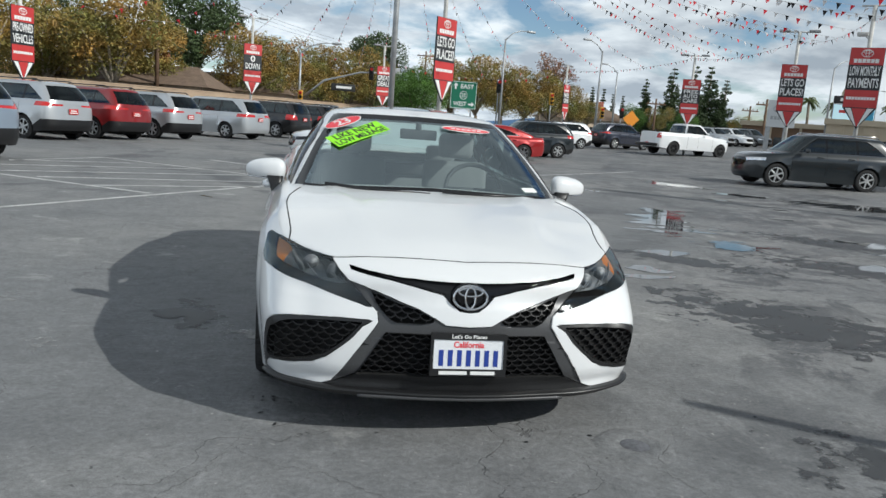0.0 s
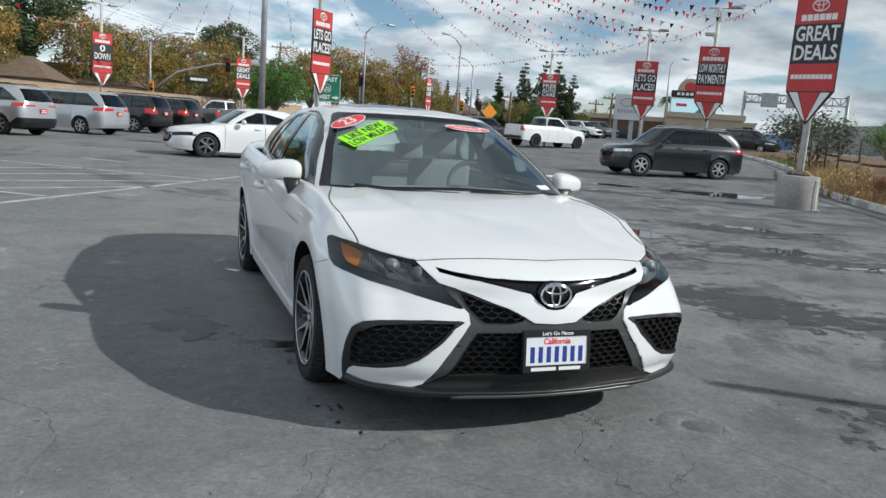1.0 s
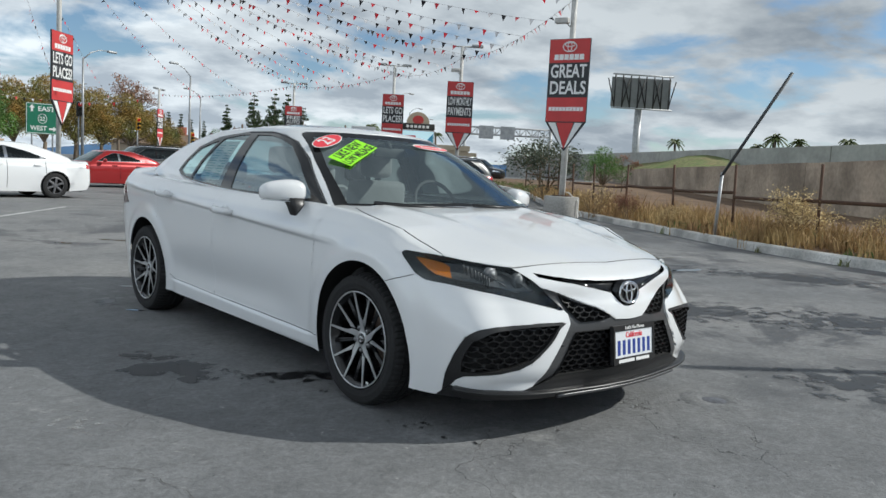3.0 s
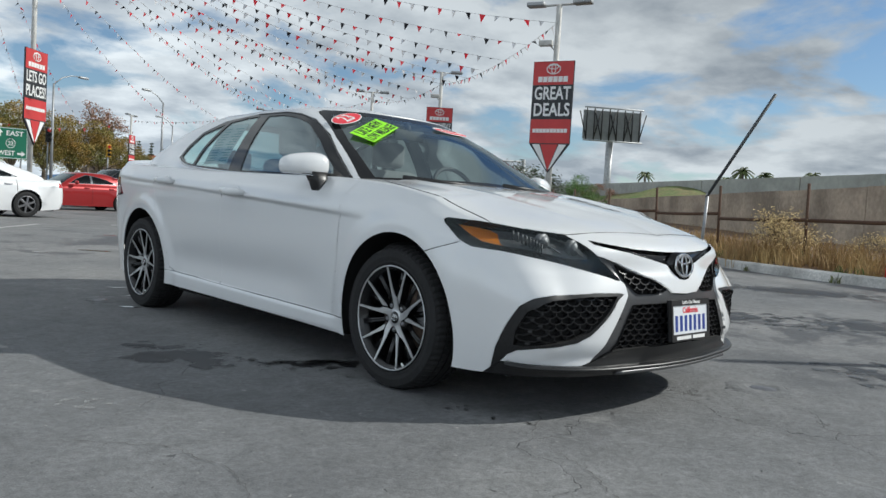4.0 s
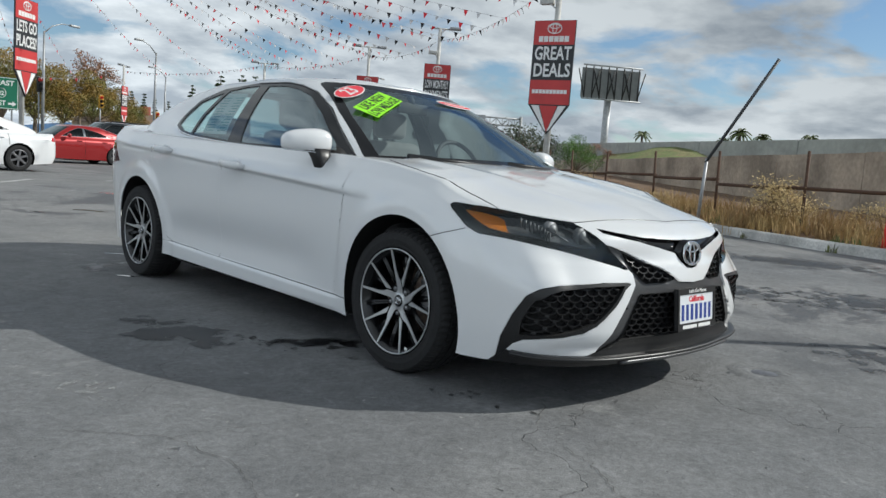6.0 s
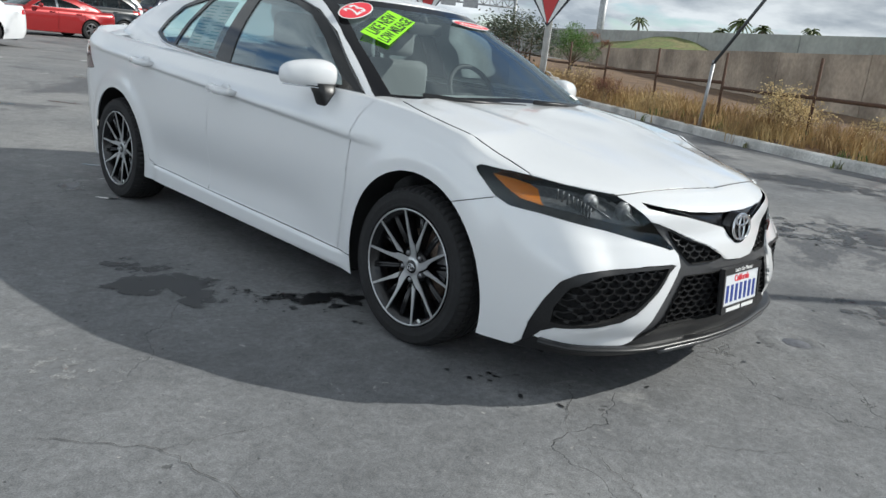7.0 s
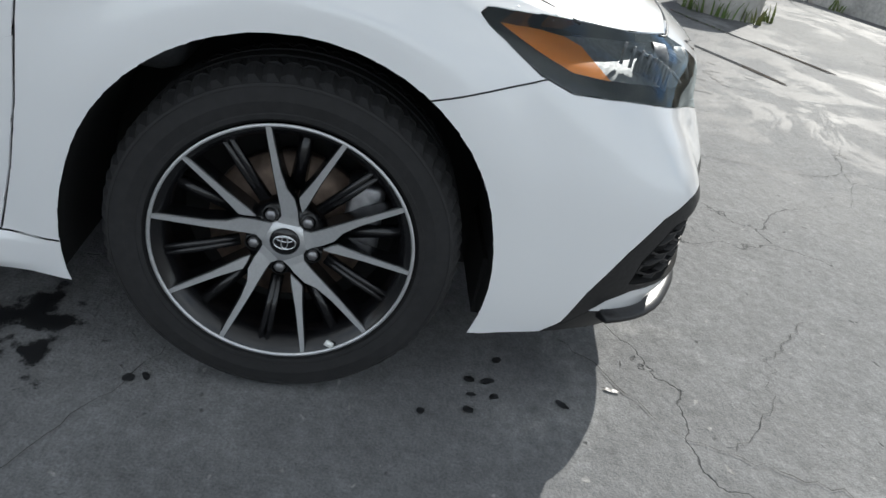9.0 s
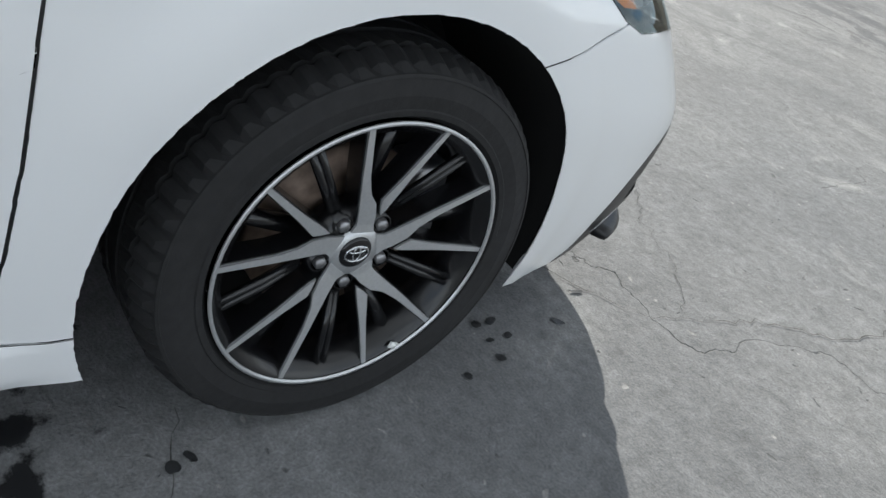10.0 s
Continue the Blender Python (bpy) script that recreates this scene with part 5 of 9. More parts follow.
    wire(t, sc.outputs[0], warp.inputs[1])
    v = t.nodes.new("ShaderNodeTexVoronoi")
    v.feature, v.inputs["Scale"].default_value = "DISTANCE_TO_EDGE", 0.62
    wire(t, warp.outputs[0], v.inputs["Vector"])
    crack = mth("MULTIPLY", band(v.outputs["Distance"], 0.0018, 0.0003), band(noise_node(0.9, 4, 0.5, 0, 5.0), 0.46, 0.56))
    col = blend(mth("MULTIPLY", crack, 0.55), col, (0.05, 0.048, 0.046))
    # pits and pale chips
    vp = t.nodes.new("ShaderNodeTexVoronoi")
    vp.inputs["Scale"].default_value = 26
    wire(t, warp.outputs[0], vp.inputs["Vector"])
    sc2 = t.nodes.new("ShaderNodeSeparateColor")
    wire(t, vp.outputs["Color"], sc2.inputs[0])
    dot = band(vp.outputs["Distance"], 0.22, 0.12)
    pit = mth("MULTIPLY", dot, band(sc2.outputs["Red"], 0.90, 0.93))
    chip = mth("MULTIPLY", dot, band(sc2.outputs["Green"], 0.90, 0.93))
    col = blend(mth("MULTIPLY", pit, 0.7), col, (0.06, 0.06, 0.06))
    col = blend(mth("MULTIPLY", chip, 0.5), col, (0.42, 0.41, 0.39))
    # chip grain
    g = t.nodes.new("ShaderNodeVectorMath")
    g.operation = "SCALE"
    wire(t, col, g.inputs[0])
    wire(t, mth("MULTIPLY", band(fine, 0.25, 0.75, 0.72, 1.28), mth("MULTIPLY", band(grit, 0.3, 0.7, 0.82, 1.18), band(noise_node(9, 8, 0.74, 0.4, 13.0), 0.3, 0.7, 0.80, 1.20))), g.inputs["Scale"])
    wire(t, g.outputs[0], p.inputs["Base Color"])
    wire(t, mth("SUBTRACT", band(blot, 0.3, 0.7, 0.80, 0.70), mth("MULTIPLY", damp, 0.16)), p.inputs["Roughness"])
    h = mth("SUBTRACT", mth("ADD", mth("ADD", mth("MULTIPLY", fine, 0.5), grit), mth("MULTIPLY", noise_node(11, 6, 0.65, 0.2, 17.0), 1.6)), mth("ADD", mth("MULTIPLY", crack, 3.0), mth("MULTIPLY", pit, 1.0)))
    b = t.nodes.new("ShaderNodeBump")
    b.inputs["Distance"].default_value = 0.007
    wire(t, band(damp, 0, 1, 0.55, 0.22), b.inputs["Strength"])
    wire(t, h, b.inputs["Height"])
    wire(t, b.outputs[0], p.inputs["Normal"])
    p.inputs["Specular IOR Level"].default_value = 0.28
    return m


M_ASPHALT = asphalt()
M_WET = material("wet_asphalt", (0.030, 0.031, 0.033), 0.35, grain=0.5, scale=60, bump=0.25, stain=0.3, stain_scale=6)
M_WATER = material("puddle_water", (0.06, 0.062, 0.066), 0.045, spec=0.9)
M_LINE = material("worn_white_line", (0.62, 0.62, 0.61), 0.7, grain=0.25, scale=25, stain=0.45, stain_scale=3)
M_CONCRETE = material("weathered_concrete", (0.40, 0.385, 0.36), 0.85, grain=0.15, scale=25, bump=0.3, stain=0.45, stain_scale=0.9)
M_KERB = material("kerb_concrete", (0.68, 0.665, 0.63), 0.85, grain=0.18, scale=30, bump=0.3, stain=0.5, stain_scale=1.6)
M_SOIL = material("dry_soil", (0.20, 0.125, 0.072), 0.95, grain=0.35, scale=9, bump=0.5, stain=0.5, stain_scale=0.7, second=(0.115, 0.070, 0.040))


def build_ground():
    xs = sorted({round(v, 3) for v in [-2500, -900, -300, -150, -80, -50] + [-40 + 1.0 * i for i in range(101)] + [80, 120, 200, 400, 1000, 3000]})
    ys = sorted({round(v, 3) for v in [-900, -300, -120, -60, -30] + [-20 + 1.0 * i for i in range(101)] + [100, 130, 200, 400, 1200, 3500]})
    vs = [(x, y, ground_z(x, y)) for y in ys for x in xs]
    n = len(xs)
    fs = [(j * n + i, j * n + i + 1, (j + 1) * n + i + 1, (j + 1) * n + i) for j in range(len(ys) - 1) for i in range(n - 1)]
    ob = new("ground", mesh_of("ground", vs, fs, M_ASPHALT))
    tagged(ob, "worn grey asphalt car lot, damp in patches", "ground", kind="structure")


build_ground()


def blob(name, cx, cy, rx, ry, turn, mat, label, category, seed, n=48, jag=0.35, lift=0.004, group="", kind=""):
    """A flat patch with an uneven outline lying on the ground."""
    rnd = random.Random(seed)
    ph = [rnd.uniform(0, 6.28) for _ in range(6)]
    bm = bmesh.new()
    vs = []
    c, s = math.cos(radians(turn)), math.sin(radians(turn))
    for k in range(n):
        a = 2 * math.pi * k / n
        r = max(0.35, 1 + 0.5 * jag * sum(math.sin((i + 2) * a + ph[i]) / (i + 1.5) for i in range(6)))
        x, y = rx * r * math.cos(a), ry * r * math.sin(a)
        X, Y = cx + c * x - s * y, cy + s * x + c * y
        vs.append(bm.verts.new((X, Y, ground_z(X, Y) + lift)))
    f = bm.faces.new(vs)
    if f.normal.z < 0:
        bmesh.ops.reverse_faces(bm, faces=[f])
    bmesh.ops.triangulate(bm, faces=bm.faces[:])
    bm.normal_update()
    for q in bm.faces:
        if q.normal.z < 0:
            q.normal_flip()
    ob = part(name, bm, mat, None, smooth=False)
    return tagged(ob, label, category, group, kind)


def strip(name, a, b, w, label):
    """A painted line from a to b."""
    A, B = Vector((*a, 0)), Vector((*b, 0))
    d = (B - A).normalized()
    nn = Vector((-d.y, d.x, 0)) * w / 2
    bm = bmesh.new()
    k = max(2, int((B - A).length / 0.5))
    rows = []
    for i in range(k + 1):
        q = A.lerp(B, i / k)
        rows.append([bm.verts.new((p.x, p.y, ground_z(p.x, p.y) + 0.004)) for p in (q - nn, q + nn)])
    for r, s in zip(rows, rows[1:]):
        bm.faces.new((r[0], s[0], s[1], r[1]))
    ob = part(name, bm, M_LINE, None, smooth=False)
    return tagged(ob, label, "parking line", "parking lines", "structure")


for a, b in (((-5.2, 5.05), (1.9, 16.4)), ((-8.6, 12.3), (-2.97, 8.86)), ((-5.29, 15.6), (-0.5, 12.35)), ((-6.28, 12.26), (-2.84, 13.97)), ((-5.85, 11.08), (-1.73, 13.17)),
             ((-5.04, 10.38), (-0.95, 12.0)), ((-4.04, 9.53), (-1.52, 10.72)), ((-6.53, 13.38), (-4.48, 14.40)), ((-6.48, 13.25), (-5.29, 15.60)), ((-3.17, 17.05), (-2.13, 16.12)), ((3.6, 16.8), (11.5, 24.6))):
    strip("parking_line", a, b, 0.10, "worn white stall line on asphalt")

# wet patches and puddles
def patch_material(name, color, rough, spec, edge, scale, stretch=1.0, seed=0.0, strength=1.0, soft=0.035, bias=0.0):
    """A film on the ground that breaks up towards the edge of a unit disc."""
    m = bpy.data.materials.new(name)
    m.use_nodes = True
    t = m.node_tree
    p = t.nodes["Principled BSDF"]
    p.inputs["Base Color"].default_value = (*color, 1)
    p.inputs["Roughness"].default_value = rough
    p.inputs["Specular IOR Level"].default_value = spec
    co = t.nodes.new("ShaderNodeTexCoord")
    ln = t.nodes.new("ShaderNodeVectorMath")
    ln.operation = "LENGTH"
    wire(t, co.outputs["Object"], ln.inputs[0])
    geo = t.nodes.new("ShaderNodeNewGeometry")
    mp = t.nodes.new("ShaderNodeMapping")
    mp.inputs["Scale"].default_value = (1, stretch, 1)
    mp.inputs["Location"].default_value = (seed, seed, 0)
    mp.vector_type = "POINT"
    wire(t, geo.outputs["Position"], mp.inputs["Vector"])
    n = t.nodes.new("ShaderNodeTexNoise")
    n.inputs["Scale"].default_value, n.inputs["Detail"].default_value, n.inputs["Roughness"].default_value = scale, 8, 0.62
    wire(t, mp.outputs[0], n.inputs["Vector"])
    k = t.nodes.new("ShaderNodeMath")
    k.operation, k.inputs[1].default_value = "MULTIPLY", edge
    wire(t, ln.outputs["Value"], k.inputs[0])
    d = t.nodes.new("ShaderNodeMath")
    d.operation = "SUBTRACT"
    wire(t, n.outputs["Fac"], d.inputs[0])
    wire(t, k.outputs[0], d.inputs[1])
    r = t.nodes.new("ShaderNodeMapRange")
    r.inputs["From Min"].default_value, r.inputs["From Max"].default_value = 0.5 - edge * 0.55 + bias, 0.5 - edge * 0.55 + bias + soft
    r.inputs["To Max"].default_value = strength
    wire(t, d.outputs[0], r.inputs["Value"])
    tr = t.nodes.new("ShaderNodeBsdfTransparent")
    ms = t.nodes.new("ShaderNodeMixShader")
    wire(t, r.outputs[0], ms.inputs[0])
    wire(t, tr.outputs[0], ms.inputs[1])
    wire(t, p.outputs[0], ms.inputs[2])
    wire(t, ms.outputs[0], t.nodes["Material Output"].inputs[0])
    return m


def film(name, cx, cy, rx, ry, turn, mat, label, category, lift=0.004, group=""):
    vs = [(0, 0, 0)] + [(math.cos(2 * math.pi * k / 40), math.sin(2 * math.pi * k / 40), 0) for k in range(40)]
    ob = new(name, mesh_of(name, vs, [(0, k + 1, (k + 1) % 40 + 1) for k in range(40)], mat))
    slope = Vector((-(ground_z(cx + 0.5, cy) - ground_z(cx - 0.5, cy)), -(ground_z(cx, cy + 0.5) - ground_z(cx, cy - 0.5)), 1)).to_track_quat("Z", "Y").to_matrix().to_4x4()
    ob.matrix_basis = Matrix.Translation((cx, cy, ground_z(cx, cy) + lift)) @ slope @ pose(0, 0, 0, 0, 0, turn) @ Matrix.Diagonal((rx, ry, 1, 1))
    return tagged(ob, label, category, group)


F_WET = patch_material("oily_wet_film", (0.020, 0.021, 0.023), 0.30, 0.5, 0.36, 11.0, 1.0, 0.0, 0.9, 0.07, 0.03)
F_DAMP = patch_material("damp_film", (0.060, 0.062, 0.066), 0.45, 0.4, 0.34, 5.2, 1.0, 4.0, 0.74, 0.05)
F_SCUM = patch_material("pale_scum", (0.42, 0.42, 0.41), 0.85, 0.3, 0.30, 15.0, 1.0, 9.0, 0.60, 0.16, 0.13)
F_WATER = patch_material("water_film", (0.05, 0.052, 0.056), 0.035, 0.9, 0.36, 1.1, 2.6, 2.0)
film("wet_stain", -0.92, 1.56, 0.50, 0.22, 152, F_WET, "dark oily wet stain beside the front wheel", "stain", 0.005, "wet stains")
film("wet_stain", -1.40, 2.05, 0.62, 0.30, 115, F_DAMP, "damp stain beside the front wheel", "stain", 0.004, "wet stains")
film("pale_stain", -2.08, 1.38, 0.62, 0.34, 100, F_SCUM, "pale dried stain on the asphalt", "stain", 0.004, "pale stains")
film("pale_stain", -2.6, 2.3, 0.7, 0.3, 100, F_SCUM, "pale dried stain on the asphalt", "stain", 0.004, "pale stains")
film("wet_stain", -1.05, 4.2, 0.35, 0.14, 70, F_WET, "dark wet stain beside the rear wheel", "stain", 0.004, "wet stains")
for i, (x, y, rx, ry, tn) in enumerate(((3.2, 2.2, 2.2, 1.0, -55), (4.6, 0.4, 1.9, 0.8, -40), (2.2, -0.6, 1.3, 0.6, -50), (5.8, 4.6, 2.4, 0.9, -50), (7.6, 2.4, 2.0, 0.9, -60), (7.2, 7.0, 2.2, 1.0, -40), (3.6, 5.0, 1.6, 0.6, -40), (5.6, -1.0, 1.6, 0.6, -30))):
    film("damp_patch", x, y, rx, ry, tn, F_DAMP, "dark damp patch on the asphalt", "patch", 0.0025 + 0.0003 * i, "damp patches")
rs = random.Random(12)
for x, y in ((-0.73, 0.50), (-0.81, 0.57), (-0.81, 0.53), (-0.86, 0.57), (-0.86, 0.52), (-0.93, 0.68), (-0.91, 0.58), (-0.86, 0.37), (-0.79, 0.24), (-0.93, 1.25), (-0.92, 1.22), (0.30, 0.05), (0.62, 0.12), (-0.35, 0.15)):
    blob("drip_spot", x, y, rs.uniform(0.007, 0.018), rs.uniform(0.006, 0.012), rs.uniform(0, 180), M_WET, "small dark drip spot on the asphalt", "spot", rs.randint(0, 999), 14, 0.3, 0.004, "drip spots")
for x, y, rx, ry, tn in ((12.7, 13.9, 2.3, 1.7, 25), (5.25, 9.0, 0.85, 3.0, -26), (10.7, 15.8, 1.3, 0.7, 20), (4.95, 6.15, 0.45, 1.0, -25), (3.6, 5.45, 0.6, 0.32, 10), (7.7, 7.1, 0.7, 0.6, 0),
                         (6.1, 4.95, 0.7, 0.5, 20), (10.2, 18.5, 2.0, 1.0, 0), (2.85, 4.4, 0.26, 0.36, 0)):
    film("puddle", x, y, rx, ry, tn, F_WATER, "shallow rain puddle mirroring the sky", "puddle", 0.006, "puddles")
for i in range(24):
    x, y = rs.uniform(2.6, 9.8), rs.uniform(3.5, 15.0)
    blob("puddle", x, y, rs.uniform(0.10, 0.45), rs.uniform(0.03, 0.09), rs.uniform(-30, 10), M_WATER, "small rain puddle on asphalt", "puddle", 600 + i, 36, 0.7, 0.004, "puddles")
for i, (x, y, r) in enumerate(((0.54, 8.95, 0.20), (2.07, 12.59, 0.14), (-0.65, 4.89, 0.08), (-0.76, 4.35, 0.05), (-0.99, 3.77, 0.09), (-1.1, 10.5, 0.16), (-0.2, 8.7, 0.14), (-2.2, 8.9, 0.12))):
    blob("puddle", x, y, r, r * 0.22, -44, M_WATER, "small rain puddle on asphalt", "puddle", 80 + i, 40, 0.6, 0.004, "puddles")
for i, (x, y) in enumerate(((3.0, -1.62), (3.6, -2.3), (4.4, -1.9))):
    blob("puddle", x, y, 0.40, 0.035, 25, M_WATER, "small rain puddle on asphalt", "puddle", 90 + i, 40, 0.5, 0.004, "puddles")
# long cracks in the asphalt
M_CRACK = material("crack_dirt", (0.085, 0.083, 0.080), 0.95, grain=0.4, scale=60)


def ground_crack(points, w, seed):
    rnd = random.Random(seed)
    bm = bmesh.new()
    rows = []
    for a, b in zip(points, points[1:]):
        A, B = Vector((*a, 0)), Vector((*b, 0))
        k = max(2, int((B - A).length / 0.025))
        side = Vector((-(B - A).y, (B - A).x, 0)).normalized()
        for i in range(k):
            p = A.lerp(B, i / k) + side * rnd.gauss(0, 0.007)
            h = 0.65 * w * rnd.uniform(0.2, 1.0)
            rows.append([bm.verts.new((q.x, q.y, ground_z(q.x, q.y) + 0.0035)) for q in (p - side * h / 2, p + side * h / 2)])
    for r, q in zip(rows, rows[1:]):
        bm.faces.new((r[0], q[0], q[1], r[1]))
    bm.normal_update()
    for q in bm.faces:
        if q.normal.z < 0:
            q.normal_flip()
    return tagged(part("crack", bm, M_CRACK, None, smooth=False), "thin jagged crack in the grey asphalt", "crack", "cracks")


ground_crack([(-0.62, 0.34), (-0.69, 0.26), (-0.82, 0.20), (-0.91, 0.13), (-0.96, 0.02), (-1.03, -0.20), (-1.18, -0.42), (-1.21, -0.80)], 0.006, 1)
ground_crack([(-0.96, 0.02), (-0.78, -0.16), (-0.60, -0.22), (-0.35, -0.45)], 0.004, 2)
ground_crack([(-0.82, 1.21), (-1.00, 1.28), (-1.15, 1.36), (-1.50, 1.42)], 0.004, 3)
ground_crack([(-2.3, 0.95), (-2.05, 0.72), (-1.98, 0.40), (-2.06, 0.10)], 0.006, 4)
ground_crack([(-2.05, 0.72), (-1.70, 0.66)], 0.004, 5)
ground_crack([(0.79, -0.20), (0.95, -0.60), (0.90, -1.10), (1.10, -1.50)], 0.006, 6)
ground_crack([(0.95, 0.10), (1.30, 0.45), (1.36, 0.95)], 0.004, 7)

# round iron cover sunk in cracked cement
cover = thing("survey_cover", "small round cement patch with a sunk cover", "cover", m=pose(0.79, 0.01, 0))
bm = bmesh.new()
lathe(bm, [(0.0, 0.004), (0.075, 0.004), (0.085, 0.009), (0.15, 0.007), (0.185, 0.0)], "z", 22)
for v in bm.verts:
    v.co.xy *= 1 + 0.10 * noise.noise(v.co * 9)
part("collar", bm, M_ASPHALT, cover)
bm = bmesh.new()
lathe(bm, [(0.0, 0.007), (0.06, 0.006), (0.066, 0.0045)], "z", 22)
part("lid", bm, material("dull_lid", (0.16, 0.16, 0.17), 0.45, metal=0.4, grain=0.3, scale=60), cover, "dull metal lid")

# kerb: separate cast lengths following the edge of the lot
KERB = spline([(-5.2, 5.9), (-4.2, 7.8), (-1.3, 9.25), (3.0, 10.35), (5.4, 11.5), (8.5, 13.5), (12.7, 16.0), (18.0, 20.0), (26.0, 27.0), (40.0, 36.0)])
cuts = [-5.2, -4.4, -2.9, -1.2, 0.9, 3.0, 5.1, 7.1, 9.1, 11.2, 13.2, 15.2, 17.2, 19.2, 22.0, 25.0, 28.0, 31.0, 34.0, 37.0]
kerb = thing("kerb", "weathered pale concrete kerb at the lot's edge", "kerb", kind="structure")
for a, b in zip(cuts, cuts[1:]):
    bm = bmesh.new()
    rows = []
    h, w = (0.27, 0.20) if b < 1.5 else (0.17, 0.22)
    for i in range(7):
        y = a + 0.008 + (b - a - 0.016) * i / 6
        x = KERB(y)
        dx = (KERB(y + 0.1) - KERB(y - 0.1)) / 0.2
        nrm = Vector((1, -dx, 0)).normalized()
        g = ground_z(x, y)
        wob = 0.01 * noise.noise(Vector((x, y, 0)) * 2)
        prof = [(0, -0.05), (0.012 + wob, h - 0.03), (0.04, h + wob), (w - 0.03, h), (w, h - 0.03), (w, -0.05)]
        rows.append([bm.verts.new((x + nrm.x * d, y + nrm.y * d, g + z)) for d, z in prof])
    for r, s in zip(rows, rows[1:]):
        for k in range(5):
            bm.faces.new((r[k], r[k + 1], s[k + 1], s[k]))
    bm.faces.new(rows[0])
    bm.faces.new(rows[-1][::-1])
    bmesh.ops.recalc_face_normals(bm, faces=bm.faces[:])
    part("kerb_stone", bm, M_KERB, kerb, smooth=False)

# dry ground behind the kerb
FENCE = lambda y: KERB(y) + 1.15
bm = bmesh.new()
rows = []
for i in range(60):
    y = -6 + i * 0.9
    row = []
    for j, d in enumerate((0.18, 0.5, 0.9, 1.4, 2.2, 3.6, 6, 9, 13, 18, 24)):
        x = KERB(y) + d
        yy = y - d * 0.5
        g = max(ground_z(KERB(y), y), 0) + 0.12 + 0.05 * noise.noise(Vector((x, yy, 0)) * 0.8) + 0.10 * min(1, d) + 0.012 * d
        row.append(bm.verts.new((x, yy, g if j else ground_z(x, yy) + 0.10)))
    rows.append(row)
for r, s in zip(rows, rows[1:]):
    for k in range(len(r) - 1):
        bm.faces.new((r[k], r[k + 1], s[k + 1], s[k]))
verge = part("verge", bm, M_SOIL, None)
tagged(verge, "dry brown weedy verge behind the kerb", "verge", kind="structure")


def verge_z(x, y):
    d = max(0.18, x - KERB(y))
    return ground_z(KERB(y), y) + 0.12 + 0.10 * min(1, d) + 0.010 * d


# ---- other vehicles ----
def simple_wheel(parent, x, y, r, sgn, rim_mat, dark=False):
    wheel = new("wheel")
    wheel.parent = parent
    wheel.matrix_basis = pose(x, y, r, 0, 0, 0 if sgn < 0 else 180)
    key = ("wheel", round(r, 3), rim_mat.name)
    if key not in MATS:
        bm = bmesh.new()
        lathe(bm, [(r * 0.66, -0.11), (r * 0.82, -0.118), (r * 0.96, -0.108), (r, -0.085), (r, 0.085), (r * 0.9, 0.11), (r * 0.6, 0.10)], "x", 28)
        bmesh.ops.recalc_face_normals(bm, faces=bm.faces[:])
        t = bpy.data.meshes.new("tyre")
        bm.to_mesh(t)
        t.materials.append(M_RUBBER)
        bm = bmesh.new()
        lathe(bm, [(r * 0.67, -0.108), (r * 0.62, -0.112), (r * 0.60, -0.09)], "x", 28)
        for k in range(6):
            m = pose(0, 0, 0, 60 * k + 10)
            box(bm, (-0.108, -0.026, 0.03), (-0.085, 0.026, r * 0.64), m, 0.006)
        lathe(bm, [(0.0001, -0.112), (0.05, -0.11), (0.07, -0.09)], "x", 14)
        q = bpy.data.meshes.new("rim")
        bm.to_mesh(q)
        q.materials.append(rim_mat)
        bm = bmesh.new()
        lathe(bm, [(0.0001, -0.05), (r * 0.66, -0.05)], "x", 20)
        d = bpy.data.meshes.new("brake")
        bm.to_mesh(d)
        d.materials.append(M_DARK)
        MATS[key] = (t, q, d)
    for n, me in zip(("tyre", "rim", "brake"), MATS[key]):
        ob = new(n, me)
        ob.parent = wheel
    return wheel


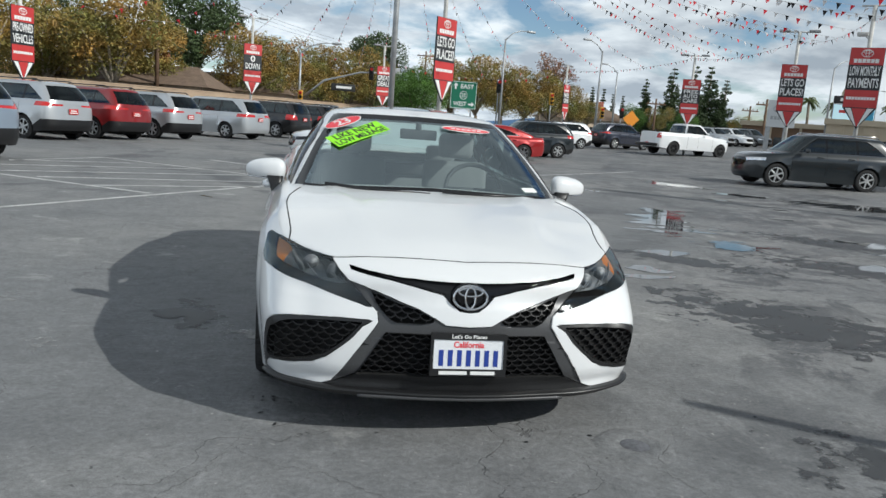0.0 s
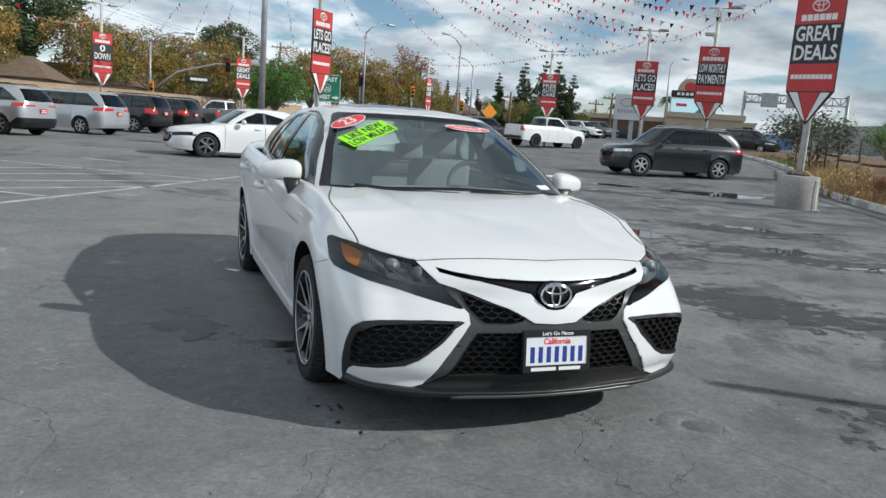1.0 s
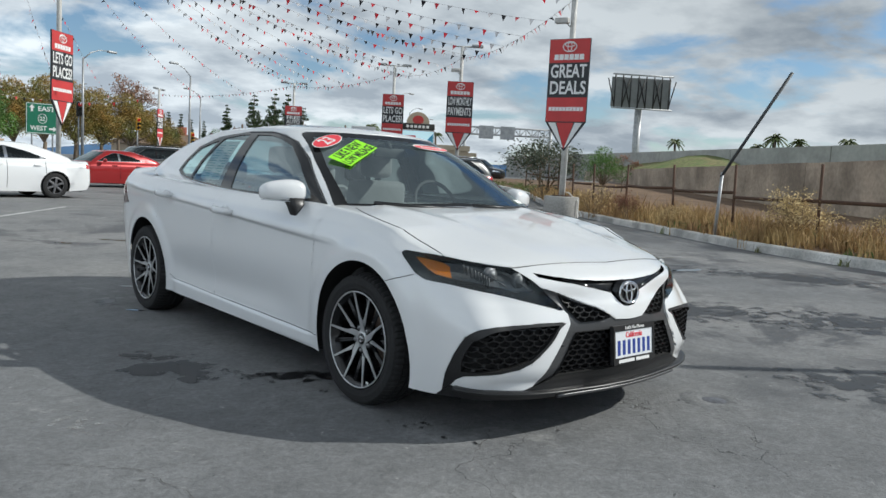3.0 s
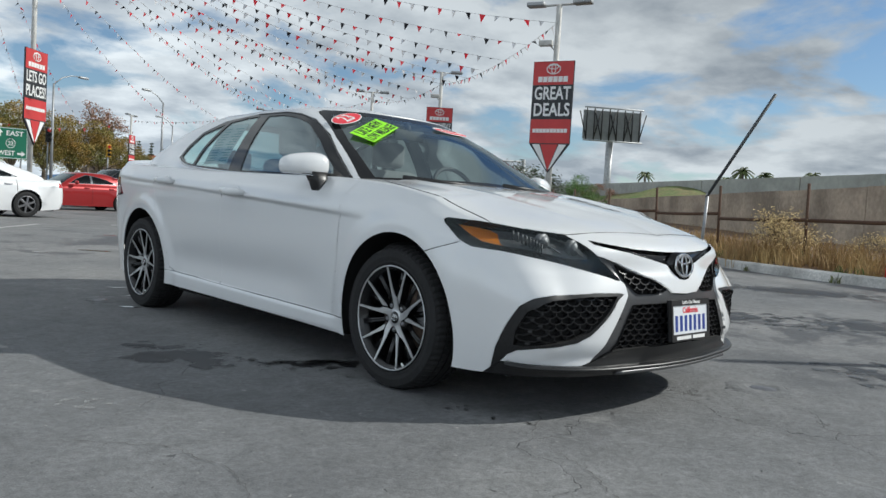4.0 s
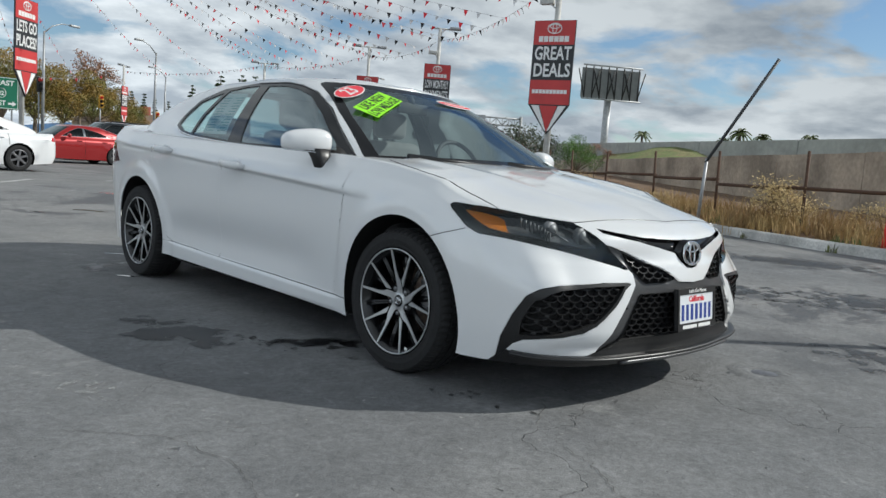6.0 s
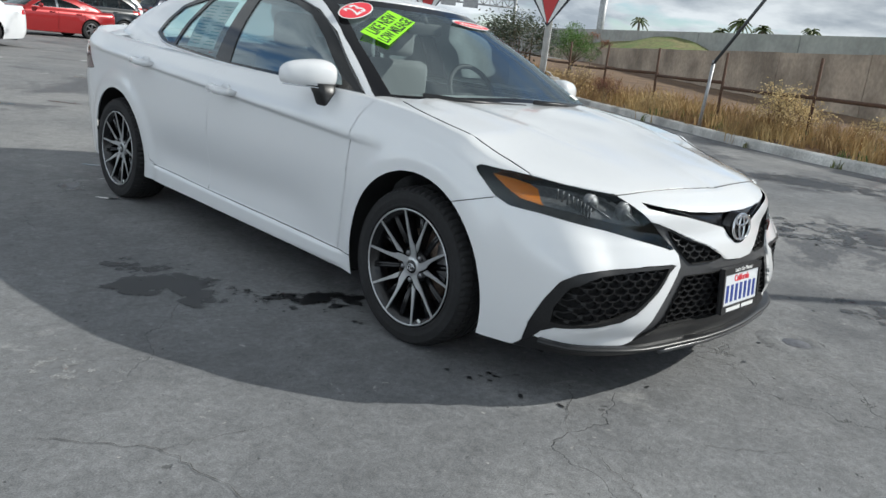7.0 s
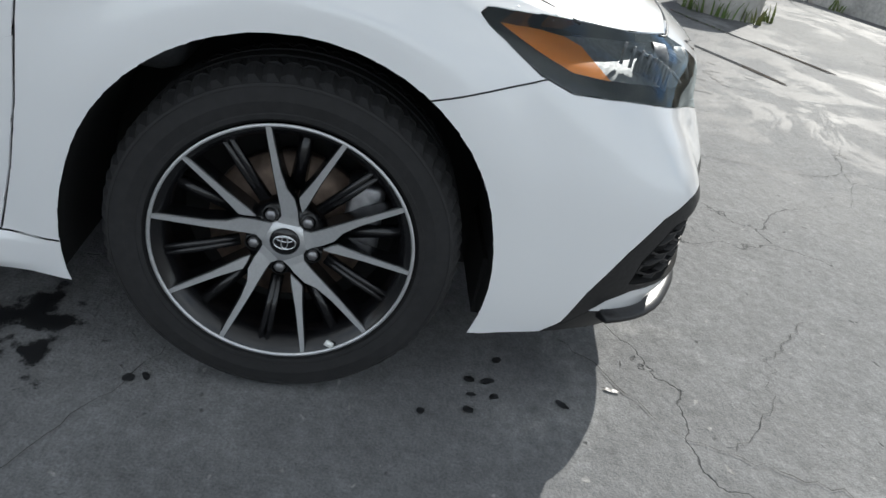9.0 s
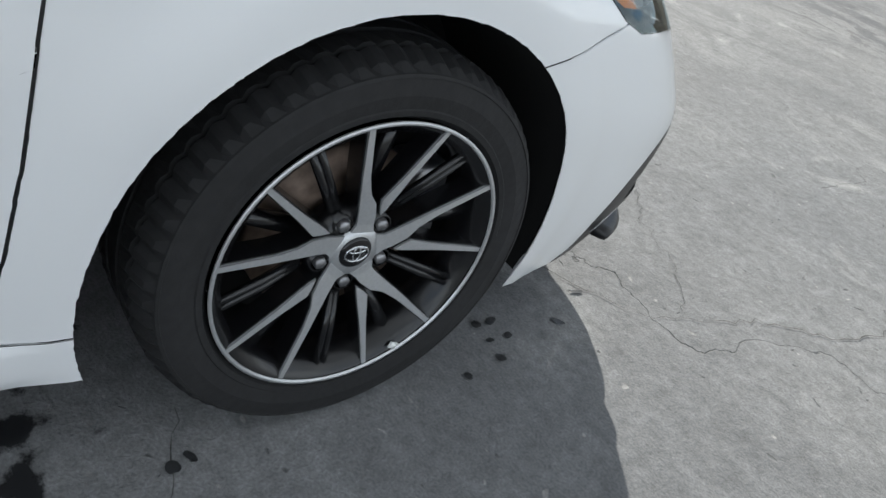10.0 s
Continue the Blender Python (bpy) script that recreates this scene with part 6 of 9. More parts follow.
def vehicle(name, label, category, S, paint, m, group=""):
    """A parked vehicle from a dozen sizes. Its nose points along -y of the pose m."""
    car = thing(name, label, category, group)
    L, W, Ht, wb, fo, R = S["L"], S["W"] / 2, S["H"], S["wb"], S["fo"], S["R"]
    hood, belt, nose_z, deck = S["hood"], S["belt"], S["nose"], S.get("deck", S["belt"] + 0.04)
    ws0, ws1, rw0, rw1 = [v * L for v in S["glass"]]
    cut = S.get("clear", 0.22)
    pick = S.get("pickup", False)
    prof = spline([(0, 0.94), (0.25, 0.975), (0.6, 1.0), (0.82, 0.99), (1.0, 0.90)])
    arches = (fo, fo + wb)

    def width(y, z, h):
        w = W * prof(h) * (1 - 0.03 * ramp(abs(y - L / 2), L * 0.3, L * 0.5))
        for cy in arches:
            w += 0.03 * (1 - ramp(math.hypot(y - cy, z - R), R * 1.2, R * 1.45)) * S.get("flare", 1)
        return w
    C = dict(zmid=0.6, nf=2.5, nr=3.2, crown=2.2, front=spline([(cut, 0.10), (cut + 0.2, 0.0), (nose_z - 0.15, 0.03), (nose_z, 0.14), (nose_z + 0.2, 0.3)]),
             rear=spline([(cut, L - 0.12), (cut + 0.25, L), (0.75, L - 0.02), (belt, L - 0.06), (belt + 0.3, L - 0.12)]),
             join_f=lambda z: 0.75, join_r=lambda z: L - 0.42,
             bottom=spline([(0, cut + 0.04), (fo, cut), (fo + wb, cut), (L, cut + 0.08)]),
             shoulder=spline([(0, nose_z), (0.5, nose_z + 0.05), (ws0 * 0.9, hood - 0.03), (ws0 + 0.4, belt), (rw0 - 0.2, belt + 0.03), (L - 0.1, deck - 0.02), (L, deck - 0.02)]),
             centre=spline([(0.14, nose_z), (0.5, nose_z + 0.10), (ws0, hood), (ws0 + 0.5, hood + 0.02), (rw0 - 0.3, deck), (L - 0.06, deck - 0.02)]), width=width)
    bm = shell(C, (9, 30, 8), 14, 6)
    cl = bm.faces.layers.int["cap"]
    flank = lambda f: f[cl] == 0 and f.normal.x < -0.3
    for cy in arches:
        bmesh.ops.delete(bm, geom=score(bm, circle(cy, R, R * 1.16, 18), SIDE, flank, 0.12), context="FACES")
    back = lambda f: f[cl] == 0 and f.calc_center_median().y > L * 0.8
    fore = lambda f: f[cl] == 0 and f.calc_center_median().y < L * 0.2 and f.normal.y < -0.1
    clad = []
    if S.get("clad"):
        low = score(bm, [(-0.1, 0), (-0.1, cut + 0.16), (fo, cut + 0.14), (fo + wb, cut + 0.14), (L - 0.6, cut + 0.2), (L - 0.3, S["clad"]), (L + 0.2, S["clad"]), (L + 0.2, 0)], SIDE, lambda f: f[cl] == 0, 0.15)
        clad = take(bm, low)
    tz0, tz1, tx = S["tail"]
    tail = take(bm, score(bm, [(-W - 0.1, tz0), (-W - 0.1, tz1), (-tx, tz1 - 0.02), (-tx + 0.05, tz0 + 0.03)], FRONT, lambda f: back(f) and f.calc_center_median().y > L - S.get("tail_wrap", 0.45), 0.12))
    hz = nose_z - 0.04
    lampf = take(bm, score(bm, [(-W - 0.1, hz), (-W - 0.1, hz - 0.10), (-W * 0.55, hz - 0.15), (-W * 0.5, hz - 0.05)], FRONT, lambda f: fore(f) and f.calc_center_median().y < 0.62, 0.12))
    grille = take(bm, score(bm, [(0, hz - 0.04), (-W * 0.48, hz - 0.05), (-W * 0.55, hz - 0.2), (-W * 0.4, hz - 0.32), (0, hz - 0.34)], FRONT, fore, 0.12))
    hole = [f for f in bm.faces if f[cl] == 1 and ws0 + 0.12 < f.calc_center_median().y < rw0 - 0.12 and abs(f.calc_center_median().x) < W * 0.85]
    bmesh.ops.delete(bm, geom=hole, context="FACES")
    # shut lines as thin dark seams are cut out of the flank
    seams = []
    for y in S["doors"]:
        fs = score(bm, [(y, cut + 0.1), (y + 0.012, cut + 0.1), (y + 0.012, belt + 0.1), (y, belt + 0.1)], SIDE, flank, 0.10)
        seams += fs
    seam = take(bm, [f for f in set(seams) if f.is_valid])
    push(seam, 0.012)
    part("body", mirrored(bm, True), paint, car)
    part("shut_lines", mirrored(seam, True), M_DARK, car)
    if clad:
        part("cladding", mirrored(clad, True), M_BLACK, car, "black lower cladding")
    for ob in both("tail_lamp", tail, M_REDLENS, car, "red tail lamp") + both("headlamp", lampf, S.get("lampmat", M_CHROME), car, "clear headlamp"):
        pass
    part("grille", mirrored(grille, True), M_GLOSSBLACK, car, "black grille")
    # cabin
    gw = spline([(belt - 0.1, W * 0.91), (belt, W * 0.89), (Ht - 0.12, W * 0.70), (Ht - 0.03, W * 0.60)])
    T = dict(zmid=belt + 0.2, nf=3.2, nr=3.6, crown=2.4, front=spline([(belt - 0.15, ws0 - 0.1), (belt, ws0 + 0.05), (Ht - 0.04, ws1)]), rear=spline([(belt - 0.1, rw0 + 0.03), (belt + 0.05, rw0), (Ht - 0.04, rw1)]),
             join_f=lambda z: T["front"](z) + 0.45, join_r=lambda z: T["rear"](z) - 0.35, bottom=spline([(0, hood - 0.06), (ws0 + 0.3, belt - 0.05), (L, belt - 0.04)]),
             shoulder=spline([(0, Ht - 0.055), (L * 0.5, Ht - 0.04), (L, Ht - 0.055)]), centre=spline([(ws1, Ht - 0.05), (ws1 + 0.4, Ht - 0.005), (L * 0.55, Ht), (rw1 - 0.3, Ht - 0.01), (rw1, Ht - 0.05)]),
             width=lambda y, z, h: gw(z) * (1 - 0.06 * ramp(y, L * 0.55, L)))
    g = shell(T, (9, 22, 8), 10, 6)
    gl = g.faces.layers.int["cap"]
    gf = lambda f: f[gl] == 0 and f.normal.x < -0.45 and f.calc_center_median().x < -0.4
    zt, zb = Ht - 0.12, belt + 0.03
    sh = (ws1 - ws0) * (0.14 / (Ht - belt))
    y0, y1 = ws0 + 0.42, rw0 - S.get("cpillar", 0.35)
    lean_f, lean_r = (ws1 - ws0) * 0.86, (rw0 - rw1) * 0.9 + S.get("crake", 0.1)
    side = [(y0, zb), (y1, zb + 0.04), (y1 - lean_r * 0.5, (zb + zt) / 2 + 0.05), (y1 - lean_r, zt), (y0 + lean_f, zt), (y0 + lean_f * 0.5, (zb + zt) / 2 + 0.03)]
    trim = take(g, score(g, side, SIDE, gf, 0.12))
    panes = []
    edges = [y0] + [v for v in S["pillars"]] + [y1 + 0.5]
    ins = []
    cx, cz = sum(p[0] for p in side) / 6, sum(p[1] for p in side) / 6
    small = [(cx + (a - cx) * 0.965, cz + (b - cz) * 0.90) for a, b in side]
    for a, b in zip(edges, edges[1:]):
        fs = [f for f in score(trim, [(a - 0.6 if a == y0 else a + 0.04, zb - 0.1), (b - 0.04, zb - 0.1), (b - 0.04, zt + 0.1), (a - 0.6 if a == y0 else a + 0.04, zt + 0.1)], SIDE, lambda f: True, 0.1)]
        panes.append((a, b))
    allglass = score(trim, small, SIDE, lambda f: True, 0.1)
    for a, b in panes:
        lo = a - 0.6 if a == y0 else a + 0.04
        fs = [f for f in trim.faces if inside(small, SIDE[0](f.calc_center_median())) and lo < f.calc_center_median().y < b - 0.04]
        if fs:
            ins.append(take(trim, fs))
    wsf = lambda f: f[gl] == 0 and f.normal.y < -0.2 and f.calc_center_median().y < L * 0.6
    rwf = lambda f: f[gl] == 0 and f.normal.y > 0.3 and f.calc_center_median().y > L * 0.4
    screen = take(g, score(g, [(-W * 0.80, belt + 0.02), (-W * 0.60, Ht - 0.10), (0.0, Ht - 0.085), (0.0, belt + 0.02)], FRONT, wsf, 0.12))
    rear = take(g, score(g, [(-W * 0.72, belt + 0.08), (-W * 0.60, Ht - 0.13), (0.0, Ht - 0.12), (0.0, belt + 0.07)], FRONT, rwf, 0.12))
    part("roof", mirrored(g, True), S.get("roofmat", paint), car)
    both("window_trim", trim, S.get("trimmat", M_GLOSSBLACK), car, "window trim")
    for q in ins:
        for ob in both("side_window", q, M_TINT, car):
            ob.visible_shadow = False
    for n, q in (("windscreen", screen), ("rear_window", rear)):
        part(n, mirrored(q, True), M_TINT, car)
    # dark inside, underbody
    bm = bmesh.new()
    box(bm, (-W * 0.82, ws0 + 0.3, cut + 0.1), (W * 0.82, rw0 - 0.2, belt - 0.12), None, 0.04)
    for y in (ws0 + (rw0 - ws0) * 0.45, ws0 + (rw0 - ws0) * 0.75):
        for x in (-0.38, 0.38):
            box(bm, (x - 0.22, y, belt - 0.2), (x + 0.22, y + 0.14, belt + 0.2), None, 0.04)
    part("cabin", bm, M_DASH, car)
    bm = bmesh.new()
    box(bm, (-W * 0.62, 0.25, cut), (W * 0.62, L - 0.25, cut + 0.25))
    for cy in arches:
        box(bm, (-W * 0.9, cy - R * 1.1, R), (W * 0.9, cy + R * 1.1, R * 2.05))
    part("underbody", bm, M_DARK, car, smooth=False)
    # plate, rear step, mirrors
    bm = bmesh.new()
    box(bm, (-0.16, L - 0.01, S["plate"] - 0.08), (0.16, L + 0.012, S["plate"] + 0.08), None, 0.004)
    part("paper_plate", bm, M_RED if S.get("redplate", True) else M_PLATEWHITE, car, "red dealer plate" if S.get("redplate", True) else "white plate")
    bm = bmesh.new()
    box(bm, (-0.13, L + 0.012, S["plate"] - 0.05), (0.13, L + 0.015, S["plate"] - 0.02))
    box(bm, (-0.10, L + 0.012, S["plate"] + 0.01), (0.10, L + 0.015, S["plate"] + 0.04))
    part("plate_marking", bm, M_SIGNWHITE, car, smooth=False)
    for s in (-1, 1):
        bm = bmesh.new()
        bmesh.ops.create_uvsphere(bm, u_segments=12, v_segments=8, radius=1)
        for v in bm.verts:
            v.co = Vector((s * (W + 0.10) + v.co.x * 0.11, ws0 + 0.62 + v.co.y * 0.07, belt + 0.08 + v.co.z * 0.075))
        part("door_mirror", bm, S.get("mirrormat", paint), car)
        bm = bmesh.new()
        for y in S["handles"]:
            tube(bm, [(s * (W - 0.02), y - 0.1, belt - 0.10), (s * (W + 0.02), y - 0.07, belt - 0.10), (s * (W + 0.02), y + 0.07, belt - 0.10), (s * (W - 0.02), y + 0.1, belt - 0.10)], 0.013, 6)
        part("door_handle", bm, S.get("handlemat", paint), car)
        if S.get("rails"):
            bm = bmesh.new()
            tube(bm, [(s * W * 0.62, ws1 + 0.25, Ht - 0.03), (s * W * 0.64, ws1 + 0.35, Ht + 0.035), (s * W * 0.63, rw1 - 0.35, Ht + 0.035), (s * W * 0.60, rw1 - 0.2, Ht - 0.03)], 0.018, 6)
            part("roof_rail", bm, S["rails"], car)
    if pick:
        bm = bmesh.new()
        box(bm, (-W * 0.86, rw0 + 0.06, deck - 0.03), (W * 0.86, L - 0.10, deck + 0.004))
        part("bed_cover", bm, M_BLACK, car, "black bed cover", smooth=False)
        bm = bmesh.new()
        box(bm, (-W * 0.95, L - 0.08, 0.48), (W * 0.95, L + 0.12, 0.66), None, 0.03)
        part("rear_bumper", bm, S.get("bumpmat", M_BLACK), car, "dark rear bumper")
    for cy in arches:
        for s in (-1, 1):
            simple_wheel(car, s * (W - 0.12), cy, R, s, S.get("rim", M_ALLOY))
    car.matrix_basis = m
    return car


def paint(name, color, metal=0.3):
    return material(name, color, 0.3, metal=metal, coat=1.0, grain=0.03, scale=400)


P_SILVER = paint("silver_paint", (0.50, 0.52, 0.54), 0.5)
P_RED = paint("red_paint", (0.26, 0.012, 0.014))
P_BLACK = paint("black_paint", (0.010, 0.010, 0.012))
P_WHITE = paint("plain_white_paint", (0.78, 0.79, 0.80), 0.0)
P_SLATE = paint("dark_slate_paint", (0.006, 0.011, 0.015), 0.0)
P_NAVY = paint("navy_paint", (0.018, 0.022, 0.040))
P_SKY = paint("silver_blue_paint", (0.30, 0.36, 0.44), 0.5)
P_GREY = paint("grey_paint", (0.12, 0.13, 0.14), 0.4)
M_GUNRIM = material("gunmetal_rim", (0.20, 0.20, 0.21), 0.35, metal=0.8)
M_DARKRIM = material("dark_rim", (0.03, 0.03, 0.032), 0.35, metal=0.5)

SUV = dict(L=4.60, W=1.855, H=1.70, wb=2.69, fo=0.93, R=0.35, hood=1.05, belt=1.10, nose=0.88, deck=1.12, glass=(0.235, 0.40, 0.985, 0.90), clear=0.22, clad=0.62,
           tail=(0.98, 1.12, 0.34), tail_wrap=0.55, doors=(1.45, 2.55, 3.45), pillars=(2.55, 3.5), handles=(2.3, 3.25), plate=0.86, rails=M_BLACK, cpillar=0.30, crake=0.35)
FULL = dict(SUV, L=4.82, W=1.92, H=1.80, wb=2.79, fo=0.92, R=0.385, hood=1.12, belt=1.16, nose=0.98, deck=1.18, glass=(0.25, 0.37, 0.985, 0.93), clear=0.30, clad=0.70,
            tail=(0.92, 1.20, 0.62), doors=(1.5, 2.6, 3.5), pillars=(2.6, 3.5), handles=(2.4, 3.3), plate=0.98, crake=0.15)
VAN = dict(SUV, L=5.17, W=1.99, H=1.74, wb=3.06, fo=1.0, R=0.345, hood=1.02, belt=1.08, nose=0.85, deck=1.12, glass=(0.17, 0.36, 0.985, 0.91), clad=0.0, tail=(0.95, 1.10, 0.35), doors=(1.25, 2.45, 3.65), pillars=(2.45, 3.65), handles=(2.3, 2.7), plate=0.88, rails=None, cpillar=0.28, crake=0.3)
BIG = dict(SUV, L=5.19, W=2.0, H=1.79, wb=3.07, fo=0.98, R=0.38, hood=1.12, belt=1.15, nose=0.98, deck=1.18, glass=(0.24, 0.39, 0.985, 0.90), clad=0.0, tail=(0.98, 1.12, 0.55), doors=(1.45, 2.62, 3.65), pillars=(2.62, 3.68), handles=(2.4, 3.45), plate=0.80,
           rails=M_CHROME, cpillar=0.45, crake=0.25)
SEDAN = dict(SUV, L=4.91, W=1.86, H=1.445, wb=2.85, fo=0.95, R=0.335, hood=0.93, belt=0.95, nose=0.74, deck=1.02, glass=(0.27, 0.43, 0.90, 0.69), clear=0.17, clad=0.0, tail=(0.80, 0.92, 0.0), tail_wrap=0.30, doors=(1.45, 2.6, 3.55),
             pillars=(2.62, 3.50), handles=(2.4, 3.35), plate=0.62, rails=None, trimmat=M_CHROME, cpillar=0.75, crake=0.1, rim=M_GUNRIM)
TRUCK = dict(SUV, L=5.82, W=2.02, H=1.94, wb=3.57, fo=1.0, R=0.40, hood=1.25, belt=1.30, nose=1.10, deck=1.36, glass=(0.27, 0.38, 0.635, 0.61), clear=0.36, clad=0.0, tail=(0.95, 1.28, 0.80), tail_wrap=0.25, doors=(1.65, 2.75, 3.55), pillars=(2.75,),
             handles=(2.5, 3.3), plate=0.62, rails=None, cpillar=0.12, crake=0.05, pickup=True, rim=M_DARKRIM)


def parked(x, y, heading):
    """Stands at x, y (the middle of the car) with its nose along the heading, in degrees from +x."""
    return lambda L: pose(x, y, ground_z(x, y), 0, 0, heading + 90) @ Matrix.Translation((0, -L / 2, 0))


def by_axle(x, y, heading, S):
    """Placed by the ground point between its rear wheels."""
    a = radians(heading)
    k = S["fo"] + S["wb"] - S["L"] / 2
    return parked(x + math.cos(a) * k, y + math.sin(a) * k, heading)(S["L"])


ROW = 147
vehicle("suv", "silver compact SUV with red dealer plate", "car", SUV, P_SILVER, by_axle(-8.4, 21.9, ROW, SUV), "parked row")
vehicle("suv", "dark red compact SUV with black cladding", "car", SUV, P_RED, by_axle(-7.2, 24.6, ROW, SUV), "parked row")
vehicle("suv", "silver compact SUV beside a minivan", "car", SUV, P_SILVER, by_axle(-5.9, 27.5, ROW, SUV), "parked row")
vehicle("minivan", "silver minivan with dark windows", "car", VAN, P_SILVER, by_axle(-3.75, 32.0, ROW, VAN), "parked row")
vehicle("suv", "black boxy SUV beside a silver minivan", "car", dict(FULL, mirrormat=P_BLACK), P_BLACK, by_axle(-1.9, 37.2, ROW, FULL), "parked row")
vehicle("suv", "black boxy SUV beside a pickup", "car", FULL, P_BLACK, by_axle(-0.3, 41.4, ROW, FULL), "parked row")
vehicle("pickup", "dark grey pickup in the parked row", "car", TRUCK, P_GREY, by_axle(1.6, 45.6, ROW, TRUCK), "parked row")
vehicle("pickup", "white pickup in the parked row", "car", TRUCK, P_WHITE, by_axle(4.2, 50.0, ROW, TRUCK), "parked row")
vehicle("suv", "silver-blue SUV near the parking lines", "car", dict(SUV, redplate=False), P_SKY, by_axle(-7.55, 13.4, ROW, SUV))
vehicle("sedan", "white sedan with dark grille and grey wheels", "car", dict(SEDAN, clad=0.0, lampmat=M_GLOSSBLACK), P_WHITE, by_axle(2.45, 20.9, 190, SEDAN))
vehicle("sedan", "bright red sedan behind a white sedan", "car", SEDAN, paint("bright_red_paint", (0.34, 0.012, 0.014)), by_axle(8.1, 29.4, 188, SEDAN))
vehicle("suv", "dark grey SUV behind the sedans", "car", dict(SUV, clad=0.5), P_SLATE, by_axle(10.9, 33.2, 186, SUV))
vehicle("suv", "white SUV at the back of the lot", "car", SUV, P_WHITE, by_axle(16.6, 46.0, 190, SUV))
vehicle("suv", "dark blue SUV at the back of the lot", "car", SUV, P_NAVY, by_axle(19.4, 47.5, 20, SUV))
vehicle("pickup", "white crew-cab pickup with black wheels", "car", TRUCK, P_WHITE, by_axle(20.6, 41.2, 13, TRUCK))
vehicle("suv", "dark slate SUV with bright window trim, beside a puddle", "car", BIG, P_SLATE, by_axle(17.6, 20.5, 172.5, BIG))


# ---- banner signs on light poles ----
def banner_sign(x, y, lines, top, face, m_pole=M_POLEWHITE, lamp=True, twin=True, barrel=None, extra=1.45, camera_box=False, name_bar=True, r=0.075):
    """A pointed red and black banner on a lot-light pole. face: the heading, in degrees from +x, towards which the front looks."""
    g = ground_z(x, y)
    sign = thing("banner_sign", "red and black pointed banner reading " + " ".join(lines).lower(), "sign", "banner signs", pose(x, y, g, 0, 0, face + 90))
    H = top - g
    bm = bmesh.new()
    tube(bm, [(0, 0.10, 0.0), (0, 0.10, H + extra)], r, 12)
    part("pole", bm, m_pole, sign, "pale painted steel pole")
    if lamp:
        zt = H + extra
        bm = bmesh.new()
        tube(bm, [(-0.42, 0.10, zt), (0.42, 0.10, zt)], 0.03, 8)
        part("crossarm", bm, m_pole, sign)
        for s in ((-1, 1) if twin else (1,)):
            bm = bmesh.new()
            box(bm, (s * 0.62 - 0.24, -0.04, zt - 0.02), (s * 0.62 + 0.24, 0.24, zt + 0.09), None, 0.03)
            part("lamp_head", bm, M_GALV, sign, "grey flat lamp head")
    w, h, tip = 0.545, 2.10, 0.75
    pl = lambda a, b, d: Vector((a, d, b))
    bm = bmesh.new()
    prism(bm, [(-w, H), (-w, H - h), (0, H - h - tip), (w, H - h), (w, H)], 0.022, -0.022, pl)
    board = part("board", bm, M_SIGNBLACK, sign, "black pointed board", smooth=False)
    for z0, z1 in ((H - 0.01, H - 0.60), (H - 1.48, H - 2.09)):
        bm = bmesh.new()
        prism(bm, [(-w + 0.012, z0), (-w + 0.012, z1), (w - 0.012, z1), (w - 0.012, z0)], -0.022, -0.027, pl)
        part("red_field", bm, M_RED, board, "red field", smooth=False)
    for poly, mat in (([(-0.46, H - h - 0.02), (-0.26, H - h - 0.02), (-0.02, H - h - tip + 0.1), (-0.05, H - h - tip + 0.1)], M_SIGNWHITE), ([(0.46, H - h - 0.02), (0.26, H - h - 0.02), (0.02, H - h - tip + 0.1), (0.05, H - h - tip + 0.1)], M_SIGNWHITE),
                      ([(-0.23, H - h - 0.02), (0.23, H - h - 0.02), (0, H - h - tip + 0.06)], M_RED)):
        bm = bmesh.new()
        prism(bm, poly, -0.022, -0.027, pl)
        part("chevron", bm, mat, board, smooth=False)
    # oval mark and a bar for the name above the words, a bar for the address below
    bm = bmesh.new()
    po = lambda cx, cz: (lambda a, b, d: Vector((cx + a, -0.032, cz + b)))
    ring(bm, 0.18, 0.125, 0.014, po(0, H - 0.20), 24)
    ring(bm, 0.055, 0.11, 0.011, po(0, H - 0.20), 16)
    ring(bm, 0.13, 0.05, 0.011, po(0, H - 0.15), 16)
    part("mark", bm, M_SIGNWHITE, board, "white oval mark")
    bars = [(-0.40 + k * 0.135, H - 0.53, 0.115, 0.14) for k in range(6)] + [(-0.47 + k * 0.094, H - 1.82, 0.08, 0.10) for k in range(10)]
    for bx0, bz0, bw0, bh0 in bars:
        bm = bmesh.new()
        box(bm, (bx0, -0.032, bz0), (bx0 + bw0, -0.027, bz0 + bh0))
        part("name_bar", bm, M_SIGNWHITE, board, smooth=False)
    n = len(lines)
    for i, tx in enumerate(lines):
        big = min(0.40, 0.84 / n)
        z = H - 0.62 - 0.84 * (i + 0.5) / n
        wd = min(0.96, 0.19 * len(tx) + 0.10)
        lettering("wording", tx, big * 1.15, M_SIGNWHITE, board, pose(0, -0.0275, z, 90), wd, 0.004)
    if barrel:
        bm = bmesh.new()
        R, Hb = barrel
        lathe(bm, [(0, Hb), (R - 0.03, Hb), (R, Hb - 0.03), (R * 0.99, Hb * 0.5), (R * 1.01, 0.03), (R * 1.01, -0.06)], "z", 40, Matrix.Translation((0, 0.10, 0)))
        part("footing", bm, M_CONCRETE, sign, "round grey concrete footing")
        bm = bmesh.new()
        box(bm, (-0.2, -0.1, Hb), (0.2, 0.30, Hb + 0.03))
        for a in (-0.15, 0.15):
            for b in (-0.05, 0.25):
                tube(bm, [(a, b, Hb), (a, b, Hb + 0.09)], 0.014, 6)
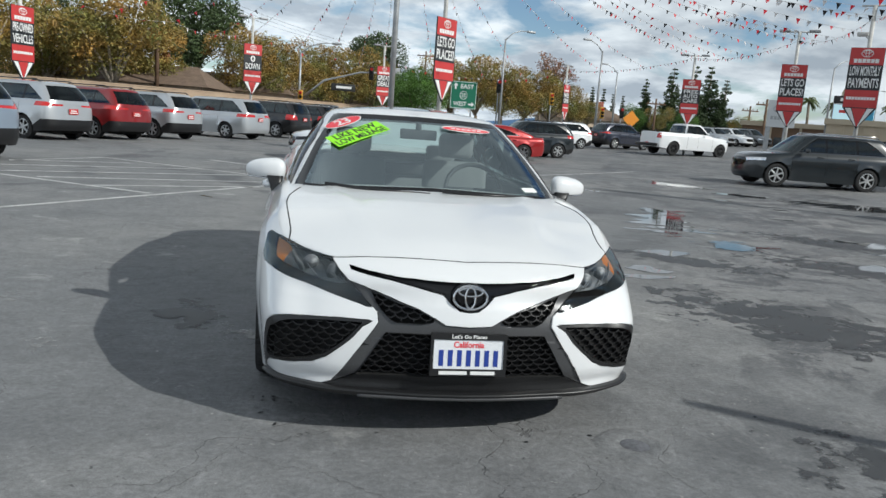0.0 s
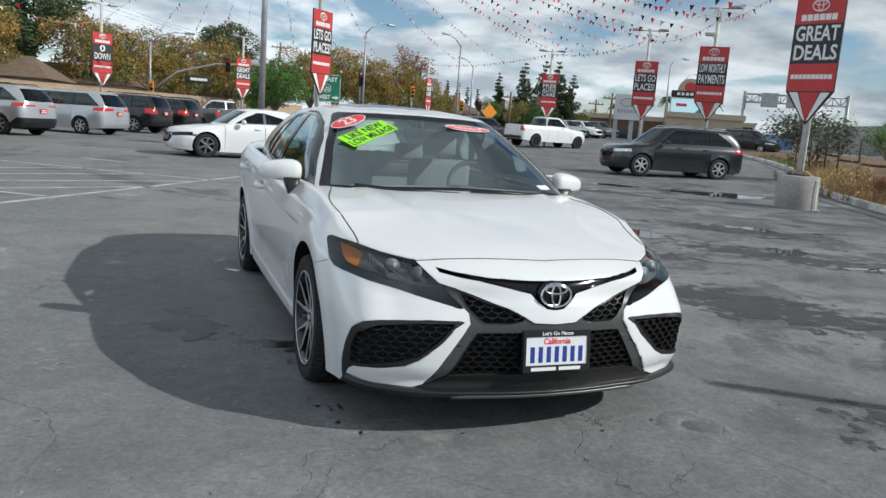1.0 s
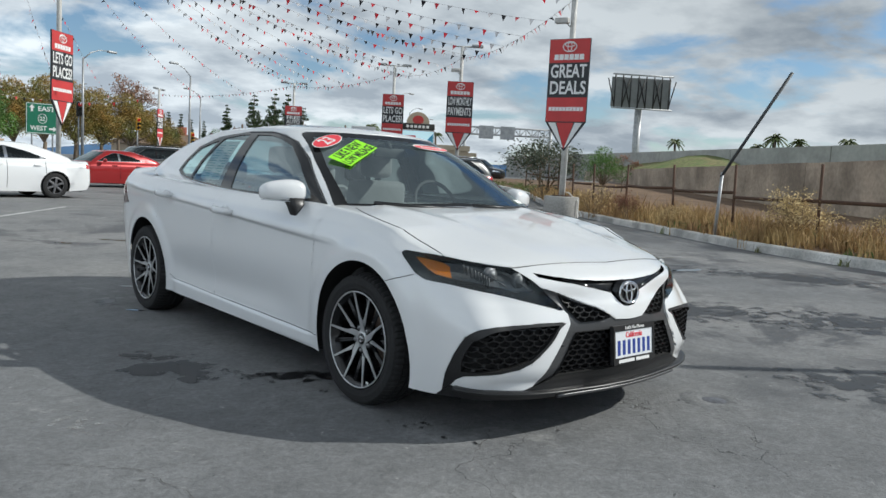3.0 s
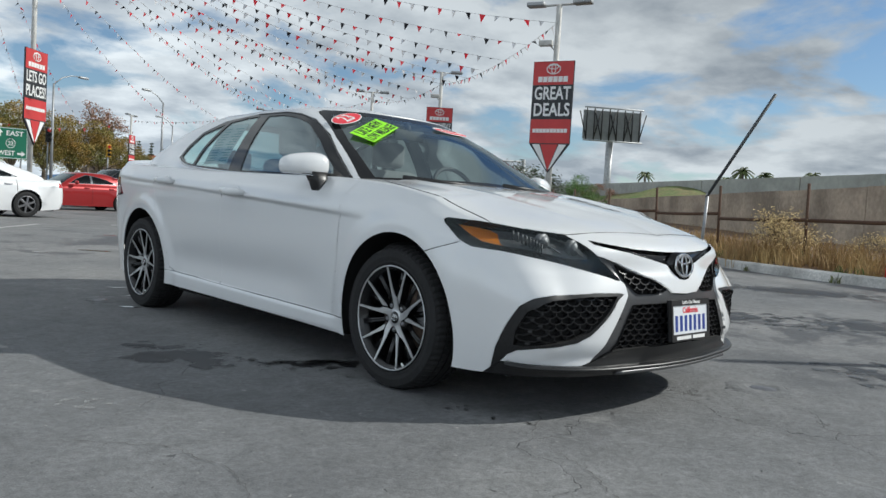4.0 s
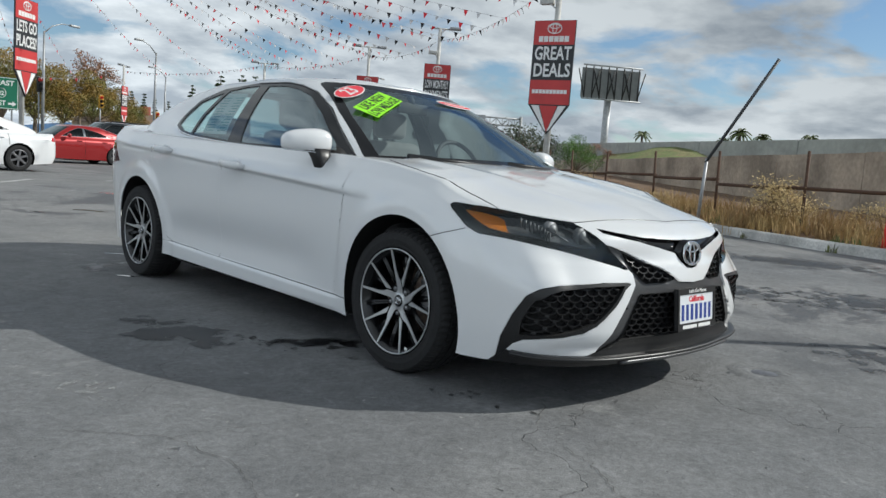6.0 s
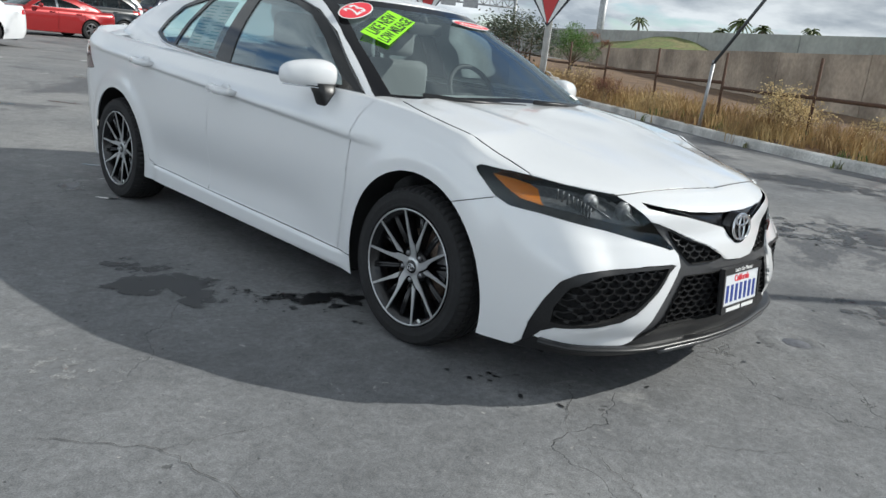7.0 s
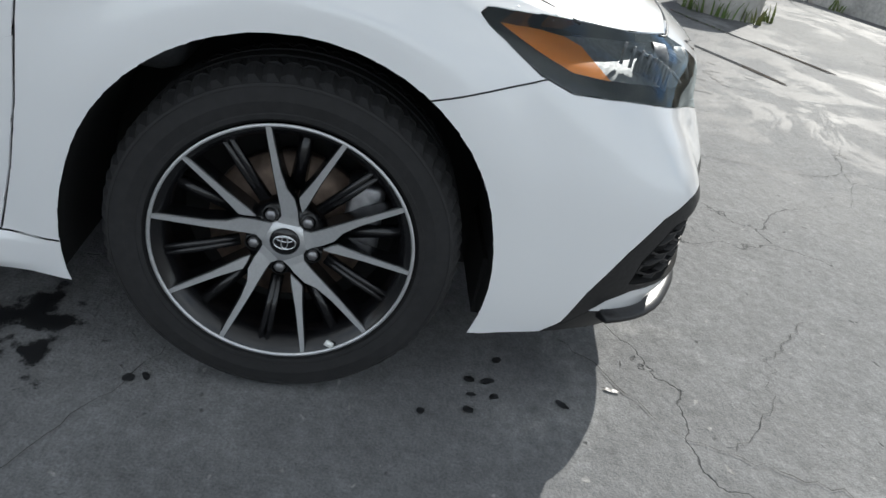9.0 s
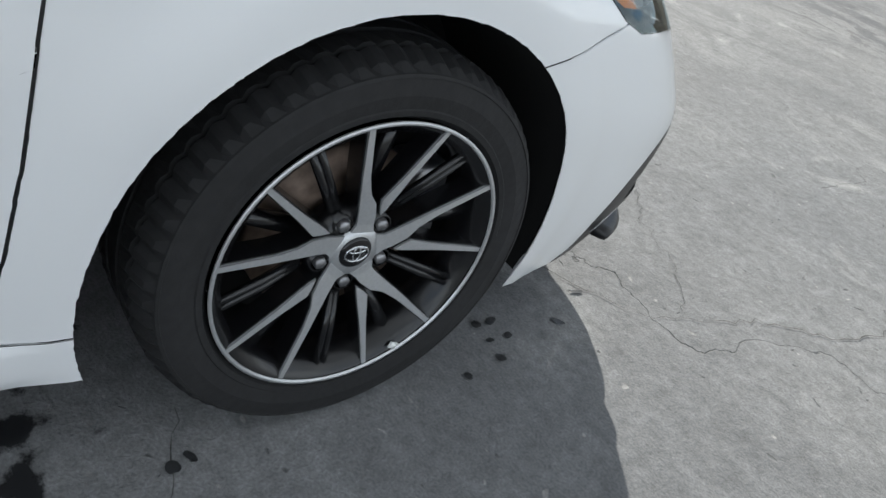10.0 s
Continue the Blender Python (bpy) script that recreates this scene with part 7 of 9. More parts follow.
        part("base_plate", bm, M_RUST, sign, "rusty base plate")
        bm = bmesh.new()
        tube(bm, [(0.1, 0.08, H - 1.0), (0.09, 0.05, Hb + 0.12), (0.22, 0.0, Hb + 0.10), (R + 0.02, 0.0, Hb - 0.1), (R + 0.03, 0.0, 0.05), (R + 0.2, -0.1, 0.01)], 0.016, 6)
        part("conduit", bm, M_POLEWHITE, sign, "white conduit")
    if camera_box:
        bm = bmesh.new()
        tube(bm, [(0, 0.10, H + 0.25), (-0.15, 0.0, H + 0.40)], 0.02, 6)
        box(bm, (-0.42, -0.14, H + 0.38), (-0.06, 0.02, H + 0.52), pose(0, 0, 0, 0, 0, 0), 0.02)
        part("security_camera", bm, M_POLEWHITE, sign, "white box camera")
    return sign


SIGN_AT = dict(A=(-11.9, 30.1), B=(-4.1, 42.9), C=(4.4, 53.8), D=(3.8, 24.0), E=(19.0, 55.8), F=(22.6, 42.4), G=(20.9, 29.5), H=(18.6, 21.9), I=(12.35, 10.9))
banner_sign(*SIGN_AT["A"], ["PRE-OWNED", "VEHICLES"], 4.6, -27)
banner_sign(*SIGN_AT["B"], ["0", "DOWN"], 4.95, -61)
banner_sign(*SIGN_AT["C"], ["GREAT", "DEALS"], 5.05, -73)
banner_sign(*SIGN_AT["D"], ["LETS GO", "PLACES!"], 4.92, -48, lamp=False, extra=6.0)
banner_sign(*SIGN_AT["E"], ["FREE", "CARE"], 5.0, -43)
banner_sign(*SIGN_AT["F"], ["FREE", "AUTO", "CARE"], 5.15, -120)
banner_sign(*SIGN_AT["G"], ["LETS GO", "PLACES!"], 5.15, -128)
banner_sign(*SIGN_AT["H"], ["LOW MONTHLY", "PAYMENTS"], 5.08, -132, camera_box=True, twin=False)
banner_sign(*SIGN_AT["I"], ["GREAT", "DEALS"], 4.79, -160, barrel=(0.46, 0.77), camera_box=True, twin=True)

# tall bare pole that carries the pennants
MAST = Vector((2.6, 29.8, 0))
mast = thing("tall_pole", "tall grey steel pole that carries the pennant strings", "pole", m=pose(MAST.x, MAST.y, 0))
bm = bmesh.new()
tube(bm, [(0, 0, 0), (0, 0, 6), (0, 0, 12.8)], [0.13, 0.115, 0.10], 14)
part("shaft", bm, M_GALV, mast)
bm = bmesh.new()
lathe(bm, [(0.10, 12.8), (0.13, 12.82), (0.13, 12.9), (0.0, 12.94)], "z", 14)
part("cap", bm, M_GALV, mast)

# second footing with weeds, near the low wall
foot = thing("concrete_footing", "round grey concrete footing with weeds at its base", "footing", m=pose(5.35, -2.35, 0))
bm = bmesh.new()
lathe(bm, [(0, 0.75), (0.36, 0.75), (0.40, 0.72), (0.40, 0.03), (0.41, -0.03)], "z", 36)
part("drum", bm, M_CONCRETE, foot)
bm = bmesh.new()
tube(bm, [(0, 0, 0.74), (0, 0, 3.3)], 0.055, 12)
part("pole", bm, M_POLEWHITE, foot, "pale painted steel pole")

# ---- pennants ----
PEN_MATS = (material("pennant_red", (0.72, 0.03, 0.05), 0.6), material("pennant_white", (0.72, 0.72, 0.74), 0.6), material("pennant_black", (0.012, 0.012, 0.016), 0.6))
for pm in PEN_MATS:
    # thin cloth lets some light through
    tr = pm.node_tree
    pb = tr.nodes["Principled BSDF"]
    pb.inputs["Transmission Weight"].default_value = 0.0
    tb = tr.nodes.new("ShaderNodeBsdfTranslucent")
    tb.inputs[0].default_value = pb.inputs["Base Color"].default_value
    ms = tr.nodes.new("ShaderNodeMixShader")
    ms.inputs[0].default_value = 0.35
    wire(tr, pb.outputs[0], ms.inputs[1])
    wire(tr, tb.outputs[0], ms.inputs[2])
    wire(tr, ms.outputs[0], tr.nodes["Material Output"].inputs[0])
PENNANTS = []
for mat in PEN_MATS:
    for k in range(4):
        rr = random.Random(50 + k)
        tw, bend = rr.uniform(-0.05, 0.05), rr.uniform(-0.07, 0.07)
        vs = [(-0.115, 0, 0), (0, 0, 0), (0.115, 0, 0), (-0.055 + tw * 0.4, bend * 0.5, -0.15), (0.055 + tw * 0.4, bend * 0.6, -0.15), (tw, bend, -0.30)]
        me = mesh_of("pennant", vs, [(0, 1, 3), (1, 4, 3), (1, 2, 4), (3, 4, 5)], mat)
        PENNANTS.append(me)
M_CORD = material("white_cord", (0.55, 0.55, 0.55), 0.7)
PEN_RND = random.Random(7)


def pennant_string(a, b, sag, spacing=0.42, size=0.68, label="string of red, white and black pennants overhead"):
    a, b = Vector(a), Vector(b)
    st = thing("pennant_string", label, "pennants", "pennant strings", Matrix.Translation(a))
    n = 24
    pts = []
    for i in range(n + 1):
        q = i / n
        p = a.lerp(b, q)
        p.z -= sag * 4 * q * (1 - q)
        pts.append(p - a)
    bm = bmesh.new()
    tube(bm, pts, 0.006, 4, caps=False)
    part("cord", bm, M_CORD, st)
    count = int((b - a).length / spacing)
    d = (b - a)
    yaw = math.degrees(math.atan2(d.y, d.x))
    for i in range(1, count):
        q = i / count
        p = a.lerp(b, q)
        p.z -= sag * 4 * q * (1 - q)
        slope = math.degrees(math.atan2(d.z - sag * 4 * (1 - 2 * q), math.hypot(d.x, d.y)))
        col = i % 3
        ob = new("pennant", PENNANTS[col * 4 + PEN_RND.randint(0, 3)])
        ob.parent = st
        k = size * PEN_RND.uniform(0.85, 1.1)
        ob.matrix_basis = Matrix.Translation(p - a) @ pose(0, 0, 0, 0, 0, yaw) @ pose(0, 0, 0, PEN_RND.gauss(0, 28), -slope, PEN_RND.gauss(0, 14)) @ Matrix.Scale(k, 4)
    return st


def pole_top(k, z=5.9):
    x, y = SIGN_AT[k]
    return Vector((x, y, z + ground_z(x, y)))


TOP_PT = Vector((MAST.x, MAST.y, 12.4))
EDGE = [pole_top("I", 5.75), pole_top("H"), pole_top("G"), pole_top("F", 6.0), pole_top("E", 5.6)]
for a, b in zip(EDGE, EDGE[1:]):
    pennant_string(a, b, 0.35, 0.34, 0.62, "edge cord of small pennants between light poles")
for a, b, n in zip(EDGE, EDGE[1:], (6, 5, 5, 3)):
    for k in range(n):
        q = k / n
        e = a.lerp(b, q)
        e.z -= 0.35 * 4 * q * (1 - q)
        pennant_string(TOP_PT, e, 0.9 + 0.3 * PEN_RND.random())
BACK = [pole_top("E", 5.6), Vector((12.5, 56.5, 5.0)), pole_top("C", 5.5), Vector((0.4, 50, 5.2)), pole_top("B", 5.6), Vector((-7.5, 37.0, 5.2)), pole_top("A", 5.6), Vector((-17.0, 20.0, 5.6))]
for i, (a, b) in enumerate(zip(BACK, BACK[1:])):
    pennant_string(a, b, 0.4, 0.55, 0.75, "edge cord of small pennants between light poles")
    pennant_string(TOP_PT, b, 0.9)
    pennant_string(TOP_PT, a.lerp(b, 0.5) - Vector((0, 0, 0.4)), 1.0)

# ---- fence, wall and banner along the verge ----
fence = thing("chain_fence", "rusty chain-link fence with bent posts along the verge", "fence")
ys = [-3.4, -1.0, 1.6, 4.2, 6.7, 9.3, 11.9, 14.5, 17.0, 19.6, 22.2, 25.0, 28.0]
for i, y in enumerate(ys):
    x = FENCE(y)
    g = verge_z(x, y)
    bm = bmesh.new()
    lean = 0.06 * math.sin(i * 2.3)
    tube(bm, [(x, y, g - 0.15), (x + lean, y + 0.03, g + 1.52)], 0.032, 8)
    part("post", bm, M_RUST, fence, "rusty fence post")
for i, (a, b) in enumerate(zip(ys, ys[1:])):
    z = 0.86 + 0.05 * math.sin(i * 1.7)
    bm = bmesh.new()
    p, q = Vector((FENCE(a), a, verge_z(FENCE(a), a) + z)), Vector((FENCE(b), b, verge_z(FENCE(b), b) + z - 0.04))
    tube(bm, [p, p.lerp(q, 0.5) - Vector((0, 0, 0.015)), q], 0.038, 6)
    part("rail", bm, M_RUST, fence, "rusty pipe rail")
    if y < 26:
        bm = bmesh.new()
        lo_z, hi_z = -0.78, 0.56
        p, q = p - Vector((0.02, 0, 0)), q - Vector((0.02, 0, 0))
        step = 0.085
        run = (q - p).length
        height = hi_z - lo_z
        d = (q - p) / run
        k = -height
        while k < run:
            for s in (1, -1):
                u0, v0, u1, v1 = (k, 0, k + height, height) if s > 0 else (k, height, k + height, 0)
                if u0 < 0:
                    t0 = -u0 / (u1 - u0)
                    u0, v0 = 0, v0 + (v1 - v0) * t0
                if u1 > run:
                    t1 = (run - u0) / (u1 - u0)
                    u1, v1 = run, v0 + (v1 - v0) * t1
                if u1 - u0 > 0.03:
                    tube(bm, [p + d * u0 + Vector((0, 0, lo_z + v0)), p + d * u1 + Vector((0, 0, lo_z + v1))], 0.0030, 3, caps=False)
            k += step
        part("wire_mesh", bm, M_WIRE, fence, "grey chain-link wire mesh")
lean = thing("leaning_pole", "thin dark steel pole leaning out over the fence", "pole")
bm = bmesh.new()
tube(bm, [(12.64, 6.67, 0.0), (12.67, 6.62, 1.55)], 0.036, 10)
part("stub", bm, M_GALV, lean)
bm = bmesh.new()
tube(bm, [(12.66, 6.64, 1.45), (13.04, 5.45, 3.68)], 0.034, 10)
part("arm", bm, material("dark_pole_paint", (0.055, 0.06, 0.065), 0.5, grain=0.2), lean)

WALL = lambda y: 20.0 + 0.876 * y  # line of the ramp wall
M_RAMP = material("stained_ramp_concrete", (0.50, 0.41, 0.32), 0.9, grain=0.16, scale=6, bump=0.2, stain=0.5, stain_scale=0.45)
wall = thing("ramp_wall", "stained tan concrete retaining wall of a ramp", "wall", kind="structure")
for i in range(15):
    y0, y1 = -22 + i * 5.0, -22 + (i + 1) * 5.0 - 0.03
    bm = bmesh.new()
    top = 2.57 + 0.02 * (i % 2)
    vs = []
    for x, y in ((WALL(y0), y0), (WALL(y1), y1), (WALL(y1) + 0.35, y1 - 0.2), (WALL(y0) + 0.35, y0 - 0.2)):
        vs.append((bm.verts.new((x, y, -0.5)), bm.verts.new((x, y, top))))
    for k in range(4):
        a, b = vs[k], vs[(k + 1) % 4]
        bm.faces.new((a[0], b[0], b[1], a[1]))
    bm.faces.new([v[1] for v in vs])
    bmesh.ops.recalc_face_normals(bm, faces=bm.faces[:])
    part("wall_panel", bm, M_RAMP, wall, smooth=False)
parapet = thing("freeway_parapet", "pale concrete freeway parapet beyond the ramp", "wall", kind="structure")
for i in range(12):
    y0, y1 = -40 + i * 10.0, -40 + (i + 1) * 10.0 - 0.05
    X = lambda y: 40.9 + 0.507 * y
    bm = bmesh.new()
    vs = [(bm.verts.new((x, y, 0)), bm.verts.new((x, y, z))) for x, y, z in ((X(y0), y0, 4.6), (X(y1), y1, 4.6), (X(y1) + 0.4, y1, 4.6), (X(y0) + 0.4, y0, 4.6))]
    for k in range(4):
        a, b = vs[k], vs[(k + 1) % 4]
        bm.faces.new((a[0], b[0], b[1], a[1]))
    bm.faces.new([v[1] for v in vs])
    bmesh.ops.recalc_face_normals(bm, faces=bm.faces[:])
    part("parapet_panel", bm, material("pale_concrete", (0.42, 0.42, 0.40), 0.9, grain=0.1, scale=3, stain=0.3, stain_scale=0.3), parapet, smooth=False)
# green bank between wall and parapet
bm = bmesh.new()
rows = []
for i in range(30):
    y = -20 + i * 3.5
    # the bank stands high towards the sign mast and falls away along the ramp
    high = lambda d: 1 - ramp(math.degrees(math.atan2(WALL(y) + d + 3, y - d * 0.4 + 1.6)), 60.0, 64.5)
    rows.append([bm.verts.new((WALL(y) + d, y - d * 0.4, z + (0.15 + 0.4 * high(d)) * noise.noise(Vector((y, d, 3)) * 0.3) + high(d) * rise)) for d, z, rise in ((0.3, 2.3, 0.0), (4, 2.45, 1.10), (7, 2.55, 1.75), (10, 2.65, 2.0), (16, 2.7, 1.7))])
for r, s in zip(rows, rows[1:]):
    for k in range(4):
        bm.faces.new((r[k], r[k + 1], s[k + 1], s[k]))
tagged(part("green_bank", bm, material("bank_grass", (0.11, 0.17, 0.035), 0.95, grain=0.4, scale=4, bump=0.5, stain=0.5, stain_scale=0.5, second=(0.20, 0.17, 0.07)), None), "weedy green bank above the ramp wall", "bank", kind="structure")

# fallen red banner leaning on the low wall
ban = thing("fallen_banner", "long red dealer banner propped behind the kerb", "banner")
A, B = Vector((KERB(2.35) + 0.34, 2.35, 0)), Vector((KERB(-3.6) + 0.34, -3.6, 0))
d = (B - A).normalized()
up = (Vector((0, 0, 1)) + Vector((0.18, 0.0, 0))).normalized()
run = (B - A).length
bp = lambda a, b, dd: A + d * a + up * (b + 0.10) + d.cross(up).normalized() * dd
bm = bmesh.new()
cols = 30
lo = [[bm.verts.new(bp(run * i / cols, h, 0.012 * math.sin(i * 0.9) + dd)) for h in (0, 0.36, 0.72)] for dd in (0.0,) for i in range(cols + 1)]
for r, s in zip(lo, lo[1:]):
    for k in range(2):
        bm.faces.new((r[k], r[k + 1], s[k + 1], s[k]))
bmesh.ops.solidify(bm, geom=bm.faces[:], thickness=0.006)
part("cloth", bm, material("banner_cloth", (0.60, 0.06, 0.05), 0.6, grain=0.08, scale=10, stain=0.15), ban, "red cloth")
for k in range(6):
    bm = bmesh.new()
    x0 = 0.45 + k * 0.46
    poly = [(x0, 0.14), (x0 + 0.34, 0.14), (x0 + 0.34, 0.52), (x0, 0.52)] if k % 2 else [(x0 + 0.06, 0.14), (x0 + 0.28, 0.14), (x0 + 0.34, 0.52), (x0, 0.52)]
    prism(bm, poly, 0.020, 0.026, lambda a, b, dd: bp(a, b, dd + 0.012))
    part("white_bar", bm, M_SIGNWHITE, ban, "white bar", smooth=False)
for k in range(5):
    bm = bmesh.new()
    x0 = 3.5 + k * 0.46
    prism(bm, [(x0, 0.08), (x0 + 0.34, 0.08), (x0 + 0.34, 0.46), (x0, 0.46)], 0.020, 0.026, lambda a, b, dd: bp(a, b, dd + 0.012))
    part("black_bar", bm, M_SIGNBLACK, ban, "black bar", smooth=False)
bm = bmesh.new()
prism(bm, [(3.4, 0.55), (run - 0.1, 0.55), (run - 0.1, 0.61), (3.6, 0.66)], 0.020, 0.026, lambda a, b, dd: bp(a, b, dd + 0.012))
part("black_stroke", bm, M_SIGNBLACK, ban, "black stroke", smooth=False)
# litter
cup = thing("litter_carton", "crushed red and white carton on the asphalt", "litter", m=pose(5.55, -1.55, 0, 0, 0, 35))
bm = bmesh.new()
box(bm, (-0.07, -0.05, 0.0), (0.07, 0.05, 0.09), None, 0.008)
for v in bm.verts:
    v.co += Vector((0.02, 0.015, 0)) * (v.co.z / 0.09) * (1 if v.co.x > 0 else -0.4)
part("carton", bm, M_SIGNWHITE, cup, smooth=False)
bm = bmesh.new()
box(bm, (-0.072, -0.053, 0.03), (0.085, 0.054, 0.06))
part("carton_stripe", bm, M_RED, cup, "red stripe", smooth=False)

# ---- weeds ----
def grass(name, spots, mat, label, seed, hmin, hmax, blades, spread):
    """Blades of grass round many spots: one object."""
    rnd = random.Random(seed)
    vs, fs = [], []
    for x, y, k in spots:
        for _ in range(int(blades * k)):
            a = rnd.uniform(0, 6.283)
            r = spread * rnd.random() ** 0.5 * k
            bx, by = x + r * math.cos(a), y + r * math.sin(a)
            gz = verge_z(bx, by) - 0.03 if bx > KERB(by) + 0.15 else ground_z(bx, by)
            h = rnd.uniform(hmin, hmax) * k
            w = rnd.uniform(0.006, 0.014)
            dx, dy = rnd.gauss(0, 0.28) * h, rnd.gauss(0, 0.28) * h
            c, s = math.cos(a) * w, math.sin(a) * w
            i = len(vs)
            vs += [(bx - c, by - s, gz), (bx + c, by + s, gz), (bx + dx * 0.35 + c * 0.8, by + dy * 0.35 + s * 0.8, gz + h * 0.6), (bx + dx * 0.35 - c * 0.8, by + dy * 0.35 - s * 0.8, gz + h * 0.6), (bx + dx, by + dy, gz + h)]
            fs += [(i, i + 1, i + 2, i + 3), (i + 3, i + 2, i + 4)]
    ob = new(name, mesh_of(name, vs, fs, mat, smooth=False))
    return tagged(ob, label, "weeds", kind="stuff")


M_STRAW = material("dry_straw", (0.50, 0.35, 0.15), 0.8, grain=0.3, scale=8, stain=0.5, stain_scale=0.9, second=(0.25, 0.145, 0.065))
M_WEED = material("green_weed", (0.10, 0.16, 0.04), 0.8, grain=0.3, scale=8, stain=0.4, stain_scale=1.2, second=(0.18, 0.17, 0.06))
rg = random.Random(5)
spots = []
for i in range(420):
    y = rg.uniform(-5, 24)
    clump = noise.noise(Vector((y * 0.9, 3.1, 0.0)))
    if clump > -0.12 or i % 3 == 0:
        spots.append((KERB(y) + 0.35 + abs(rg.gauss(0, 1.3)), y, rg.uniform(0.4, 0.8) + 0.7 * max(0.0, clump)))
grass("dry_grass", spots, M_STRAW, "tall dry straw-coloured grass along the fence", 3, 0.25, 0.75, 60, 0.55)
spots = [(KERB(y) + rg.uniform(0.3, 3.0), y, rg.uniform(0.5, 1.0)) for y in [rg.uniform(-5, 34) for _ in range(150)]]
grass("green_weeds", spots, M_WEED, "low green weeds along the kerb", 4, 0.10, 0.35, 70, 0.5)
spots = [(5.35 + 0.42 * math.cos(a), -2.35 + 0.42 * math.sin(a), 0.5) for a in (0.3, 1.0, 2.2, 2.9, 3.6, 4.4)] + [(KERB(y) - 0.05, y, rg.uniform(0.3, 0.6)) for y in (-4.6, -3.9, -2.6, -1.2, 0.4, 1.3, 3.0, 4.9)]
grass("crack_weeds", spots, M_WEED, "small green weeds at the foot of the kerb", 6, 0.12, 0.40, 50, 0.22)


def dry_bush(x, y, size, seed, mat, label, leaf=None):
    """A leafless bush of forked twigs, with some leaves where given."""
    rnd = random.Random(seed)
    bush = thing("bush", label, "bush", m=pose(x, y, verge_z(x, y) - 0.05))
    bm = bmesh.new()
    tips = []

    def grow(p, d, l, r, n):
        q = p + d * l
        tube(bm, [p, q], [r, r * 0.6], 4, caps=False)
        tips.append(q)
        if n:
            for _ in range(3):
                e = (d + Vector((rnd.gauss(0, 0.5), rnd.gauss(0, 0.5), rnd.gauss(0.12, 0.3)))).normalized()
                grow(q, e, l * rnd.uniform(0.6, 0.85), r * 0.6, n - 1)
    for _ in range(9):
        d = Vector((rnd.gauss(0, 0.5), rnd.gauss(0, 0.5), 1)).normalized()
        grow(Vector((rnd.gauss(0, 0.06), rnd.gauss(0, 0.06), 0)), d, size * 0.36, 0.008 * size, 3)
    part("branchwork", bm, mat, bush)
    if leaf:
        vs, fs = [], []
        for p in tips:
            for _ in range(leaf[1]):
                c = p + Vector((rnd.gauss(0, 0.07), rnd.gauss(0, 0.07), rnd.gauss(0, 0.07))) * size
                u = Vector((rnd.gauss(0, 1), rnd.gauss(0, 1), rnd.gauss(0, 1))).normalized() * 0.028 * size
                v = u.orthogonal().normalized() * 0.014 * size
                i = len(vs)
                vs += [c - u, c + v, c + u, c - v]
                fs.append((i, i + 1, i + 2, i + 3))
        ob = new("foliage", mesh_of("foliage", vs, fs, leaf[0], smooth=False))
        ob.parent = bush
    return bush


M_TWIG = material("dry_twig", (0.20, 0.14, 0.08), 0.9, grain=0.3, scale=20)
M_LEAFDARK = material("dark_leaf", (0.045, 0.060, 0.028), 0.6, grain=0.4, scale=3)
M_LEAFSTRAW = material("straw_leaf", (0.58, 0.43, 0.20), 0.8, grain=0.3, scale=3)
dry_bush(12.1, 4.6, 0.95, 1, M_TWIG, "pale dry leafless bush by the fence", (M_LEAFSTRAW, 3))
dry_bush(12.5, 5.0, 1.05, 2, M_TWIG, "pale dry leafless bush by the fence", (M_LEAFSTRAW, 3))
dry_bush(11.3, 2.6, 0.7, 3, M_TWIG, "pale dry leafless bush by the fence", (M_LEAFSTRAW, 2))
dry_bush(14.0, 8.4, 0.6, 4, M_TWIG, "pale dry leafless bush by the fence", (M_LEAFSTRAW, 2))
dry_bush(21.9, 19.9, 2.6, 5, M_TWIG, "dark leafy bush beside a sign footing", (M_LEAFDARK, 9))
dry_bush(15.7, 12.4, 1.05, 6, M_TWIG, "reddish bare bush beside a sign footing", (M_LEAFSTRAW, 1))
dry_bush(14.8, 10.5, 0.8, 7, M_TWIG, "reddish bare bush beside a sign footing", (material("red_leaf", (0.16, 0.06, 0.03), 0.8), 4))


# ---- trees ----
def leaf_cloud(rnd, blobs, n, size, flat=0.7):
    """Small folded leaf clumps spread over the shells of several uneven blobs."""
    vs, fs = [], []
    tot = sum(b[1] ** 2 for b in blobs)
    for c, r, sq in blobs:
        for _ in range(int(n * r * r / tot)):
            d = Vector((rnd.gauss(0, 1), rnd.gauss(0, 1), rnd.gauss(0, 1))).normalized()
            q = r * (0.55 + 0.5 * rnd.random() ** 0.6) * (1 + 0.3 * noise.noise(d * 2.2 + c))
            p = c + Vector((d.x, d.y, d.z * sq)) * q
            u = Vector((rnd.gauss(0, 1), rnd.gauss(0, 1), rnd.gauss(0, flat))).normalized() * size * rnd.uniform(0.6, 1.3)
            v = u.cross(Vector((rnd.gauss(0, 1), rnd.gauss(0, 1), rnd.gauss(0, 1)))).normalized() * size * rnd.uniform(0.35, 0.7)
            i = len(vs)
            vs += [p - u, p + v + u * 0.1, p + u, p - v - u * 0.1]
            fs += [(i, i + 1, i + 2), (i, i + 2, i + 3)]
    return vs, fs


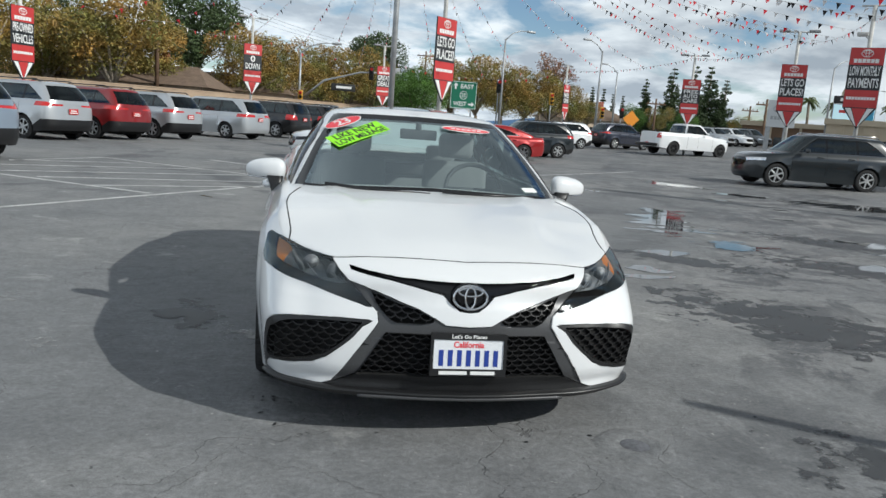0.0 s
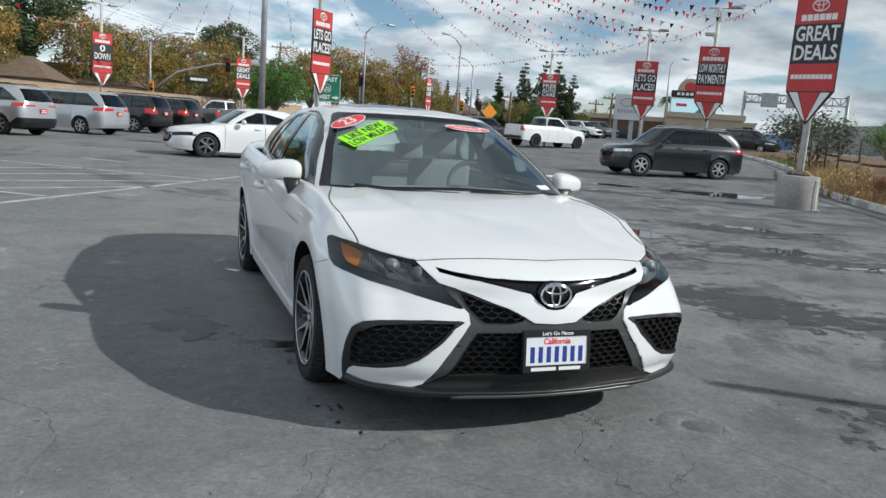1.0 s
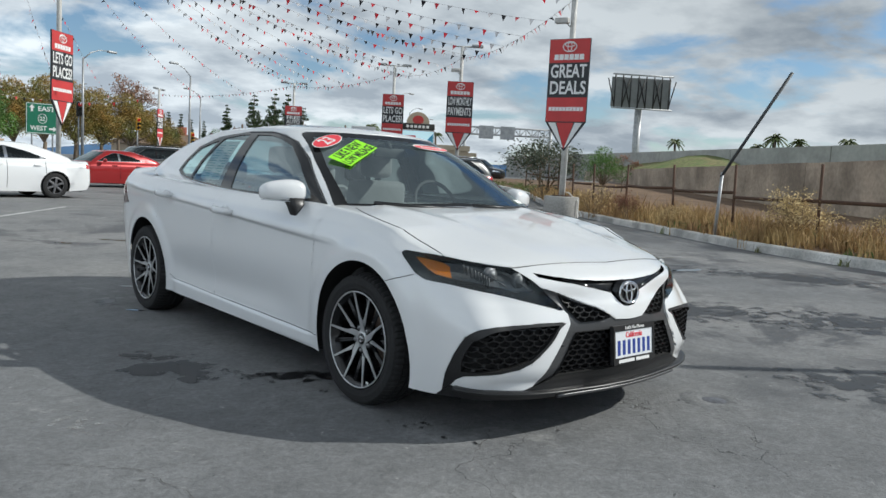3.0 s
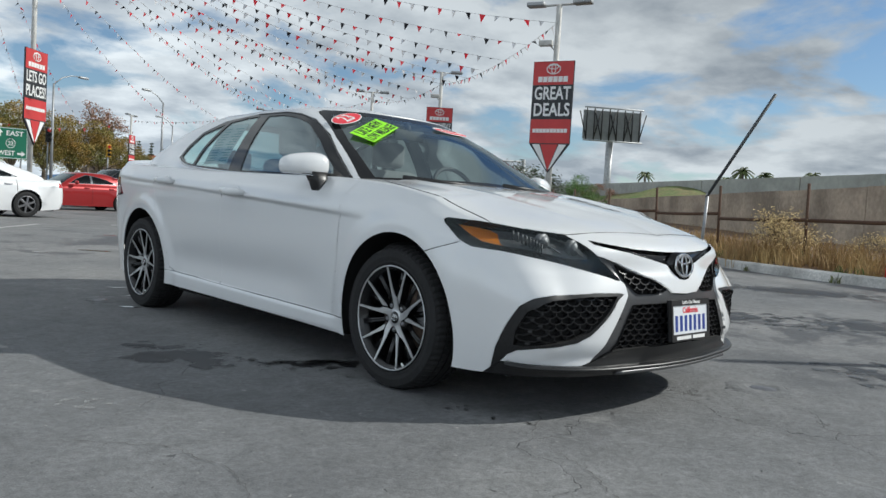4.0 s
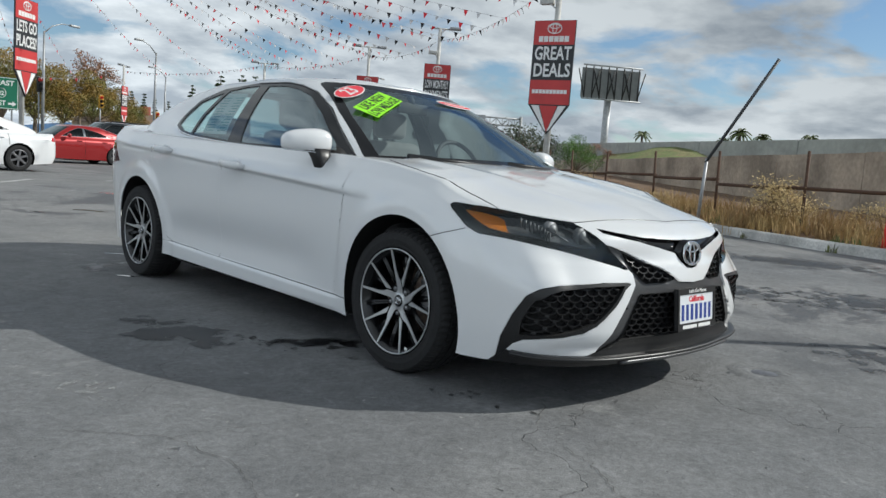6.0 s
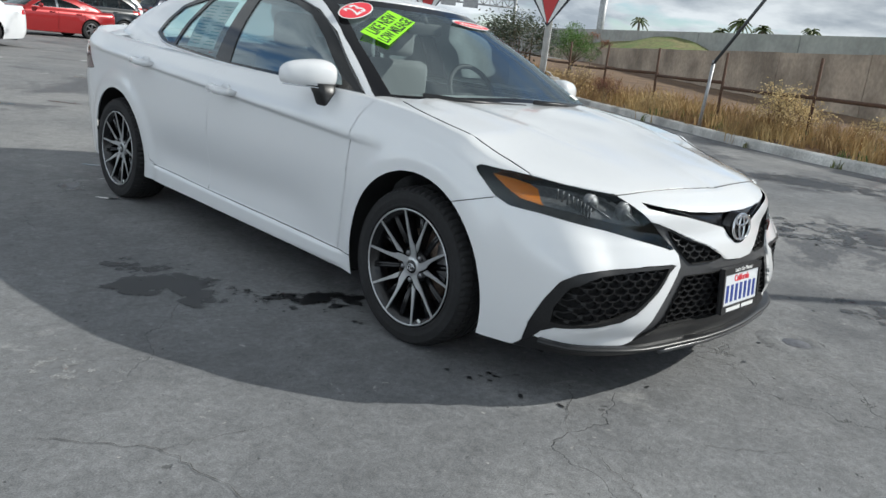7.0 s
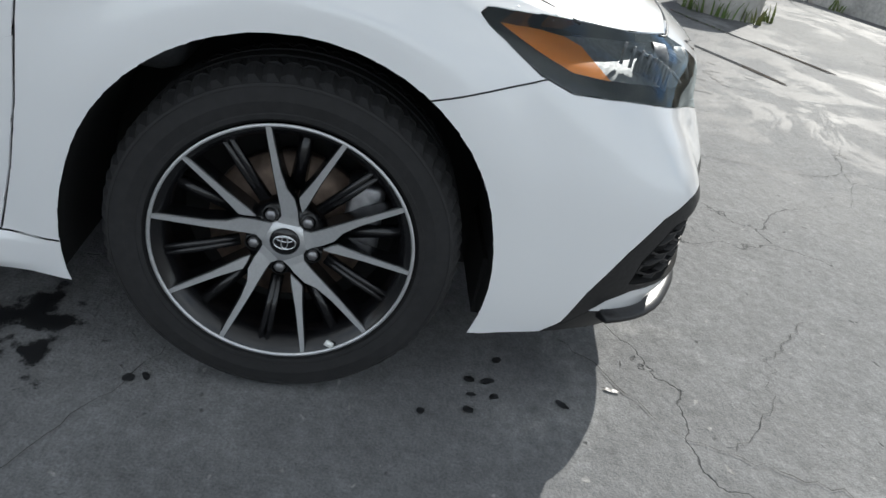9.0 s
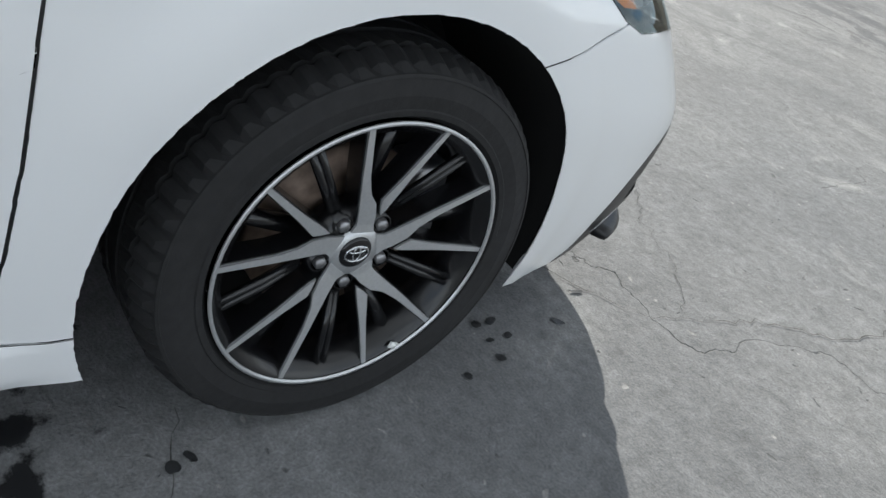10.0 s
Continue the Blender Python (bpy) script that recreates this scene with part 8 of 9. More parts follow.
def tree(x, y, h, kind, seed, leaf, label, bark=None, width=1.0, sparse=1.0, z=None):
    rnd = random.Random(seed)
    g = ground_z(x, y) if z is None else z
    t = thing("tree", label, "tree", "trees", pose(x, y, g))
    bark = bark or M_BARK
    bm = bmesh.new()
    blobs = []
    if kind == "round":
        fork = h * 0.22
        tube(bm, [(0, 0, -0.1), (rnd.gauss(0, 0.1), rnd.gauss(0, 0.1), fork)], [h * 0.03, h * 0.022], 8)
        for k in range(9):
            a = 6.283 * k / 9 + rnd.uniform(-0.3, 0.3)
            r = h * 0.26 * width * rnd.uniform(0.5, 1.15)
            e = Vector((r * math.cos(a), r * math.sin(a), h * rnd.uniform(0.42, 0.86)))
            tube(bm, [(0, 0, fork), (e.x * 0.4, e.y * 0.4, fork + (e.z - fork) * 0.5), e], [h * 0.016, h * 0.011, h * 0.004], 6)
            blobs.append((e, h * rnd.uniform(0.13, 0.21) * width ** 0.5, rnd.uniform(0.75, 1.1)))
        blobs.append((Vector((0, 0, h * 0.84)), h * 0.17, 0.9))
        blobs.append((Vector((0, 0, h * 0.55)), h * 0.22 * width, 0.9))
    elif kind == "cone":
        tube(bm, [(0, 0, -0.1), (0, 0, h * 0.97)], [h * 0.025, h * 0.004], 8)
        for k in range(16):
            q = 0.10 + 0.87 * k / 15
            r = h * 0.20 * width * (1 - q) + h * 0.025
            for j in range(3):
                a = rnd.uniform(0, 6.283)
                blobs.append((Vector((r * 0.6 * math.cos(a), r * 0.6 * math.sin(a), h * q)), r * rnd.uniform(0.5, 0.8), 0.55))
    elif kind == "bare":
        def grow(p, d, l, r, n):
            q = p + d * l
            tube(bm, [p, q], [r, r * 0.65], 5, caps=False)
            if n:
                for _ in range(3):
                    e = (d + Vector((rnd.gauss(0, 0.42), rnd.gauss(0, 0.42), rnd.gauss(0.05, 0.2)))).normalized()
                    grow(q, e, l * rnd.uniform(0.62, 0.82), r * 0.62, n - 1)
            else:
                blobs.append((q, h * 0.035, 1))
        grow(Vector((0, 0, -0.1)), Vector((0, 0, 1)), h * 0.28, h * 0.02, 5)
    elif kind == "palm":
        tube(bm, [(0, 0, -0.1), (0.1, 0, h * 0.5), (0, 0.1, h * 0.9)], [h * 0.03, h * 0.024, h * 0.022], 8)
        vs, fs = [], []
        for k in range(26):
            a = 6.283 * k / 26 + rnd.uniform(-0.2, 0.2)
            el = rnd.uniform(-0.4, 1.2)
            prev = None
            for i in range(6):
                q = i / 5
                r = h * 0.20 * q
                p = Vector((math.cos(a) * r * math.cos(el), math.sin(a) * r * math.cos(el), h * 0.9 + r * math.sin(el) - h * 0.13 * q * q))
                w = Vector((-math.sin(a), math.cos(a), 0)) * h * 0.030 * (1 - q * 0.7)
                cur = (p - w - Vector((0, 0, 0.02 * h)), p, p + w - Vector((0, 0, 0.02 * h)))
                if prev:
                    n = len(vs)
                    vs += list(prev) + list(cur)
                    fs += [(n, n + 1, n + 4, n + 3), (n + 1, n + 2, n + 5, n + 4)]
                prev = cur
        part("trunk", bm, bark, t)
        ob = new("crown", mesh_of("crown", vs, fs, leaf, smooth=False))
        ob.parent = t
        return t
    part("trunk", bm, bark, t)
    n = {"round": 15000, "cone": 9500, "bare": 1500}[kind] * sparse
    vs, fs = leaf_cloud(rnd, blobs, n, h * {"round": 0.0122, "cone": 0.016, "bare": 0.010}[kind])
    ob = new("crown", mesh_of("crown", vs, fs, leaf, smooth=False))
    ob.parent = t
    return t


M_BARK = material("grey_bark", (0.20, 0.16, 0.12), 0.9, grain=0.3, scale=6, bump=0.4)
M_PALEBARK = material("pale_bark", (0.42, 0.36, 0.29), 0.85, grain=0.25, scale=5, bump=0.3)
L_OLIVE = material("olive_leaf", (0.145, 0.165, 0.040), 0.6, grain=0.45, scale=1.5, stain=0.5, stain_scale=0.45, second=(0.36, 0.205, 0.045))
L_GREEN = material("fresh_leaf", (0.10, 0.21, 0.030), 0.6, grain=0.5, scale=1.5, stain=0.4, stain_scale=0.6)
L_PINE = material("pine_leaf", (0.070, 0.110, 0.036), 0.7, grain=0.5, scale=1.5, stain=0.4, stain_scale=0.6)
L_CONIFER = material("conifer_leaf", (0.055, 0.090, 0.030), 0.7, grain=0.5, scale=1.5, stain=0.4, stain_scale=0.6)
L_RUSSET = material("russet_leaf", (0.34, 0.17, 0.10), 0.7, grain=0.4, scale=1.5)
L_PALM = material("palm_leaf", (0.09, 0.115, 0.035), 0.6, grain=0.4, scale=2)


def at(az, dist):
    """A place by bearing (degrees right of straight ahead) and distance from the first stand."""
    a = radians(az)
    return (-0.7 + dist * math.sin(a), -3.0 + dist * math.cos(a))


OL = "olive-brown broadleaf tree behind the lot"
rt = random.Random(31)
for i, (az, dist, h, w) in enumerate(((-21, 58, 8.5, 1.2), (-17.5, 62, 8.0, 1.1), (-13.4, 58, 9.2, 1.15), (-11.2, 64, 7.6, 1.0), (-4.6, 72, 8.2, 1.2), (-2.2, 76, 7.6, 1.2), (0.6, 80, 8.0, 1.2), (2.6, 84, 8.0, 1.2), (4.5, 86, 7.5, 1.2),
                                      (10.2, 82, 7.3, 1.3), (12.0, 84, 7.8, 1.3), (13.9, 86, 7.8, 1.3), (15.6, 88, 7.2, 1.3), (17.4, 90, 6.6, 1.3), (19.0, 92, 5.6, 1.3))):
    tree(*at(az, dist), h, "round", 100 + i, L_OLIVE, OL, M_PALEBARK if az < -9 else None, w)
for i, (az, dist, h) in enumerate(((-8.3, 78, 13.5), (-15.5, 84, 12.5), (4.6, 105, 12.0), (-23.5, 80, 12))):
    tree(*at(az, dist), h, "round", 130 + i, L_PINE, "tall dark pine behind the houses", None, 0.8, 0.9)
tree(*at(-18.2, 66), 5.0, "round", 140, L_GREEN, "green garden tree behind the tan wall")
tree(*at(7.5, 64), 5.6, "round", 141, L_GREEN, "bushy bright green tree at the street corner", None, 1.35, 1.3)
tree(*at(6.5, 66), 4.6, "round", 142, L_GREEN, "bushy bright green tree at the street corner", None, 1.2)
tree(*at(16.7, 96), 10.5, "bare", 143, L_RUSSET, "bare tree with russet remnants of leaves")
for i, (az, dist, h, w) in enumerate(((22.6, 120, 6.0, 0.5), (24.1, 118, 8.6, 0.9), (25.9, 112, 9.8, 1.0), (27.4, 116, 10.6, 1.2), (28.4, 120, 11.0, 1.2), (29.5, 118, 9.0, 1.1), (21.2, 140, 8.0, 0.4), (20.4, 140, 8.2, 0.4), (21.9, 140, 7.2, 0.4))):
    tree(*at(az, dist), h, "cone", 150 + i, L_CONIFER, "dark upright conifer beyond the street", None, w)
for i, (az, dist, h) in enumerate(((20.2, 100, 4.2), (23.5, 100, 3.8), (25.2, 98, 3.6), (27.0, 104, 4.0), (30.5, 108, 3.6), (31.6, 112, 3.4))):
    tree(*at(az, dist), h, "round", 170 + i, L_GREEN if i % 2 else L_OLIVE, "low green tree beyond the street", None, 1.3)
for i, (az, dist, h) in enumerate(((34.8, 150, 9.5), (36.3, 155, 9.0), (32.6, 120, 5.5), (33.2, 122, 5.2), (39.5, 140, 8.0), (63.5, 120, 8.8), (65.0, 122, 8.2), (57.0, 140, 8.8), (62.4, 124, 7.4), (68.0, 118, 8.2))):
    tree(*at(az, dist), h, "palm", 180 + i, L_PALM, "palm tree in the distance")
tree(*at(49.8, 40), 2.7, "round", 190, L_GREEN, "small leafy tree above the ramp wall", None, 1.1, 0.5)
tree(*at(51.6, 45), 2.8, "bare", 191, L_RUSSET, "bare shrub above the ramp wall")
# low hedge at the lot's far edge
for i in range(8):
    x, y = 25.4 + i * 0.75 - 0.5, 37.0 + i * 0.95 - 4
    rnd = random.Random(200 + i)
    vs, fs = leaf_cloud(rnd, [(Vector((0, 0, 0.35)), 0.55, 0.8), (Vector((0.3, 0.3, 0.3)), 0.45, 0.8)], 500, 0.07)
    hb = thing("hedge_shrub", "low green hedge shrub at the lot's edge", "shrub", "hedge shrubs", pose(x, y, ground_z(x, y) + 0.05))
    ob = new("foliage", mesh_of("foliage", vs, fs, L_GREEN, smooth=False))
    ob.parent = hb

# ---- boundary wall and houses ----
M_TAN = material("tan_block", (0.46, 0.34, 0.24), 0.9, grain=0.08, scale=4, bump=0.1, stain=0.2, stain_scale=0.4)
bw = thing("boundary_wall", "long tan block wall along the street", "wall", kind="structure")
pts = [at(-30, 56), at(-22, 55), at(-16.8, 55), at(-10, 57), at(-4.8, 60), at(0, 64), at(5, 70), at(9.5, 78)]
for a, b in zip(pts, pts[1:]):
    A, B = Vector((*a, 0)), Vector((*b, 0))
    d = (B - A).normalized()
    nn = Vector((-d.y, d.x, 0)) * 0.1
    bm = bmesh.new()
    q = [A - nn, B - nn, B + nn, A + nn]
    for z0, z1, k in ((0, 2.25, 1.0), (2.25, 2.33, 1.3)):
        vs = [(bm.verts.new(((A + B) / 2 + (p - (A + B) / 2) + (p - (A if i in (0, 3) else B)) * (k - 1) + Vector((0, 0, z0)))), bm.verts.new(p + (p - (A if i in (0, 3) else B)) * (k - 1) + Vector((0, 0, z1)))) for i, p in enumerate(q)]
        for i in range(4):
            u, v = vs[i], vs[(i + 1) % 4]
            bm.faces.new((u[0], v[0], v[1], u[1]))
        bm.faces.new([v[1] for v in vs])
    bmesh.ops.recalc_face_normals(bm, faces=bm.faces[:])
    part("wall_length", bm, M_TAN, bw, smooth=False)
M_ROOF = material("brown_shingle", (0.20, 0.14, 0.10), 0.9, grain=0.25, scale=8, bump=0.3, stain=0.3)
M_STUCCO = material("cream_stucco", (0.52, 0.42, 0.32), 0.9, grain=0.06, scale=10)
M_WINDOW = material("far_window", (0.03, 0.035, 0.04), 0.1)


def house(x, y, w, d, h, ridge, turn, label):
    hs = thing("house", label, "house", "houses", pose(x, y, 0, 0, 0, turn))
    bm = bmesh.new()
    box(bm, (-w / 2, -d / 2, 0), (w / 2, d / 2, h))
    part("wall_block", bm, M_STUCCO, hs, smooth=False)
    bm = bmesh.new()
    o = 0.5
    a = [bm.verts.new(p) for p in ((-w / 2 - o, -d / 2 - o, h - 0.1), (w / 2 + o, -d / 2 - o, h - 0.1), (w / 2 + o, d / 2 + o, h - 0.1), (-w / 2 - o, d / 2 + o, h - 0.1))]
    r = [bm.verts.new(p) for p in ((-w / 2 + 1.5, 0, h + ridge), (w / 2 - 1.5, 0, h + ridge))]
    for f in ((a[0], a[1], r[1], r[0]), (a[1], a[2], r[1]), (a[2], a[3], r[0], r[1]), (a[3], a[0], r[0]), (a[3], a[2], a[1], a[0])):
        bm.faces.new(f)
    bmesh.ops.recalc_face_normals(bm, faces=bm.faces[:])
    roof = part("roof", bm, M_ROOF, hs, "brown shingle roof", smooth=False)
    bm = bmesh.new()
    box(bm, (w * 0.2, -0.4, h + ridge * 0.4), (w * 0.2 + 0.8, 0.4, h + ridge + 0.9), None, 0.03)
    part("chimney", bm, material("red_brick", (0.30, 0.10, 0.07), 0.9, grain=0.3, scale=12), roof, "red brick chimney")
    for k in (-0.3, 0.0, 0.3):
        bm = bmesh.new()
        box(bm, (w * k - 0.7, -d / 2 - 0.03, 1.0), (w * k + 0.7, -d / 2 + 0.03, 2.2))
        part("window", bm, M_WINDOW, hs, smooth=False)


house(*at(-13.0, 66), 15, 9, 2.7, 1.5, -6, "low stucco house with a brown roof behind the tan wall")
house(*at(-6.4, 76), 13, 9, 2.9, 1.5, -4, "low stucco house with a brown roof behind the tan wall")
house(*at(1.2, 92), 14, 9, 2.9, 1.6, -2, "low stucco house with a brown roof behind the tan wall")
house(*at(19.8, 104), 10, 8, 3.2, 1.5, 6, "low stucco house beyond the street")

# ---- street furniture ----
def street_lamp(x, y, h, arm, turn, label="tall galvanised street lamp"):
    s = thing("street_lamp", label, "lamp", "street lamps", pose(x, y, ground_z(x, y), 0, 0, turn))
    bm = bmesh.new()
    tube(bm, [(0, 0, 0), (0, 0, h * 0.55), (0, 0, h)], [0.13, 0.10, 0.07], 10)
    part("shaft", bm, M_GALV, s)
    bm = bmesh.new()
    tube(bm, [(0, 0, h - 0.1), (arm * 0.3, 0, h + 0.5), (arm * 0.65, 0, h + 0.8), (arm, 0, h + 0.85)], [0.05, 0.045, 0.04, 0.035], 8)
    part("arm", bm, M_GALV, s)
    bm = bmesh.new()
    box(bm, (arm - 0.05, -0.14, h + 0.75), (arm + 0.75, 0.14, h + 0.92), None, 0.04)
    part("lamp_head", bm, M_GALV, s)
    return s


street_lamp(*at(-0.9, 66), 6.2, 2.6, -10)
street_lamp(*at(13.8, 66), 8.2, 2.2, 20)
street_lamp(*at(20.8, 72), 8.0, -2.0, 10)
street_lamp(*at(22.0, 95), 7.5, -2.0, 0)
street_lamp(*at(36.0, 90), 8.5, 2.6, 20)
street_lamp(*at(37.2, 110), 8.5, 2.6, 20)
street_lamp(*at(38.4, 130), 8.5, 2.6, 20)
M_SIGNAL = material("signal_black", (0.02, 0.02, 0.02), 0.6)
M_SIGNALY = material("signal_yellow", (0.60, 0.33, 0.03), 0.6)
M_REDGLOW = material("signal_red", (0.7, 0.03, 0.02), 0.4)


def signal_head(parent, x, y, z, mat, turn=0):
    bm = bmesh.new()
    box(bm, (-0.19, -0.12, -0.55), (0.19, 0.12, 0.55), None, 0.03)
    ob = part("signal_head", bm, mat, parent)
    ob.matrix_basis = pose(x, y, z, 0, 0, turn)
    for k, m in ((0.34, M_REDGLOW), (0, M_SIGNAL), (-0.34, M_SIGNAL)):
        bm = bmesh.new()
        lathe(bm, [(0.13, -0.30), (0.14, -0.12)], "y", 12, Matrix.Translation((0, 0, k)))
        lathe(bm, [(0.0, -0.125), (0.12, -0.125)], "y", 12, Matrix.Translation((0, 0, k)))
        part("visor", bm, m, ob)


ts = thing("traffic_signal", "traffic signal mast with a long arm over the street", "signal", "traffic signals", pose(*at(-0.9, 66), 0))
bm = bmesh.new()
tube(bm, [(0, 0, 2.3), (2.0, 0, 4.1), (5.0, 0, 5.0), (9.5, 0, 5.25)], [0.11, 0.09, 0.07, 0.05], 8)
part("arm", bm, M_GALV, ts)
signal_head(ts, 5.9, 0, 5.0, M_SIGNAL)
signal_head(ts, 9.4, 0, 5.1, M_SIGNAL)
signal_head(ts, 0.1, -0.3, 2.6, M_SIGNALY)
bm = bmesh.new()
box(bm, (2.6, -0.05, 3.35), (4.6, 0.03, 3.95), None, 0.02)
nm = part("street_name_board", bm, M_SIGNAL, ts, "dark board with a pale bar")
bm = bmesh.new()
box(bm, (3.0, -0.06, 3.55), (4.3, -0.05, 3.75))
part("name_bar", bm, M_SIGNWHITE, nm, smooth=False)
bm = bmesh.new()
box(bm, (7.0, -0.05, 4.9), (8.3, 0.03, 5.6), None, 0.02)
part("grey_board", bm, M_GALV, ts)
for az, dist, z, mat in ((13.6, 66, 4.3, M_SIGNAL), (17.5, 74, 3.6, M_SIGNALY), (21.2, 80, 2.6, M_SIGNALY), (22.6, 84, 2.7, M_SIGNAL)):
    x, y = at(az, dist)
    p2 = thing("traffic_signal", "traffic signal on a thin post", "signal", "traffic signals", pose(x, y, ground_z(x, y)))
    bm = bmesh.new()
    tube(bm, [(0, 0.15, 0), (0, 0.15, z + 0.6)], 0.06, 8)
    part("post", bm, M_GALV, p2)
    signal_head(p2, 0, 0, z, mat)
# green road sign
gs = thing("road_sign", "green freeway sign with white words and arrows", "sign", m=pose(10.1, 52.3, 2.45, 0, 0, -8))
M_ROADGREEN = material("road_sign_green", (0.012, 0.16, 0.09), 0.5, grain=0.05, scale=5)
bm = bmesh.new()
box(bm, (-0.95, -0.03, 0), (0.95, 0.03, 1.95), None, 0.01)
gb = part("panel", bm, M_ROADGREEN, gs, smooth=False)
for x in (-0.6, 0.6):
    bm = bmesh.new()
    tube(bm, [(x, 0.08, -2.3), (x, 0.08, 1.8)], 0.05, 8)
    part("post", bm, M_GALV, gs)
bm = bmesh.new()
for lo, hi in (((-0.92, -0.034, 0.03), (0.92, -0.031, 0.06)), ((-0.92, -0.034, 1.89), (0.92, -0.031, 1.92)), ((-0.92, -0.034, 0.03), (-0.89, -0.031, 1.92)), ((0.89, -0.034, 0.03), (0.92, -0.031, 1.92))):
    box(bm, lo, hi)
part("border", bm, M_SIGNWHITE, gb, smooth=False)
lettering("wording", "EAST", 0.42, M_SIGNWHITE, gb, pose(0.22, -0.035, 1.58, 90), 0.95, 0.003)
lettering("wording", "WEST", 0.42, M_SIGNWHITE, gb, pose(-0.22, -0.035, 0.34, 90), 0.95, 0.003)
bm = bmesh.new()
ring(bm, 0.25, 0.29, 0.02, lambda a, b, d: Vector((a, -0.036, 0.97 + b)), 20)
part("shield", bm, M_SIGNWHITE, gb)
lettering("wording", "22", 0.36, M_SIGNWHITE, gb, pose(0, -0.035, 0.95, 90), 0.30, 0.003)
for cx, cz, rot in ((-0.6, 1.6, 0), (0.6, 0.34, -90)):
    bm = bmesh.new()
    prism(bm, [(-0.06, -0.22), (0.06, -0.22), (0.06, 0.02), (0.17, 0.02), (0, 0.24), (-0.17, 0.02), (-0.06, 0.02)], 0, 0.006, lambda a, b, d: Vector((a, -d, b)))
    ob = part("arrow", bm, M_SIGNWHITE, gb, smooth=False)
    ob.matrix_basis = pose(cx, -0.032, cz, 0, -rot, 0)
# orange diamond
x, y = at(23.3, 78)
dm = thing("warning_sign", "orange diamond road-work sign", "sign", m=pose(x, y, ground_z(x, y)))
bm = bmesh.new()
box(bm, (-0.6, -0.02, -0.6), (0.6, 0.02, 0.6), pose(0, 0, 2.1, 0, 45, 0), 0.01)
part("diamond", bm, material("road_orange", (0.75, 0.27, 0.02), 0.5), dm, smooth=False)
bm = bmesh.new()
tube(bm, [(0, 0.06, 0), (0, 0.06, 1.6)], 0.04, 6)
part("post", bm, M_GALV, dm)
# wooden utility poles
for az, dist, h in ((-10.6, 60, 12), (8.1, 110, 11), (18.2, 100, 9), (24.9, 95, 6.0), (31.2, 110, 6.5), (32.2, 90, 6.4), (27.0, 110, 6.5)):
    x, y = at(az, dist)
    up_ = thing("utility_pole", "brown wooden utility pole", "pole", "utility poles", pose(x, y, 0))
    bm = bmesh.new()
    tube(bm, [(0, 0, 0), (0, 0, h)], [0.17, 0.11], 8)
    part("shaft", bm, material("pole_wood", (0.13, 0.08, 0.05), 0.9, grain=0.3, scale=4), up_)
    bm = bmesh.new()
    box(bm, (-1.2, -0.06, h - 0.7), (1.2, 0.06, h - 0.55))
    for k in (-1.0, -0.4, 0.4, 1.0):
        tube(bm, [(k, 0, h - 0.55), (k, 0, h - 0.35)], 0.05, 6)
    part("crossarm", bm, MATS["pole_wood"], up_, smooth=False)
# overhead wires
wires = thing("overhead_wires", "thin overhead power wires", "wires")
for k in range(3):
    bm = bmesh.new()
    a, b, c = Vector((*at(-30, 62), 9.4 + k * 0.4)), Vector((*at(-10.6, 60), 9.6 + k * 0.4)), Vector((*at(8.1, 110), 10.0 + k * 0.2))
    pts = []
    for p, q in ((a, b), (b, c)):
        for i in range(12):
            s = i / 12
            r = p.lerp(q, s)
            r.z -= 1.2 * 4 * s * (1 - s)
            pts.append(r)
    tube(bm, pts + [c], 0.012, 4, caps=False)
    part("wire", bm, M_SIGNAL, wires)

# ---- far side: buildings, signs, freeway ----
M_BROWN = material("brown_facade", (0.17, 0.105, 0.065), 0.85, grain=0.08, scale=2, stain=0.2)
M_CREAM = material("cream_facade", (0.50, 0.42, 0.31), 0.85, grain=0.06, scale=2, stain=0.15)


def showroom(az, dist, w, d, h, turn, mat, label, cols):
    x, y = at(az, dist)
    b = thing("building", label, "building", "far buildings", pose(x, y, 0.6, 0, 0, turn))
    bm = bmesh.new()
    box(bm, (-w / 2, 0, -1), (w / 2, d, h))
    part("wall_block", bm, mat, b, smooth=False)
    bm = bmesh.new()
    box(bm, (-w / 2 - 0.2, -0.25, h), (w / 2 + 0.2, d + 0.2, h + 0.5))
    part("parapet", bm, M_CREAM, b, smooth=False)
    for k in range(cols):
        xx = -w / 2 + w * (k + 0.5) / cols
        bm = bmesh.new()
        box(bm, (xx - w / cols * 0.36, -0.05, 0.3), (xx + w / cols * 0.36, 0.05, h * 0.62))
        win = part("window", bm, M_WINDOW, b, smooth=False)
        bm = bmesh.new()
        box(bm, (xx + w / cols * 0.46, -0.18, -1), (xx + w / cols * 0.54, 0.0, h))
        part("pier", bm, M_CREAM, b, smooth=False)


showroom(36.4, 92, 18, 14, 3.0, -36, M_BROWN, "low brown showroom with dark windows", 6)
showroom(38.6, 78, 7, 8, 3.2, -40, M_CREAM, "low cream showroom wing with piers", 5)
showroom(33.6, 100, 8, 10, 2.2, -34, M_CREAM, "low cream workshop beyond the fence", 3)
